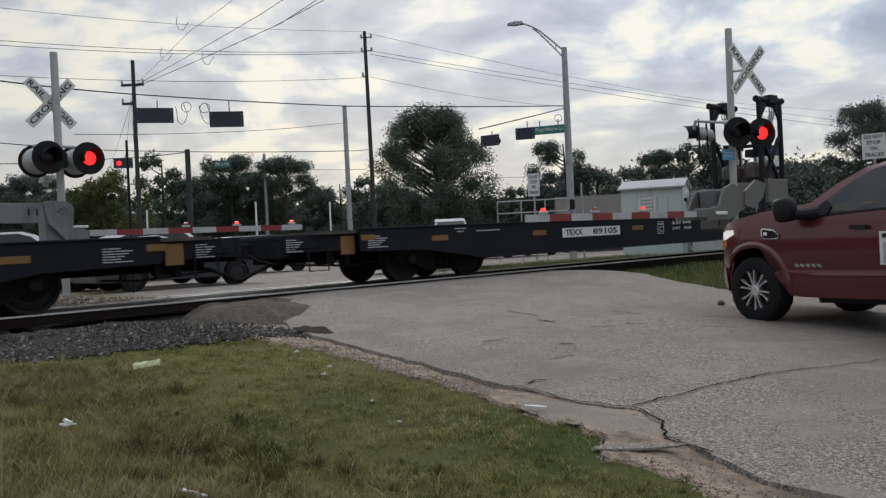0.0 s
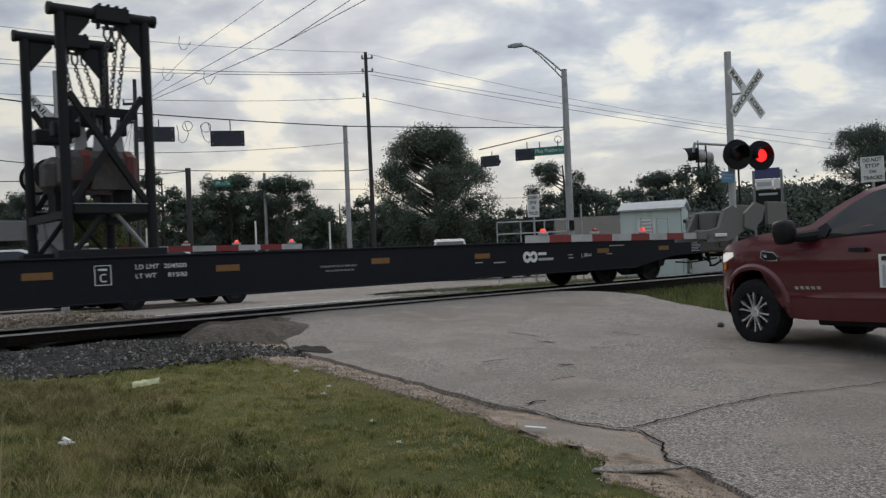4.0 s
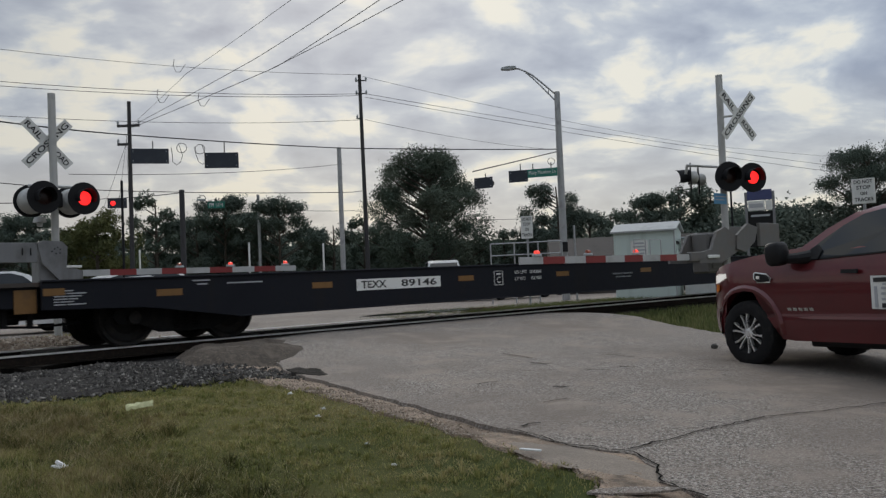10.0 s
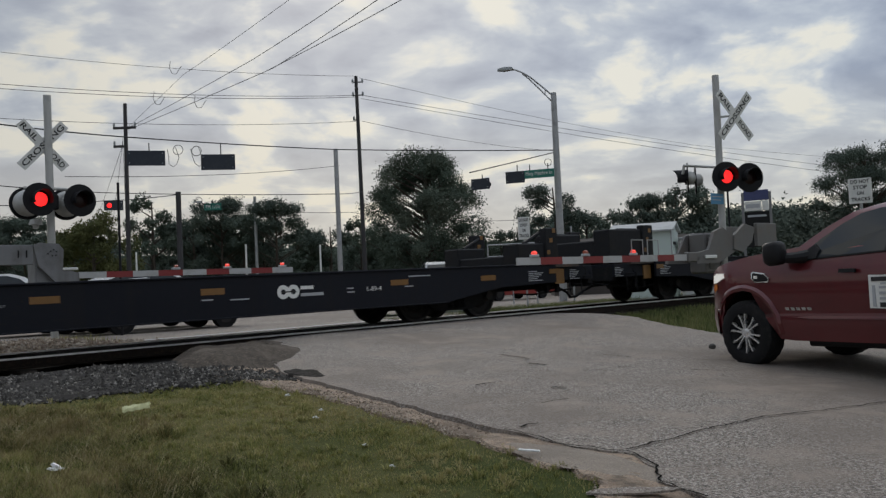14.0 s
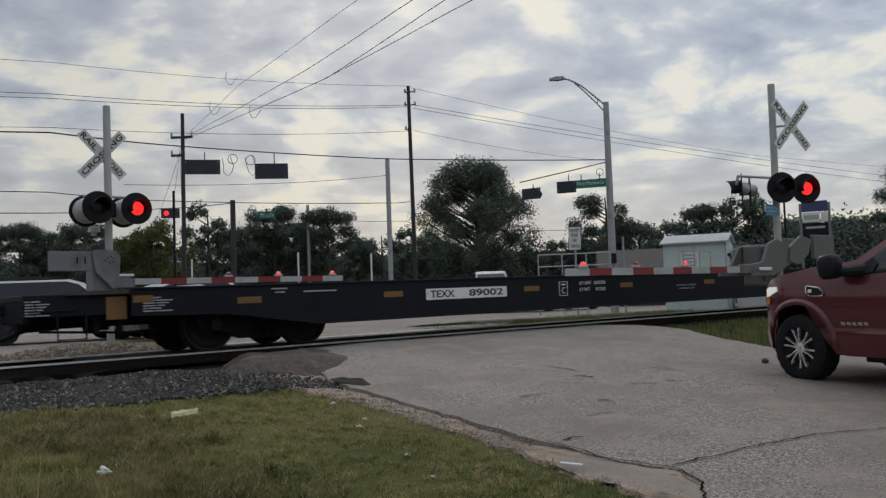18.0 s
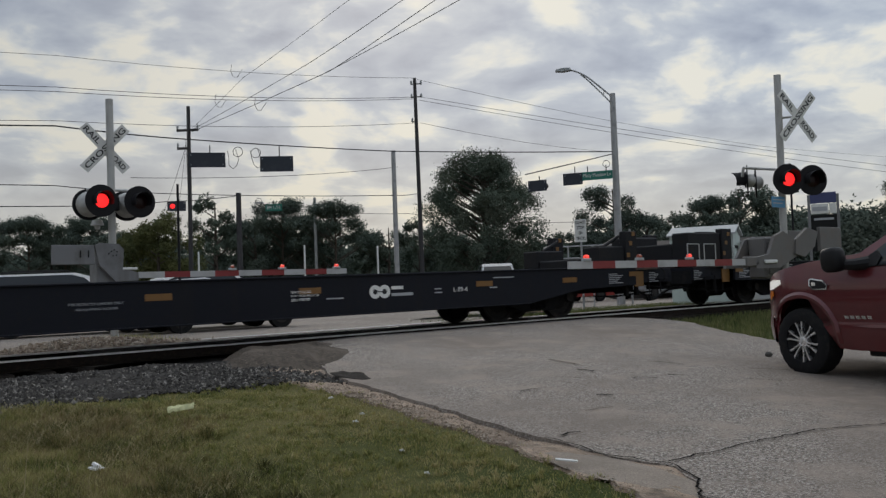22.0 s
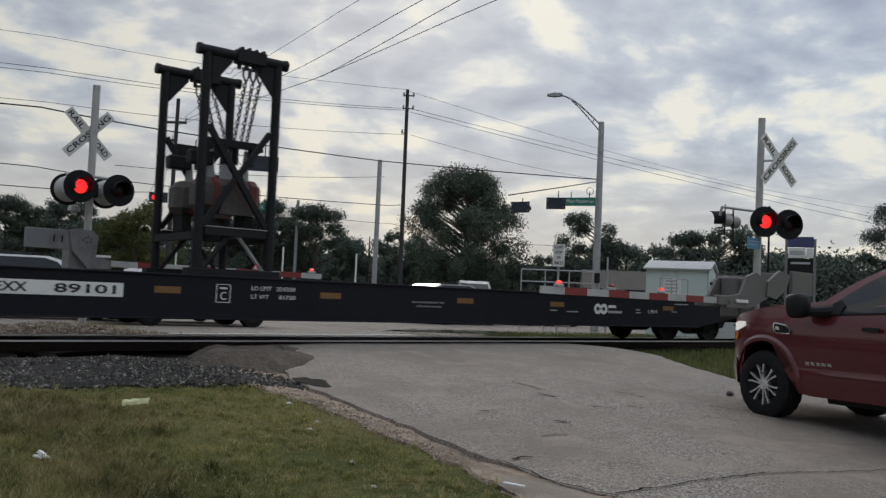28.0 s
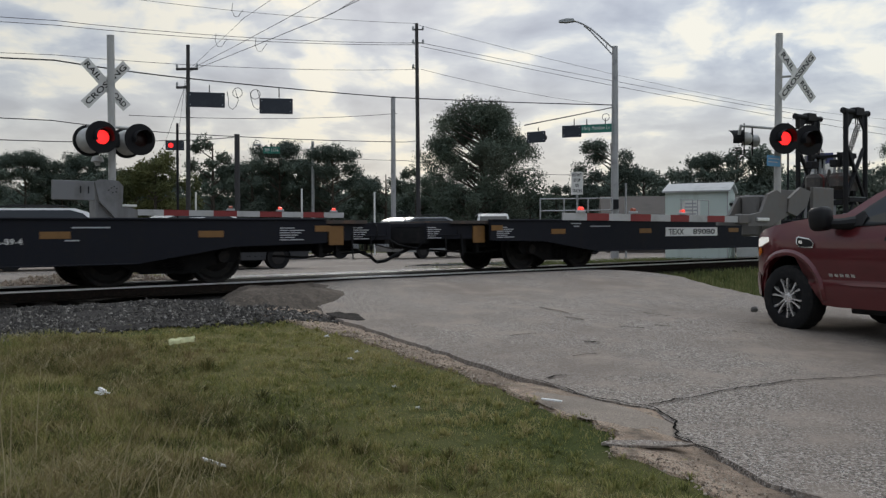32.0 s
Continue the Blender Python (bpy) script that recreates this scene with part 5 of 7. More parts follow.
        for x in (x0 + 0.44, x0 + 0.72, x1 - 0.62, x1 - 0.38):
            part("sling", B().prism([(x - 0.022, zt + 0.02), (x + 0.022, zt + 0.02), (x + 0.075, zh - 0.02), (x - 0.075, zh - 0.02)], y - 0.02, y + 0.02, "y"), "box_grey", t, "pale tapered sling")
        part("side_box", B().box(x0 + 0.04, x0 + 0.44, y - 0.12, y + 0.12, zt - 0.30, zt - 0.07, c=0.02), "rack_steel", t)
        for x in (x0 + 0.36, x1 - 0.36):
            part("drum_foot", B().box(x - 0.09, x + 0.09, y - 0.2, y + 0.2, zb + 0.02, zr + 0.02, c=0.01), "rack_steel", t)
    return t


base_car = build_car()
load_a = portal_load(16.45, 17.80, 4.60, -0.85, 0.75)
load_b = portal_load(10.08, 11.52, 4.86, -1.38, 0.46)
rack_r = pole_box("end_rack", 25.75, 26.62, 1.56, 26.62, 27.02, 1.90)
rack_l = pole_box("end_rack", -0.02, 1.30, 1.88, 1.30, 1.72, 1.98)
protos = {"a": load_a, "b": load_b, "r": rack_r, "l": rack_l}
used = set()
train_cars = []
for k in range(FIRST, LAST + 1):
    here = track_pose(LC * k)
    if k == FIRST:
        car = base_car
        car.matrix_basis = here
    else:
        car = copy_thing(base_car, here)
    train_cars.append((k, car))
    for key, rem in (("a", 1), ("b", 3), ("r", 4), ("l", 0)):
        if k % 5 == rem:
            if key in used:
                ob = copy_thing(protos[key], here)
            else:
                ob = protos[key]
                ob.matrix_basis = here
                used.add(key)
            riders.append((k, ob))
for k, car in train_cars:
    if k in NUMBERS:
        board = [c for c in car.children if c.name.startswith("number_board")][0]
        fit_text("lettering", "TEXX", 7.04, 7.62, 0.735, 0.87, -1.540, "dark_mark", board)
        fit_text("lettering", NUMBERS[k], 7.98, 8.86, 0.735, 0.87, -1.540, "dark_mark", board)
    else:
        board = [c for c in car.children if c.name.startswith("number_board")][0]
        for u0, u1 in ((7.04, 7.62), (7.98, 8.86)):
            part("lettering_bar", B().box(u0, u1, -1.541, -1.537, 0.74, 0.86), "dark_mark", board)
    if k == -1:
        for i, tx in enumerate(("EMPTY LOAD", "5/8\" ADJ BLOCK", "60% VALVE")):
            fit_text("lettering", tx, 17.95, 17.95 + 0.038 * len(tx), 0.795 - 0.065 * i, 0.840 - 0.065 * i, -1.536, "white_mark", car)
    w1, w2 = WEIGHTS.get(k, ("204300", "81700"))
    plate_l = [c for c in car.children if c.name.startswith("load_lettering")][0]
    fit_text("lettering", w1, 11.53, 11.90, 0.875, 0.945, -1.536, "white_mark", plate_l)
    fit_text("lettering", w2, 11.59, 11.90, 0.735, 0.805, -1.536, "white_mark", plate_l)

# ------------------------------------------------ crossing signals
glows = []                          # (glow, side)
blinkers = []                       # (glow, place along its signal)


def crossbuck(t, at, turn, size=0.72, w=0.115):
    sign = new("crossbuck")
    sign.parent = t
    sign.matrix_basis = pose(*at, 0, 0, turn)
    for ang, words in ((47, ("CROSSING",)), (-47, ("RAIL", "ROAD"))):
        yy = 0.0 if ang > 0 else 0.012
        m = pose(0, yy, 0, 0, -ang, 0)
        bd = part("board", B().box(-size, size, -0.005, 0.005, -w, w, c=0.002), "sign_white", sign, m=m)
        if len(words) == 1:
            fit_text("lettering", words[0], -size * 0.92, size * 0.92, -w * 0.55, w * 0.55, -0.007, "dark_mark", bd)
        else:
            fit_text("lettering", words[0], -size * 0.92, -size * 0.25, -w * 0.55, w * 0.55, -0.007, "dark_mark", bd)
            fit_text("lettering", words[1], size * 0.25, size * 0.92, -w * 0.55, w * 0.55, -0.007, "dark_mark", bd)
    return sign


disc_me = B().lathe([(-0.012, 0.05), (-0.012, 0.325), (0.012, 0.325), (0.012, 0.05)], pose(0, 0, 0, 0, 0, 90), 32).mesh("target_disc", True)
hous_me = B().lathe([(0.0, 0.20), (0.015, 0.265), (0.13, 0.265), (0.24, 0.20), (0.29, 0.10), (0.30, 0.04)], pose(0, 0, 0, 0, 0, 90), 20).mesh("housing", True)
lens_me = B().lathe([(-0.020, 0.03), (-0.014, 0.10), (0.0, 0.150), (0.01, 0.150)], pose(0, 0, 0, 0, 0, 90), 24).mesh("lens", True)
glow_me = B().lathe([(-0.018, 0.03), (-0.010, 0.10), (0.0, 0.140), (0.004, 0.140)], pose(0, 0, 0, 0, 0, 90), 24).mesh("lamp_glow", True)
visor_b = B()
vv, vf = [], []
for i in range(19):
    a = radians(-25 + 230 * i / 18)
    reach = -0.30 + 0.10 * abs(math.cos(a))
    vv += [Vector((rr * math.cos(a), y, rr * math.sin(a))) for rr, y in ((0.175, 0.0), (0.175, reach), (0.182, reach), (0.182, 0.0))]
for i in range(18):
    vf += [(4 * i + j, 4 * i + (j + 1) % 4, 4 * i + 4 + (j + 1) % 4, 4 * i + 4 + j) for j in range(4)]
visor_b.add(vv, vf + [(0, 1, 2, 3), (72, 73, 74, 75)])
visor_me = visor_b.mesh("visor")


def lamp(t, at, turn, side, live=True, back=1.0):
    """A flashing lamp on its black disc; it looks towards local -y."""
    lp = new("flashing_lamp")
    lp.parent = t
    lp.matrix_basis = pose(*at, 0, 0, turn)
    part("target_disc", disc_me, "signal_black", lp)
    part("housing", hous_me, "signal_grey", lp, "light grey lamp housing", m=pose(0, 0.01, 0) @ Matrix.Scale(back, 4))
    part("lens", lens_me, "lens_dark", lp, m=pose(0, -0.012, 0))
    part("visor", visor_me, "signal_black", lp, m=pose(0, -0.012, 0))
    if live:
        # an added glowing disc slides out through the lens to imitate the flash
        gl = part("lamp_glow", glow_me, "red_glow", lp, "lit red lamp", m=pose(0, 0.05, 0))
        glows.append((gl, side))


def gate_light(t, x, y, z, lit):
    part("arm_lamp", B().box(x - 0.09, x + 0.09, y - 0.04, y + 0.04, z, z + 0.05, c=0.01), "box_grey", t)
    part("arm_lamp_lens", B().lathe([(-0.04, 0.015), (-0.035, 0.038), (0.035, 0.038), (0.04, 0.015)], n=12), "arm_light" if lit else "arm_lens", t, "lit red arm lamp" if lit else "unlit amber arm lamp", m=pose(x, y, z + 0.07))


def gate_arm(t, x0, x1, y, z, h, sgn, first):
    """A striped arm of boards laid end to end."""
    arm = new("gate_arm")
    arm.parent = t
    n = 9
    edges = [x0 + (x1 - x0) * i / n for i in range(n + 1)]
    for i in range(n):
        a, b_ = sorted((edges[i], edges[i + 1]))
        part("stripe", B().box(a, b_, y - 0.02, y + 0.02, z, z + h), "red_paint" if (i + first) % 2 else "arm_white", arm)
    return arm


def signal(p, top, lean, turn_lamps, label):
    m = pose(p.x, p.y, p.z, 0, 0, math.degrees(TH))
    t = thing("crossing_signal", m, label, "crossing signal", "crossing signals")
    part("mast", B().tube([(0, 0, 0), (lean[0], lean[1], top - p.z)], 0.075, 16), "signal_grey", t, smooth=True)
    part("base", B().box(-0.14, 0.14, -0.14, 0.14, 0, 0.06, c=0.01), "signal_grey", t)
    return t


# far side of the track, beside the oncoming lane
p = SD(5.56, 18.38, 0.75)
left_signal = signal(p, 5.73, (-0.02, 0, 0), 0, "grey crossing signal mast with crossbuck and lowered gate")
crossbuck(left_signal, (-0.09, 0.10, 3.98), -4, 0.615, 0.105)
cross_z = 3.57 - p.z
for x, side in ((-0.38, "L"), (0.38, "R")):
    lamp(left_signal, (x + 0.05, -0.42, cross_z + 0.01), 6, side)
    lamp(left_signal, (x, 0.30, cross_z), 180, "L" if side == "R" else "R", live=False)
part("lamp_bar", B().tube([(-0.5, 0.0, cross_z + 0.28), (0.55, 0.0, cross_z + 0.28)], 0.03, 8), "signal_grey", left_signal)
part("lamp_clamp", B().box(-0.12, 0.12, -0.12, 0.12, cross_z - 0.15, cross_z + 0.15, c=0.02), "signal_black", left_signal)
part("bell", B().lathe([(-0.10, 0.02), (-0.08, 0.10), (0.02, 0.13), (0.03, 0.06), (0.10, 0.05)], pose(0, 0, 0, 0, 90, 0), 16), "signal_grey", left_signal, m=pose(-0.30, 0.0, 3.14 - p.z), smooth=True)
part("counterweight", B().box(-1.22, -0.42, -0.20, -0.12, 2.32 - p.z, 2.71 - p.z, c=0.01), "mech_grey", left_signal)
part("counterweight_bolts", B().box(-0.70, -0.68, -0.22, -0.20, 2.46 - p.z, 2.60 - p.z).box(-0.55, -0.53, -0.22, -0.20, 2.46 - p.z, 2.60 - p.z), "signal_black", left_signal)
z0 = p.z
part("arm_bracket", B().prism([(-0.42, 2.70 - z0), (-0.30, 2.75 - z0), (0.05, 2.73 - z0), (0.15, 2.62 - z0), (0.13, 2.24 - z0), (0.44, 2.14 - z0), (0.44, 1.98 - z0), (-0.02, 1.97 - z0), (-0.33, 2.30 - z0)], -0.22, -0.12, "y"), "mech_grey", left_signal)
part("mechanism", B().box(-0.36, 0.12, -0.10, 0.42, 1.75 - z0, 2.66 - z0, c=0.03), "mech_grey", left_signal)
part("shear_pin", B().box(0.12, 0.42, -0.24, -0.10, 2.20 - z0, 2.25 - z0, c=0.01), "sign_white", left_signal)
dots = B()
for dx, dz in ((0, 0), (0.06, 0.03), (0.11, -0.01), (-0.05, -0.05), (0.03, -0.09), (0.1, -0.08)):
    dots.tube([(-0.10 + dx, -0.222, 2.58 - z0 + dz), (-0.10 + dx, -0.235, 2.58 - z0 + dz)], 0.014, 6)
part("bolts", dots, "signal_black", left_signal)
gate_arm(left_signal, 0.44, 5.40, -0.18, 2.03 - z0, 0.125, 1, 0)
for x, lit in ((2.5, False), (3.71, True), (5.13, True)):
    gate_light(left_signal, x, -0.18, 2.155 - z0, lit)

# near side of the track, beside the lane of the pickup
p = SD(17.0, 10.42, 0.60)
right_signal = signal(p, 5.87, (0.1, 0, 0), 0, "grey crossing signal mast with crossbuck and lowered gate")
z0 = p.z
crossbuck(right_signal, (0.24, -0.34, 4.94 - z0), -14, 0.66, 0.105)
part("crossbuck_arm", B().tube([(0.05, 0, 4.94 - z0), (0.24, -0.32, 4.94 - z0)], 0.025, 6), "signal_grey", right_signal)
for x, y, side in ((-0.33, -0.25, "L"), (0.40, -0.37, "R")):
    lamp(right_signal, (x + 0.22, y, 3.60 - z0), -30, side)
lamp(right_signal, (-0.80, 0.25, 3.60 - z0), 214, "L", live=False, back=0.52)
lamp(right_signal, (-0.25, 0.42, 3.60 - z0), 215, "R", live=False, back=0.52)
part("lamp_bar", B().tube([(-1.05, 0.16, 3.84 - z0), (0.9, -0.12, 3.84 - z0)], 0.028, 8).tube([(-1.05, 0.16, 3.84 - z0), (-1.05, 0.2, 3.66 - z0)], 0.03, 8), "signal_grey", right_signal)
part("number_plaque", B().box(-0.50, -0.02, -0.10, -0.09, 3.02 - z0, 3.25 - z0), "sign_blue", right_signal, "small blue emergency notice plate")
part("notice_bars", B().box(-0.46, -0.06, -0.104, -0.10, 3.17 - z0, 3.19 - z0).box(-0.46, -0.12, -0.104, -0.10, 3.10 - z0, 3.12 - z0), "grey_mark", right_signal)
part("mechanism", B().box(-0.55, 0.35, 0.08, 0.50, 1.55 - z0, 2.42 - z0, c=0.04), "mech_dark", right_signal)
part("mechanism_door", B().box(-0.45, 0.25, 0.05, 0.08, 1.65 - z0, 2.32 - z0, c=0.01), "mech_dark", right_signal)
part("arm_bracket", B().prism([(-1.32, 1.76 - z0), (-1.30, 1.98 - z0), (-0.85, 2.05 - z0), (-0.62, 2.42 - z0), (-0.30, 2.52 - z0), (0.20, 2.30 - z0), (0.22, 2.02 - z0), (-0.50, 1.76 - z0)], -0.20, -0.13, "y"), "mech_dark", right_signal)
part("arm_bracket", B().prism([(-1.32, 1.78 - z0), (-1.28, 1.96 - z0), (-0.9, 2.0 - z0), (-0.6, 2.38 - z0), (-0.2, 2.45 - z0), (0.30, 2.1 - z0), (-0.50, 1.78 - z0)], 0.52, 0.58, "y"), "mech_dark", right_signal)
part("counter_arm", B().prism([(0.05, 2.05 - z0), (0.10, 2.35 - z0), (0.55, 2.60 - z0), (0.95, 2.52 - z0), (0.80, 2.20 - z0), (0.40, 1.98 - z0)], -0.24, -0.17, "y"), "mech_dark", right_signal)
part("counterweight", B().box(1.0, 1.85, -0.26, -0.18, 2.10 - z0, 2.62 - z0, c=0.01), "mech_dark", right_signal)
part("counterweight", B().box(1.0, 1.75, 0.52, 0.60, 2.10 - z0, 2.60 - z0, c=0.01), "mech_dark", right_signal)
part("arm_root", B().box(-1.62, -1.20, -0.20, -0.08, 1.80 - z0, 2.0 - z0, c=0.02), "mech_dark", right_signal)
part("root_bolts", B().box(-1.05, -0.62, -0.24, -0.205, 1.86 - z0, 1.93 - z0, c=0.01), "sign_white", right_signal)
gate_arm(right_signal, -1.5, -6.53, -0.14, 1.83 - z0, 0.125, -1, 0)
for x, lit in ((-6.1, True), (-4.76, False), (-3.36, True)):
    gate_light(right_signal, x, -0.14, 1.955 - z0, lit)
for x in (-3.05, -2.55):
    part("arm_guard", B().tube([(x, -0.14, 1.95 - z0), (x, -0.14, 2.25 - z0), (x - 0.35, -0.14, 2.25 - z0), (x - 0.35, -0.14, 1.95 - z0)], 0.012, 5), "galvanised", right_signal)
movers = []

# ------------------------------------------------ the pickup truck
truck_at = SD(10.12, 5.91, 0.36)
TRUCK = pose(truck_at.x, truck_at.y, truck_at.z - 0.005, 0, 0.5, math.degrees(TH) + 90 - 14)
truck = thing("pickup_truck", TRUCK, "dark red crew cab pickup truck waiting on the asphalt", "truck")


def side_in(x, z):
    """How far the near flank lies inside the widest line."""
    v = 0.05 * smooth(0.62, 0.34, z) + 0.015 * smooth(0.74, 0.70, z) * smooth(0.60, 0.66, z) + 0.06 * smooth(1.10, 1.42, z)
    if z > 1.38:
        v += 0.50 * (z - 1.38)
    if x > 0.25:
        v += 0.30 * ((x - 0.25) / 0.65) ** 2
    return v


def hull(poly, width, cuts_x, cuts_z, extra=None):
    """A side outline made solid, cut into strips and curved in plan and section."""
    bm = bmesh.new()
    lo = [bm.verts.new((a, 0, b)) for a, b in poly]
    f = bm.faces.new(lo)
    bmesh.ops.triangulate(bm, faces=[f])
    for xc in cuts_x:
        bmesh.ops.bisect_plane(bm, geom=bm.verts[:] + bm.edges[:] + bm.faces[:], plane_co=(xc, 0, 0), plane_no=(1, 0, 0))
    for zc in cuts_z:
        bmesh.ops.bisect_plane(bm, geom=bm.verts[:] + bm.edges[:] + bm.faces[:], plane_co=(0, 0, zc), plane_no=(0, 0, 1))
    near = bm.faces[:]
    dup = bmesh.ops.duplicate(bm, geom=bm.verts[:] + bm.edges[:] + bm.faces[:])
    far_v = [g for g in dup["geom"] if isinstance(g, bmesh.types.BMVert)]
    far_set = set(far_v)
    rim = [e for e in bm.edges if e.is_boundary]
    bmesh.ops.bridge_loops(bm, edges=rim)
    for v in bm.verts:
        s = side_in(v.co.x, v.co.z) + (extra(v.co.x, v.co.z) if extra else 0)
        v.co.y = (-s) if v not in far_set else (-width + s)
    bmesh.ops.recalc_face_normals(bm, faces=bm.faces[:])
    me = bpy.data.meshes.new("body")
    bm.to_mesh(me)
    bm.free()
    me.shade_smooth()
    me.set_sharp_from_angle(angle=radians(32))
    return me


def arc(cx, cz, r, a0, a1, n):
    return [(cx + r * math.cos(radians(a0 + (a1 - a0) * i / n)), cz + r * math.sin(radians(a0 + (a1 - a0) * i / n))) for i in range(n + 1)]


TW, WX = 1.98, 0.08                # width, and where the front axle stands
body_poly = [(0.66, 0.36), (0.84, 0.42), (0.92, 0.52), (0.93, 0.72), (0.88, 0.78), (0.88, 1.08), (0.80, 1.20), (0.62, 1.275), (0.35, 1.33), (0.0, 1.385), (-0.45, 1.43), (-0.74, 1.45),
             (-3.16, 1.44), (-3.20, 1.38), (-5.14, 1.38), (-5.20, 1.30), (-5.22, 0.60), (-5.10, 0.50)] + arc(-3.85, 0.43, 0.53, 185, -8, 14)[0:] + [(-3.2, 0.34), (-0.66, 0.34)] + arc(WX, 0.43, 0.53, 188, -6, 16)
part("body", hull(body_poly, TW, (-4.6, -3.0, -1.9, -0.9, 0.2, 0.4, 0.55, 0.7, 0.8), (0.5, 0.62, 0.66, 0.70, 0.74, 0.95, 1.10, 1.2, 1.3, 1.36)), "truck_red", truck)
cab_poly = [(-0.74, 1.44), (-1.08, 1.66), (-1.41, 1.815), (-1.73, 1.885), (-2.13, 1.915), (-2.82, 1.905), (-3.02, 1.86), (-3.20, 1.43)]
part("cab", hull(cab_poly, TW, (-1.2, -1.6, -2.0, -2.5, -2.95), (1.52, 1.6, 1.7, 1.78, 1.84, 1.88), lambda x, z: 0.10 * smooth(1.80, 1.92, z)), "truck_red", truck)


def flank(name, poly, off, mat, label="", thick=0.006, parent=None):
    """A thin piece that follows the near flank."""
    b = B()
    n = len(poly)
    vs = [Vector((a, -side_in(a, c) + off - 0.006, c)) for a, c in poly] + [Vector((a, -side_in(a, c) + off + thick, c)) for a, c in poly]
    b.add(vs, [tuple(range(n))[::-1], tuple(range(n, 2 * n))] + [(i, (i + 1) % n, n + (i + 1) % n, n + i) for i in range(n)])
    return part(name, b, mat, parent or truck, label)


fw = [(-0.93, 1.43), (-1.07, 1.535), (-1.30, 1.68), (-1.53, 1.785), (-1.75, 1.82), (-2.0, 1.83), (-1.96, 1.60), (-1.94, 1.345), (-1.40, 1.325), (-1.01, 1.305), (-0.95, 1.36)]
rw = [(-2.07, 1.83), (-2.45, 1.83), (-2.76, 1.81), (-2.72, 1.6), (-2.68, 1.345), (-2.3, 1.345), (-1.99, 1.345), (-2.02, 1.6)]
flank("front_window", fw, 0.004, "glass_dark", "dark tinted side window")
flank("rear_window", rw, 0.004, "glass_dark", "dark tinted side window")
trim = [(-0.92, 1.29), (-1.4, 1.31), (-2.0, 1.33), (-2.72, 1.33), (-2.72, 1.348), (-2.0, 1.348), (-1.4, 1.33), (-0.92, 1.31)]
flank("window_trim", trim, 0.010, "plastic_black")
flank("window_post", [(-1.930, 1.345), (-1.998, 1.345), (-2.025, 1.6), (-2.078, 1.83), (-1.990, 1.83), (-1.952, 1.6)], 0.007, "plastic_black")
flank("sail_panel", [(-0.86, 1.30), (-1.06, 1.305), (-1.10, 1.40), (-1.02, 1.47), (-0.94, 1.43)], 0.012, "plastic_black", "black mirror mounting panel", 0.02)
ws = B()
pts = [(-0.80, 1.475), (-1.08, 1.655), (-1.38, 1.80)]
vs = [Vector((a + 0.012, -side_in(a, c) - 0.10, c + 0.012)) for a, c in pts] + [Vector((a + 0.012, -TW + side_in(a, c) + 0.10, c + 0.012)) for a, c in pts]
ws.add(vs, [(0, 1, 4, 3), (1, 2, 5, 4)])
part("windshield", ws, "glass_dark", truck)
for x, nm in ((-0.66, 0), (-1.965, 1), (-2.95, 2)):
    flank("door_gap", [(x, 0.40), (x + 0.010, 0.40), (x + 0.010, 1.30), (x, 1.30)], 0.0035, "plastic_black", thick=0.001)
flank("side_trim", [(-0.70, 0.622), (-0.95, 0.605), (-3.2, 0.590), (-3.2, 0.628), (-0.95, 0.640)], 0.003, "truck_red", "red body side moulding")
for x in (-1.40, -2.38):
    h = flank("door_handle", [(x, 1.125), (x - 0.21, 1.12), (x - 0.21, 1.165), (x, 1.17)], 0.03, "plastic_black", "black door handle", 0.02)
for cx, a0, a1 in ((WX, -2, 182), (-3.85, -8, 188)):
    fl = B()
    o = arc(cx, 0.43, 0.60, a0, a1, 22)
    i_ = arc(cx, 0.43, 0.525, a0, a1, 22)
    vs = []
    for (a, c), (d, e) in zip(o, i_):
        vs += [Vector((a, -side_in(a, c) + 0.002, c)), Vector(((a + d) / 2, -side_in(a, c) + 0.028, (c + e) / 2)), Vector((d, -side_in(d, e) + 0.022, e)), Vector((d, -side_in(d, e) - 0.10, e))]
    fs = [(4 * k + j, 4 * k + j + 1, 4 * k + 5 + j, 4 * k + 4 + j) for k in range(22) for j in range(3)]
    fl.add(vs, fs)
    part("wheel_arch", fl, "truck_red", truck, smooth=True)
    well = B()
    ring = arc(cx, 0.43, 0.527, -4, 184, 18)
    well.add([Vector((a, y, c)) for y in (-0.08, -1.9) for a, c in ring], [(k, k + 1, 20 + k, 19 + k) for k in range(18)])
    part("wheel_well", well, "plastic_black", truck)
# front corner
flank("headlamp", [(0.40, 1.13), (0.42, 1.185), (0.60, 1.19), (0.71, 1.16), (0.72, 1.06), (0.60, 1.07)], 0.006, "lamp_lit", "lit clear headlamp", 0.012)
flank("marker_lamp", [(0.57, 0.985), (0.585, 1.045), (0.66, 1.05), (0.70, 0.98), (0.66, 0.94)], 0.018, "lamp_amber", "amber marker lamp", 0.006)
part("grille", B().box(0.885, 0.93, -1.55, -0.42, 0.80, 1.16, c=0.02), "plastic_black", truck)
part("bumper", hull([(0.66, 0.40), (0.86, 0.43), (0.965, 0.52), (0.965, 0.68), (0.90, 0.72), (0.64, 0.72)], TW, (0.7, 0.8, 0.88), (0.5, 0.6), lambda x, z: -0.015), "truck_red", truck)
flank("bumper_line", [(0.56, 0.695), (0.80, 0.70), (0.80, 0.712), (0.56, 0.71)], 0.024, "chrome", thick=0.004)
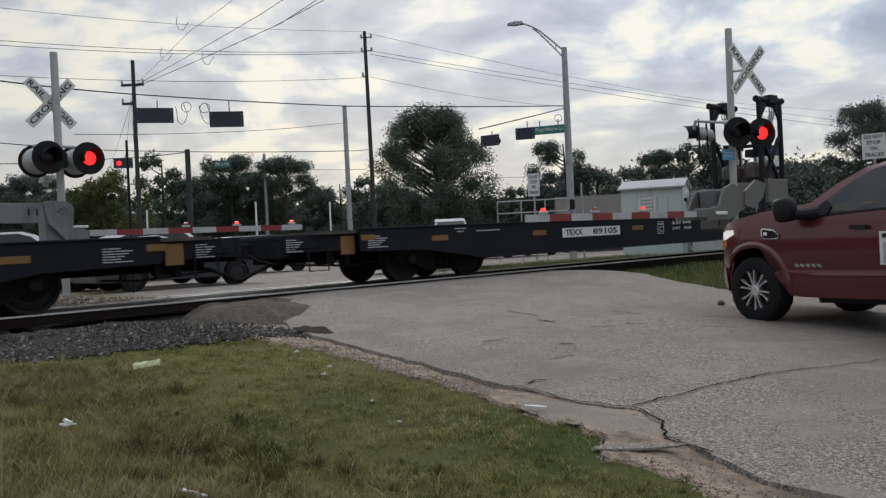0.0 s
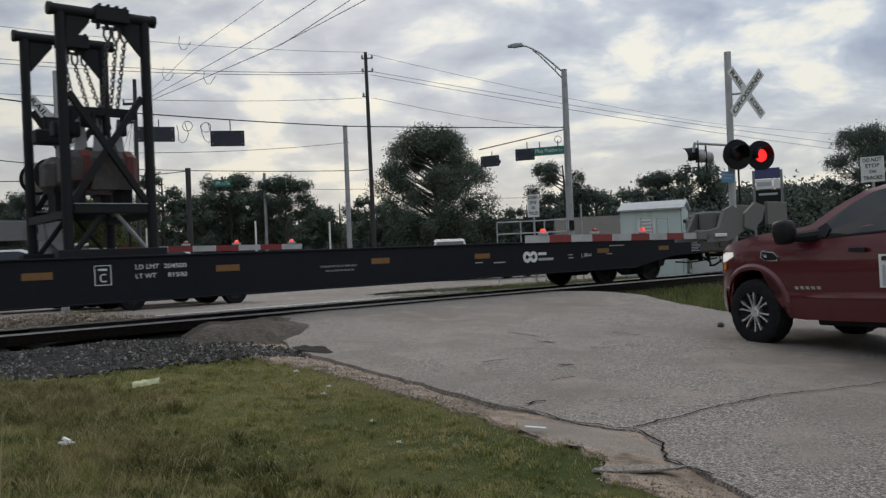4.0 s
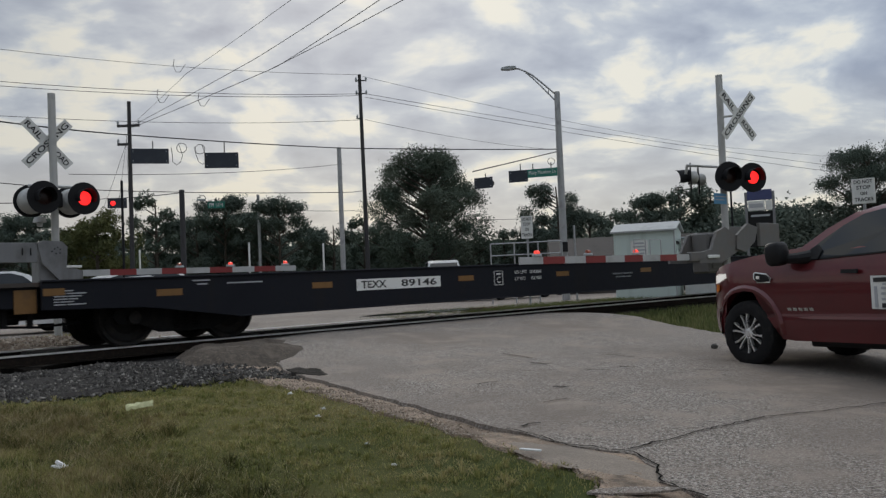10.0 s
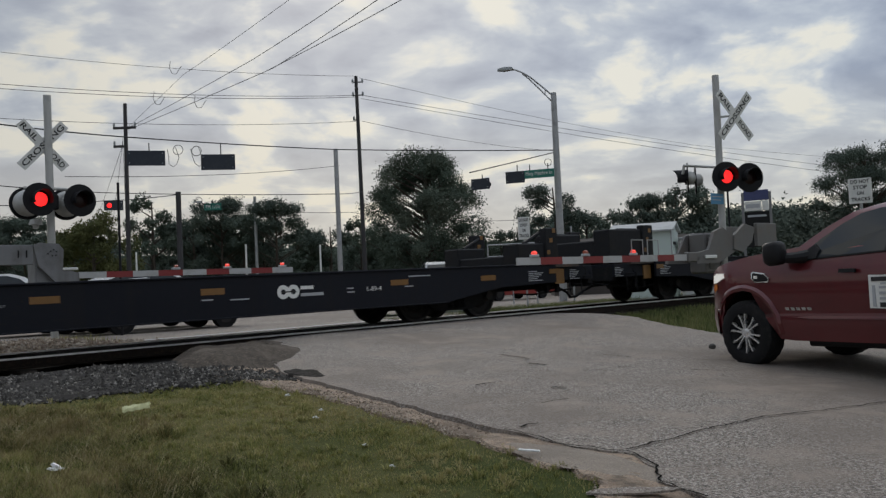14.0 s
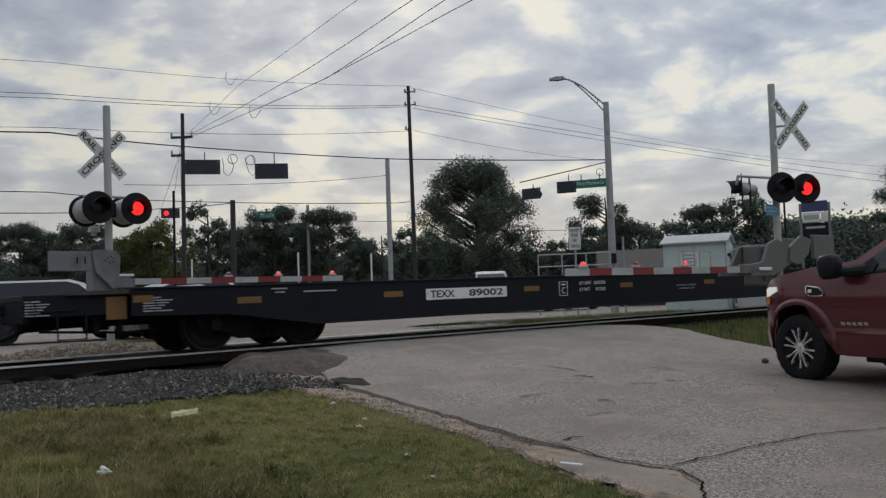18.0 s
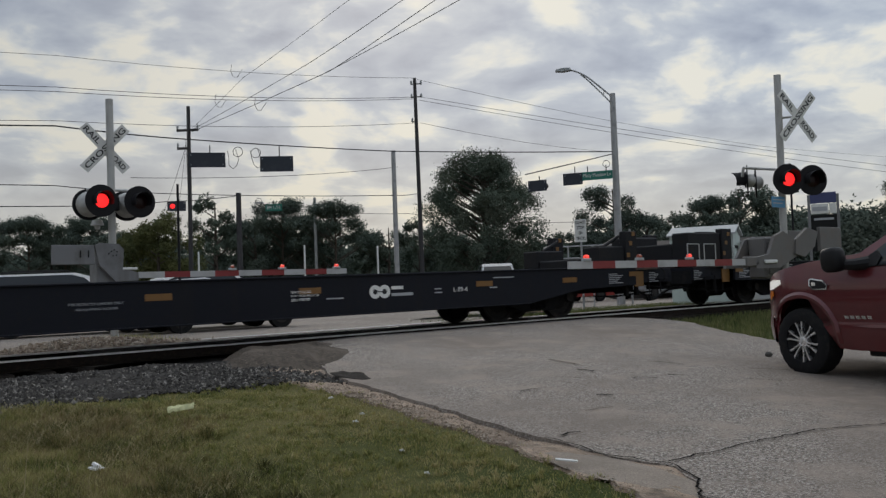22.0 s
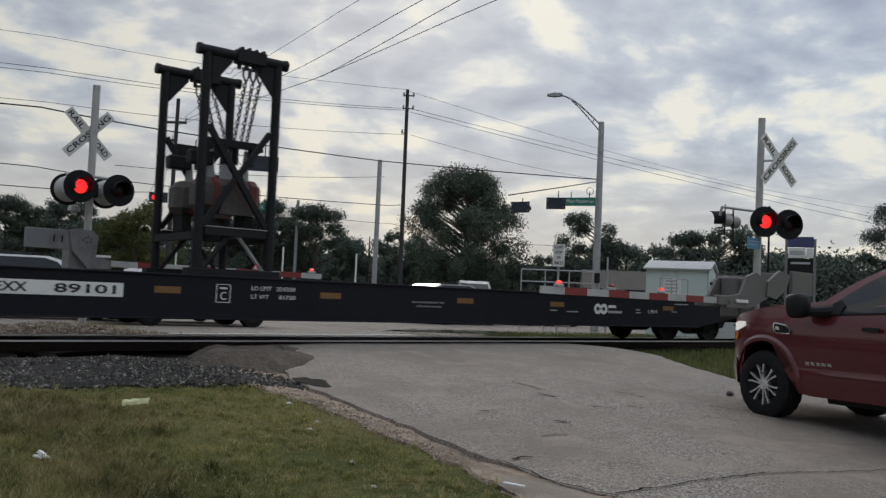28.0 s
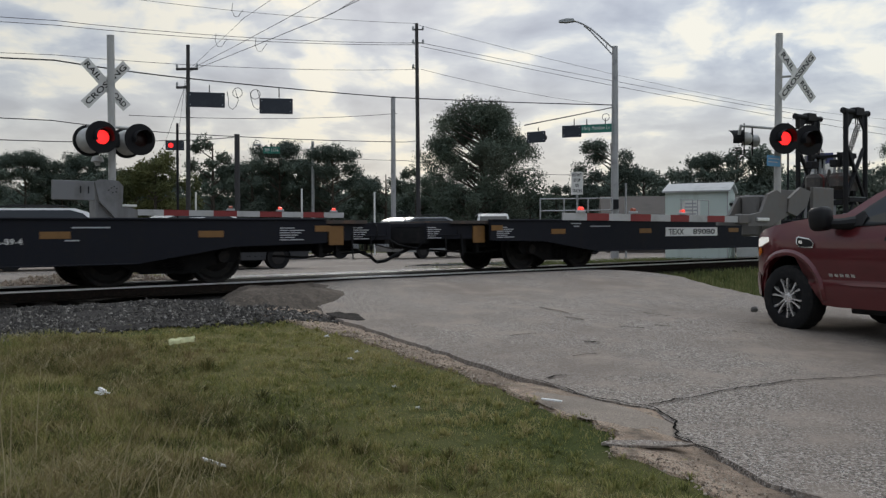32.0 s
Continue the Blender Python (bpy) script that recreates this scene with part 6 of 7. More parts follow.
bd = flank("fender_badge", [(-0.085, 1.175), (-0.12, 1.19), (-0.30, 1.165), (-0.375, 1.10), (-0.355, 1.045), (-0.15, 1.05), (-0.09, 1.10)], 0.008, "chrome", "chrome framed fender badge", 0.012)
flank("badge_panel", [(-0.11, 1.165), (-0.13, 1.172), (-0.29, 1.148), (-0.35, 1.098), (-0.335, 1.062), (-0.16, 1.066), (-0.11, 1.108)], 0.022, "plastic_black", thick=0.003, parent=bd)
flank("badge_bars", [(-0.14, 1.10), (-0.14, 1.14), (-0.20, 1.135), (-0.20, 1.095)], 0.027, "chrome", thick=0.003, parent=bd)
for i in range(5):
    x = -0.585 - 0.080 * i
    flank("name_bar", [(x, 0.705), (x, 0.742), (x - 0.058, 0.738), (x - 0.058, 0.701)], 0.003, "chrome", "plain chrome lettering bar", 0.006)
sg = flank("door_sign", [(-1.75, 0.725), (-2.355, 0.705), (-2.365, 1.075), (-1.755, 1.085)], 0.018, "sign_white", "white magnetic business sign", 0.003)
for x0, x1, z0, z1, mt in ((-1.79, -2.33, 1.015, 1.062, "dark_mark"), (-1.90, -2.25, 0.980, 1.0, "grey_mark"), (-1.88, -2.05, 0.935, 0.962, "grey_mark"), (-2.14, -2.30, 0.935, 0.962, "grey_mark"),
                           (-1.88, -2.10, 0.875, 0.902, "grey_mark"), (-2.20, -2.30, 0.875, 0.902, "grey_mark"), (-1.88, -2.06, 0.815, 0.842, "grey_mark"), (-2.14, -2.30, 0.815, 0.842, "grey_mark"),
                           (-1.88, -2.33, 0.735, 0.785, "dark_mark"), (-1.795, -1.83, 0.74, 0.97, "grey_mark")):
    flank("sign_bar", [(x0, z0), (x1, z0), (x1, z1), (x0, z1)], 0.0235, mt, thick=0.001, parent=sg)
mir = B()
ring_n, row_n = 16, 9


def swell(v, k):
    return math.copysign(abs(v) ** k, v)


mir.add([Vector((0.125 * swell(math.cos(a), 0.55) * max(0.02, math.cos(c)) ** 0.5, 0.10 + 0.11 * swell(math.sin(a), 0.55) * max(0.02, math.cos(c)) ** 0.5, 0.145 * swell(math.sin(c), 0.6)))
         for c in (math.pi * (j / (row_n - 1) - 0.5) for j in range(row_n)) for a in (2 * math.pi * i / ring_n for i in range(ring_n))],
        [(j * ring_n + i, j * ring_n + (i + 1) % ring_n, (j + 1) * ring_n + (i + 1) % ring_n, (j + 1) * ring_n + i) for j in range(row_n - 1) for i in range(ring_n)] + [tuple(range(ring_n)), tuple((row_n - 1) * ring_n + i for i in range(ring_n))])
mirror = part("mirror", mir, "plastic_black", truck, m=pose(-0.62, 0.07, 1.39, 0, 6, 4), smooth=True)
part("mirror_cap", B().box(0.090, 0.132, 0.08, 0.175, -0.095, 0.075, c=0.02), "chrome", mirror, "chrome mirror cap")
part("mirror_arm", B().tube([(-0.92, -0.10, 1.34), (-0.80, 0.03, 1.325), (-0.66, 0.13, 1.33)], [0.085, 0.07, 0.055], 10), "plastic_black", truck)
part("hood_scoop", B().box(-0.55, 0.10, -1.15, -0.80, 1.41, 1.455, c=0.02), "truck_red", truck)
part("wiper_cowl", B().box(-0.78, -0.55, -1.7, -0.25, 1.435, 1.465, c=0.01), "plastic_black", truck)
part("underbody", B().box(-4.9, 0.6, -1.75, -0.25, 0.36, 0.60), "plastic_black", truck)
part("running_board", B().box(-3.1, -0.75, -0.36, -0.16, 0.27, 0.35, c=0.02), "plastic_black", truck)
# wheels
tyre_me = B().lathe([(-0.14, 0.25), (-0.145, 0.30), (-0.142, 0.37), (-0.12, 0.408), (-0.05, 0.417), (0.05, 0.417), (0.12, 0.408), (0.142, 0.37), (0.145, 0.30), (0.14, 0.25)], pose(0, 0, 0, 0, 0, 90), 88, caps=False, tread=0.010)
tyre_me = tyre_me.mesh("tyre", True)
rim_me = B().lathe([(0.06, 0.02), (0.06, 0.20), (0.085, 0.235), (0.125, 0.252), (0.128, 0.262), (0.10, 0.262), (0.0, 0.245), (-0.02, 0.20), (-0.02, 0.02)], pose(0, 0, 0, 0, 0, 90), 36, caps=False).mesh("rim", True)
spoke_b = B()
for e in (-1, 1):
    spoke_b.prism([(e * 0.004, 0.055), (e * 0.024, 0.055), (e * 0.030, 0.120), (e * 0.043, 0.180), (e * 0.068, 0.248), (e * 0.042, 0.256), (e * 0.024, 0.185), (e * 0.014, 0.120)], 0.088, 0.128, "y")
spoke_me = spoke_b.mesh("spoke")
hub_me = B().lathe([(0.06, 0.02), (0.06, 0.075), (0.115, 0.07), (0.125, 0.045), (0.125, 0.02)], pose(0, 0, 0, 0, 0, 90), 20).mesh("hub_cap", True)
for x, y, t in ((WX, -0.13, 0), (WX, -1.85, 180), (-3.85, -0.13, 0), (-3.85, -1.85, 180)):
    w = new("wheel")
    w.parent = truck
    w.matrix_basis = pose(x, y, 0.418, 0, 0, t)
    part("tyre", tyre_me, "tyre", w)
    part("rim", rim_me, "plastic_black", w)
    for k in range(6):
        part("spoke", spoke_me, "alloy", w, m=Matrix.Rotation(2 * math.pi * k / 6 + 0.2, 4, "Y"))
    part("hub_cap", hub_me, "alloy", w)


# ------------------------------------------------ other vehicles
def vehicle(name, m, label, paint, length, height, kind="suv", rack=False, front=1):
    """A car seen side on; x forward, origin at the middle of its wheelbase on the ground."""
    t = thing(name, m, label, "car")
    h, L = height, length / 2
    bl = 0.56 * h
    low = [(L - 0.05, 0.28), (L, 0.45), (L - 0.04, bl - 0.12), (L - 0.25, bl), (-L + 0.08, bl + 0.04), (-L, 0.5), (-L + 0.1, 0.28)] + arc(-L * 0.58, 0.33, 0.37, 190, -10, 10) + arc(L * 0.60, 0.33, 0.37, 190, -10, 10)
    if kind == "pickup":
        top = [(L * 0.42, bl), (L * 0.22, h * 0.93), (L * 0.10, h), (-L * 0.22, h), (-L * 0.30, bl)]
    elif kind == "sedan":
        top = [(L * 0.48, bl), (L * 0.16, h * 0.94), (0.0, h), (-L * 0.35, h * 0.97), (-L * 0.72, bl + 0.04)]
    else:
        top = [(L * 0.50, bl), (L * 0.22, h * 0.94), (L * 0.08, h), (-L * 0.72, h * 0.98), (-L * 0.90, h * 0.9), (-L * 0.97, bl + 0.04)]
    w = 1.8

    def shell(poly, lean):
        b = B().prism(poly, -w / 2, w / 2, "y")
        b.v = [(x, y * (1 - lean * max(0, z - bl) / max(0.01, h - bl)), z) for x, y, z in b.v]
        return b
    part("body", shell(low, 0.0), paint, t)
    part("cabin", shell(top, 0.22), paint, t)
    cx = sum(a for a, _ in top) / len(top)
    win = [(cx + (a - cx) * 0.89, bl + 0.05 + (c - bl) * 0.86) for a, c in top]
    for s in (-1, 1):
        b = B().prism(win, s * (w / 2 + 0.004) - 0.004, s * (w / 2 + 0.004) + 0.004, "y")
        b.v = [(x, y * (1 - 0.22 * max(0, z - bl) / max(0.01, h - bl)), z) for x, y, z in b.v]
        part("side_window", b, "glass_dark", t)
    part("windscreen", B().add([Vector((top[0][0] + 0.01, -0.75, bl + 0.03)), Vector((top[0][0] + 0.01, 0.75, bl + 0.03)), Vector((top[1][0] + 0.03, 0.64, top[1][1] - 0.02)), Vector((top[1][0] + 0.03, -0.64, top[1][1] - 0.02))], [(0, 1, 2, 3)]), "glass_dark", t)
    tm = B().lathe([(-0.1, 0.18), (-0.11, 0.32), (0.11, 0.32), (0.1, 0.18)], pose(0, 0, 0, 0, 0, 90), 18).mesh("wheel", True)
    for x in (-L * 0.58, L * 0.60):
        for y in (-0.80, 0.80):
            wh = part("wheel", tm, "tyre", t, m=pose(x, y, 0.33))
            part("rim", B().lathe([(-0.115, 0.03), (-0.112, 0.19), (0.112, 0.19), (0.115, 0.03)], pose(0, 0, 0, 0, 0, 90), 14), "wheel_steel", wh)
    for y in (-0.62, 0.62):
        part("tail_lamp", B().box(-L - 0.012, -L + 0.05, y - 0.15, y + 0.15, bl - 0.22, bl - 0.02, c=0.01), "lamp_red", t)
        part("head_lamp", B().box(L - 0.09, L + 0.008, y - 0.18, y + 0.18, bl - 0.26, bl - 0.12, c=0.01), "lamp_clear", t)
    if rack:
        for y in (-0.55, 0.55):
            part("roof_rail", B().tube([(-L * 0.6, y, h - 0.02), (-L * 0.55, y, h + 0.06), (0.0, y, h + 0.06), (L * 0.05, y, h - 0.01)], 0.02, 6), "plastic_black", t)
    return t


def on_road(s, d, turn=0.0):
    p = SD(s, d, 0.705)
    return pose(p.x, p.y, p.z, 0, 0, math.degrees(TH) + turn)


vehicle("suv", on_road(6.2, 25.2), "white sport utility car with roof rails on the highway", "car_white", 4.9, 1.66, "suv", True)
vehicle("sedan", on_road(9.6, 24.3), "white sedan waiting on the highway", "car_white", 4.4, 1.44, "sedan")
vehicle("pickup", on_road(9.3, 22.0), "dark pickup truck waiting on the highway apron", "car_dark", 4.6, 1.15, "sedan")
vehicle("suv", on_road(28.0, 32.6, -126), "silver grey sport utility car waiting on the highway", "car_silver", 4.7, 2.0, "suv", True)
crawler = vehicle("suv", on_road(26.6, 29.0, 12), "silver sport utility car creeping along the highway", "car_silver", 4.6, 1.68, "suv", True)
movers.append((crawler, [(0.0, on_road(52.0, 29.0, 8)), (20.0, on_road(44.0, 29.0, 8)), (23.0, on_road(30.0, 29.0, 8)), (24.5, on_road(26.2, 29.0, 8)), (27.0, on_road(24.4, 29.0, 8)), (32.0, on_road(21.6, 29.0, 8))]))
vehicle("van", on_road(12.8, 30.5), "white van parked beyond the highway lanes", "car_white", 4.8, 1.75, "suv")
vehicle("car", on_road(17.0, 31.5), "silver car parked beyond the highway lanes", "car_silver", 4.2, 1.5, "suv")
vehicle("pickup", on_road(30.0, 30.0), "red pickup truck on the highway", "car_redp", 5.0, 1.62, "pickup")


# ------------------------------------------------ poles, span wires and signs
def pole(name, x, y, z0, z1, r0, r1, mat, label, lean=(0, 0), group="poles"):
    t = thing(name, pose(x, y, z0), label, "pole", group)
    part("shaft", B().tube([(0, 0, 0), (lean[0], lean[1], z1 - z0)], [r0, r1], 12), mat, t, smooth=True)
    return t


lp = pole("street_lamp", 5.10, 35.59, 0.6, 9.2, 0.17, 0.115, "galvanised", "tall grey steel street lamp with a curved arm", (0.02, 0))
part("lamp_arm", B().tube([(0.02, 0, 8.45), (-0.5, 0.06, 8.95), (-0.9, 0.10, 9.32), (-1.2, 0.14, 9.52), (-1.45, 0.17, 9.64), (-1.68, 0.20, 9.70)], 0.035, 8), "galvanised", lp)
part("arm_strut", B().tube([(0.02, 0, 8.15), (-0.45, 0.06, 8.70), (-0.95, 0.11, 9.25), (-1.2, 0.14, 9.47)], 0.028, 8), "galvanised", lp)
part("arm_tie", B().tube([(-0.30, 0.03, 8.75), (-0.33, 0.03, 8.52)], 0.02, 6), "galvanised", lp)
part("lamp_head", B().prism([(-0.10, -0.05), (-0.05, 0.05), (0.25, 0.08), (0.52, 0.04), (0.55, -0.02), (0.25, -0.07)], -0.13, 0.13, "y"), "box_grey", lp, m=pose(-1.66, 0.20, 9.71, 0, 3, 173))
part("ped_signal", B().box(-0.10, 0.12, -0.32, -0.14, 2.05, 2.45, c=0.02), "signal_black", lp)
part("conduit", B().tube([(0.42, -0.2, 0), (0.42, -0.2, 3.1)], 0.04, 8), "galvanised", lp)

up = pole("utility_pole", -3.97, 49.8, 0.6, 13.7, 0.135, 0.095, "pole_wood", "tall dark wooden utility pole with insulators", (-0.08, 0), "utility poles")
for z in (12.0, 10.6, 12.75):
    part("insulator_arm", B().tube([(-0.28, 0, z - 0.05), (-0.25, 0, z), (0.25, 0, z), (0.28, 0, z - 0.02)] if z != 10.6 else [(-0.35, 0, z), (-0.05, 0, z - 0.05)], 0.035, 6), "pole_wood", up)
    for x in (-0.28, 0.28):
        if z != 10.6 or x < 0:
            part("insulator", B().lathe([(-0.12, 0.03), (-0.05, 0.06), (0.05, 0.06), (0.14, 0.025)], pose(0, 0, 0, 0, 90, 0), 10), "box_grey", up, m=pose(x, 0, z + 0.08))
up2 = pole("utility_pole", -13.12, 37.73, 0.6, 10.0, 0.105, 0.08, "pole_wood", "dark wooden utility pole with a crossarm", (0.05, 0), "utility poles")
for z, x0, x1 in ((8.35, -0.48, 0.48), (7.55, -0.48, 0.05)):
    part("crossarm", B().box(x0, x1, -0.05, 0.05, z - 0.05, z + 0.05), "pole_wood", up2)
    for x in (x0 + 0.03, x1 - 0.03):
        part("insulator", B().lathe([(-0.10, 0.03), (-0.04, 0.05), (0.04, 0.05), (0.12, 0.02)], pose(0, 0, 0, 0, 90, 0), 8), "box_grey", up2, m=pose(x, 0, z + 0.14))
pole("signal_pole", -4.3, 39.73, 0.6, 7.95, 0.12, 0.10, "galvanised", "plain grey steel signal pole", (0.0, 0))
pole("wood_stub", -10.0, 34.56, 0.6, 5.7, 0.115, 0.105, "pole_wood", "short dark wooden pole")
pole("lamp_post", -11.87, 58.8, 0.6, 8.06, 0.12, 0.10, "galvanised", "slim grey steel post")
pole("sign_post", -7.5, 20.9, 0.6, 4.35, 0.03, 0.03, "signal_black", "thin dark steel post behind the signal")
pole("sign_post", 9.3, 27.6, 0.6, 5.05, 0.035, 0.03, "signal_black", "thin dark steel post behind the signal")
for x, y, z in ((-8.9, 41.5, 3.9), (-5.6, 43.0, 3.8), (-17.9, 25.4, 2.7), (-14.9, 44.0, 3.9)):
    pole("marker_post", x, y, 0.6, z, 0.045, 0.045, "sign_white", "slim white marker post", group="marker posts")


def wire(pts, r, label="thin black overhead cable strung between poles", sag=0.25, name="overhead_cable"):
    """A cable through points, with a little sag in each span."""
    out = []
    for p, q in zip(pts, pts[1:]):
        p, q = Vector(p), Vector(q)
        for i in range(10):
            a = i / 10
            v = p.lerp(q, a)
            v.z -= sag * 4 * a * (1 - a)
            out.append(v)
    out.append(Vector(pts[-1]))
    return tagged(part(name, B().tube(out, r * 0.75, 5), "cable"), label, "cable", "overhead cables")


wire([(-24.0, 14.0, 5.6), (-11.7, 23.2, 6.4), (-9.8, 28.3, 6.8), (-3.9, 35.8, 7.3), (5.0, 35.6, 6.85)], 0.028, "thick black span wire carrying traffic signals", 0.03)
wire([(5.0, 35.6, 6.75), (3.4, 32.8, 6.1), (1.2, 27.9, 5.1)], 0.026, "thick black span wire carrying traffic signals", 0.0)
wire([(-40.0, 20.0, 11.6), (-18.8, 37.5, 12.5), (-4.0, 49.8, 13.7)], 0.014)
wire([(-40.0, 20.0, 10.0), (-18.9, 37.5, 11.1), (-4.1, 49.8, 12.6)], 0.018)
wire([(-40.0, 20.0, 9.8), (-18.9, 37.5, 10.9), (-4.1, 49.8, 12.5)], 0.018)
wire([(-40.0, 20.0, 8.4), (-18.9, 37.5, 9.6), (-4.1, 49.8, 11.1)], 0.016)
wire([(-30.0, 14.0, 5.0), (-14.5, 28.5, 5.5), (-12.5, 35.9, 5.9), (-4.2, 39.7, 5.9), (-3.9, 49.8, 7.1)], 0.022, sag=0.05)
wire([(-30.0, 14.0, 4.2), (-14.5, 28.5, 4.8), (-14.0, 37.4, 5.8), (-10.0, 34.6, 5.6)], 0.022, sag=0.04)
wire([(-17.3, 41.5, 7.5), (-6.2, 59.6, 10.0)], 0.02)
wire([(4.9, 13.0, 8.4), (-0.61, 20.78, 8.4), (-5.04, 27.0, 8.4), (-13.08, 37.8, 8.84)], 0.013, sag=0.02)
wire([(3.4, 13.0, 8.4), (-1.17, 20.71, 8.4), (-4.69, 26.57, 8.4), (-13.08, 37.8, 8.84)], 0.013, sag=0.02)
wire([(2.9, 13.0, 8.4), (-1.96, 20.61, 8.4), (-5.18, 25.62, 8.4), (-13.1, 37.8, 8.9)], 0.012, sag=0.02)
wire([(1.7, 13.0, 8.4), (-3.24, 20.45, 8.4), (-7.55, 26.95, 8.4), (-13.1, 37.8, 8.9)], 0.008, sag=0.02)
wire([(-3.9, 49.8, 13.6), (20.3, 66.9, 11.4), (60, 95, 12)], 0.014)
wire([(-3.8, 49.8, 12.6), (33.8, 66.9, 8.8), (60, 80, 9)], 0.018)
wire([(-3.8, 49.8, 12.4), (33.8, 66.9, 8.3), (60, 80, 8.6)], 0.018)
wire([(-3.8, 49.8, 11.1), (9.8, 69.3, 11.8)], 0.016)
wire([(-15.6, 57.9, 7.75), (-5.6, 59.7, 6.8), (6.1, 64.7, 6.1)], 0.02)
for x in (-4.9, -6.0, -7.5):
    wire([(-13.2, 37.7, 9.0 + 0.1 * x), (x - 16, 60, 6.0)], 0.012)
for c, r, d in (((-8.62, 29.9, 6.75), 0.17, 30), ((-8.1, 30.3, 6.75), 0.17, 30), ((4.7, 35.2, 6.45), 0.14, 33), ((-9.9, 37.2, 5.75), 0.14, 30)):
    loop = [(c[0] + r * math.cos(k * 0.5236), c[1], c[2] - r + r * math.sin(k * 0.5236)) for k in range(13)]
    tagged(part("cable_coil", B().tube(loop, 0.012, 5), "cable"), "coiled black cable hanging on the span wire", "cable", "cable coils")
for x0, x1, xb, zt, zb in ((-8.98, -8.62, -8.80, 6.62, 6.0), (-8.18, -7.84, -7.92, 6.60, 5.98)):
    loop = [(x0, 29.9, zt), (x0 + 0.04, 29.9, zt - 0.25), (xb - 0.14, 29.9, zb + 0.12), (xb, 29.9, zb), (xb + 0.13, 29.9, zb + 0.10), (x1 + 0.03, 29.9, zt - 0.30), (x1 - 0.08, 29.9, zt + 0.05)]
    tagged(part("cable_loop", B().tube(loop, 0.011, 5), "cable"), "slack black cable loop under the span wire", "cable", "cable coils")
# slack loops under the long service cables
for cx, cy, cz, k in ((-9.85, 34.00, 10.60, 0.55), (-10.52, 34.00, 9.43, 0.55), (-8.93, 34.00, 9.23, 0.55)):
    loop = [(cx - 0.22 * k, cy, cz + 0.30 * k), (cx - 0.30 * k, cy, cz - 0.20 * k), (cx - 0.12 * k, cy, cz - 0.62 * k), (cx + 0.16 * k, cy, cz - 0.66 * k), (cx + 0.34 * k, cy, cz - 0.40 * k), (cx + 0.55 * k, cy, cz - 0.12 * k)]
    tagged(part("cable_loop", B().tube(loop, 0.010, 5), "cable"), "slack black cable loop below a service cable", "cable", "cable coils")


def head(p, q, drop, label, lit=False, wd=0.16):
    """A horizontal traffic signal with its back plate, hung by a rod. p, q: upper left and lower right corners."""
    p, q = Vector(p), Vector(q)
    w, h = math.hypot(q.x - p.x, q.y - p.y), p.z - q.z
    yaw = math.degrees(math.atan2(q.y - p.y, q.x - p.x))
    c = (p + q) / 2
    t = thing("traffic_signal", pose(c.x, c.y, c.z, 0, 0 if not lit else 0, yaw), label, "traffic signal", "traffic signals")
    part("back_plate", B().box(-w / 2, w / 2, -0.012, 0.012, -h / 2, h / 2, c=0.01), "head_plate", t)
    part("signal_body", B().box(-w / 2 + 0.1, w / 2 - 0.1, 0.012, 0.20, -h / 2 + 0.09, h / 2 - 0.09, c=0.02), "signal_black", t)
    for i in (-1, 0, 1):
        part("signal_visor", B().lathe([(0.20, 0.12), (0.42, 0.12), (0.42, 0.11), (0.2, 0.11), (0.2, 0.12)], pose(0, 0, 0, 0, 0, 90), 12, caps=False), "signal_black", t, m=pose(i * (w - 0.3) / 3, 0, 0))
    part("hanger_rod", B().tube([(0.1, 0, h / 2), (0.1, 0, h / 2 + drop)], 0.02, 6), "cable", t)
    for x in (-w / 2 + 0.08, w / 2 - 0.08):
        for z in (-h / 2 + 0.09, h / 2 - 0.09):
            part("rivet", B().tube([(x, -0.013, z), (x, -0.022, z)], 0.018, 6), "box_grey", t)
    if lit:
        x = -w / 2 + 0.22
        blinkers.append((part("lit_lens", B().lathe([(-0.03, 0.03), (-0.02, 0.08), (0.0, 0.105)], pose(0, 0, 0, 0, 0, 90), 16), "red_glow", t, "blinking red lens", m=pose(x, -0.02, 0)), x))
    return t


head((-10.15, 29.28, 6.53), (-8.98, 29.63, 6.02), 0.25, "black horizontal traffic signal hanging on the span wire")
head((-7.87, 29.97, 6.40), (-6.76, 30.22, 5.86), 0.38, "black horizontal traffic signal hanging on the span wire")
head((1.60, 35.9, 5.83), (2.33, 35.5, 5.38), 0.15, "black horizontal traffic signal hanging on the span wire")
head((3.02, 35.83, 6.06), (3.78, 35.6, 5.58), 0.26, "black horizontal traffic signal hanging on the span wire")
head((-14.0, 37.45, 5.81), (-13.26, 37.7, 5.39), 0.12, "black traffic signal showing a red lens", True)


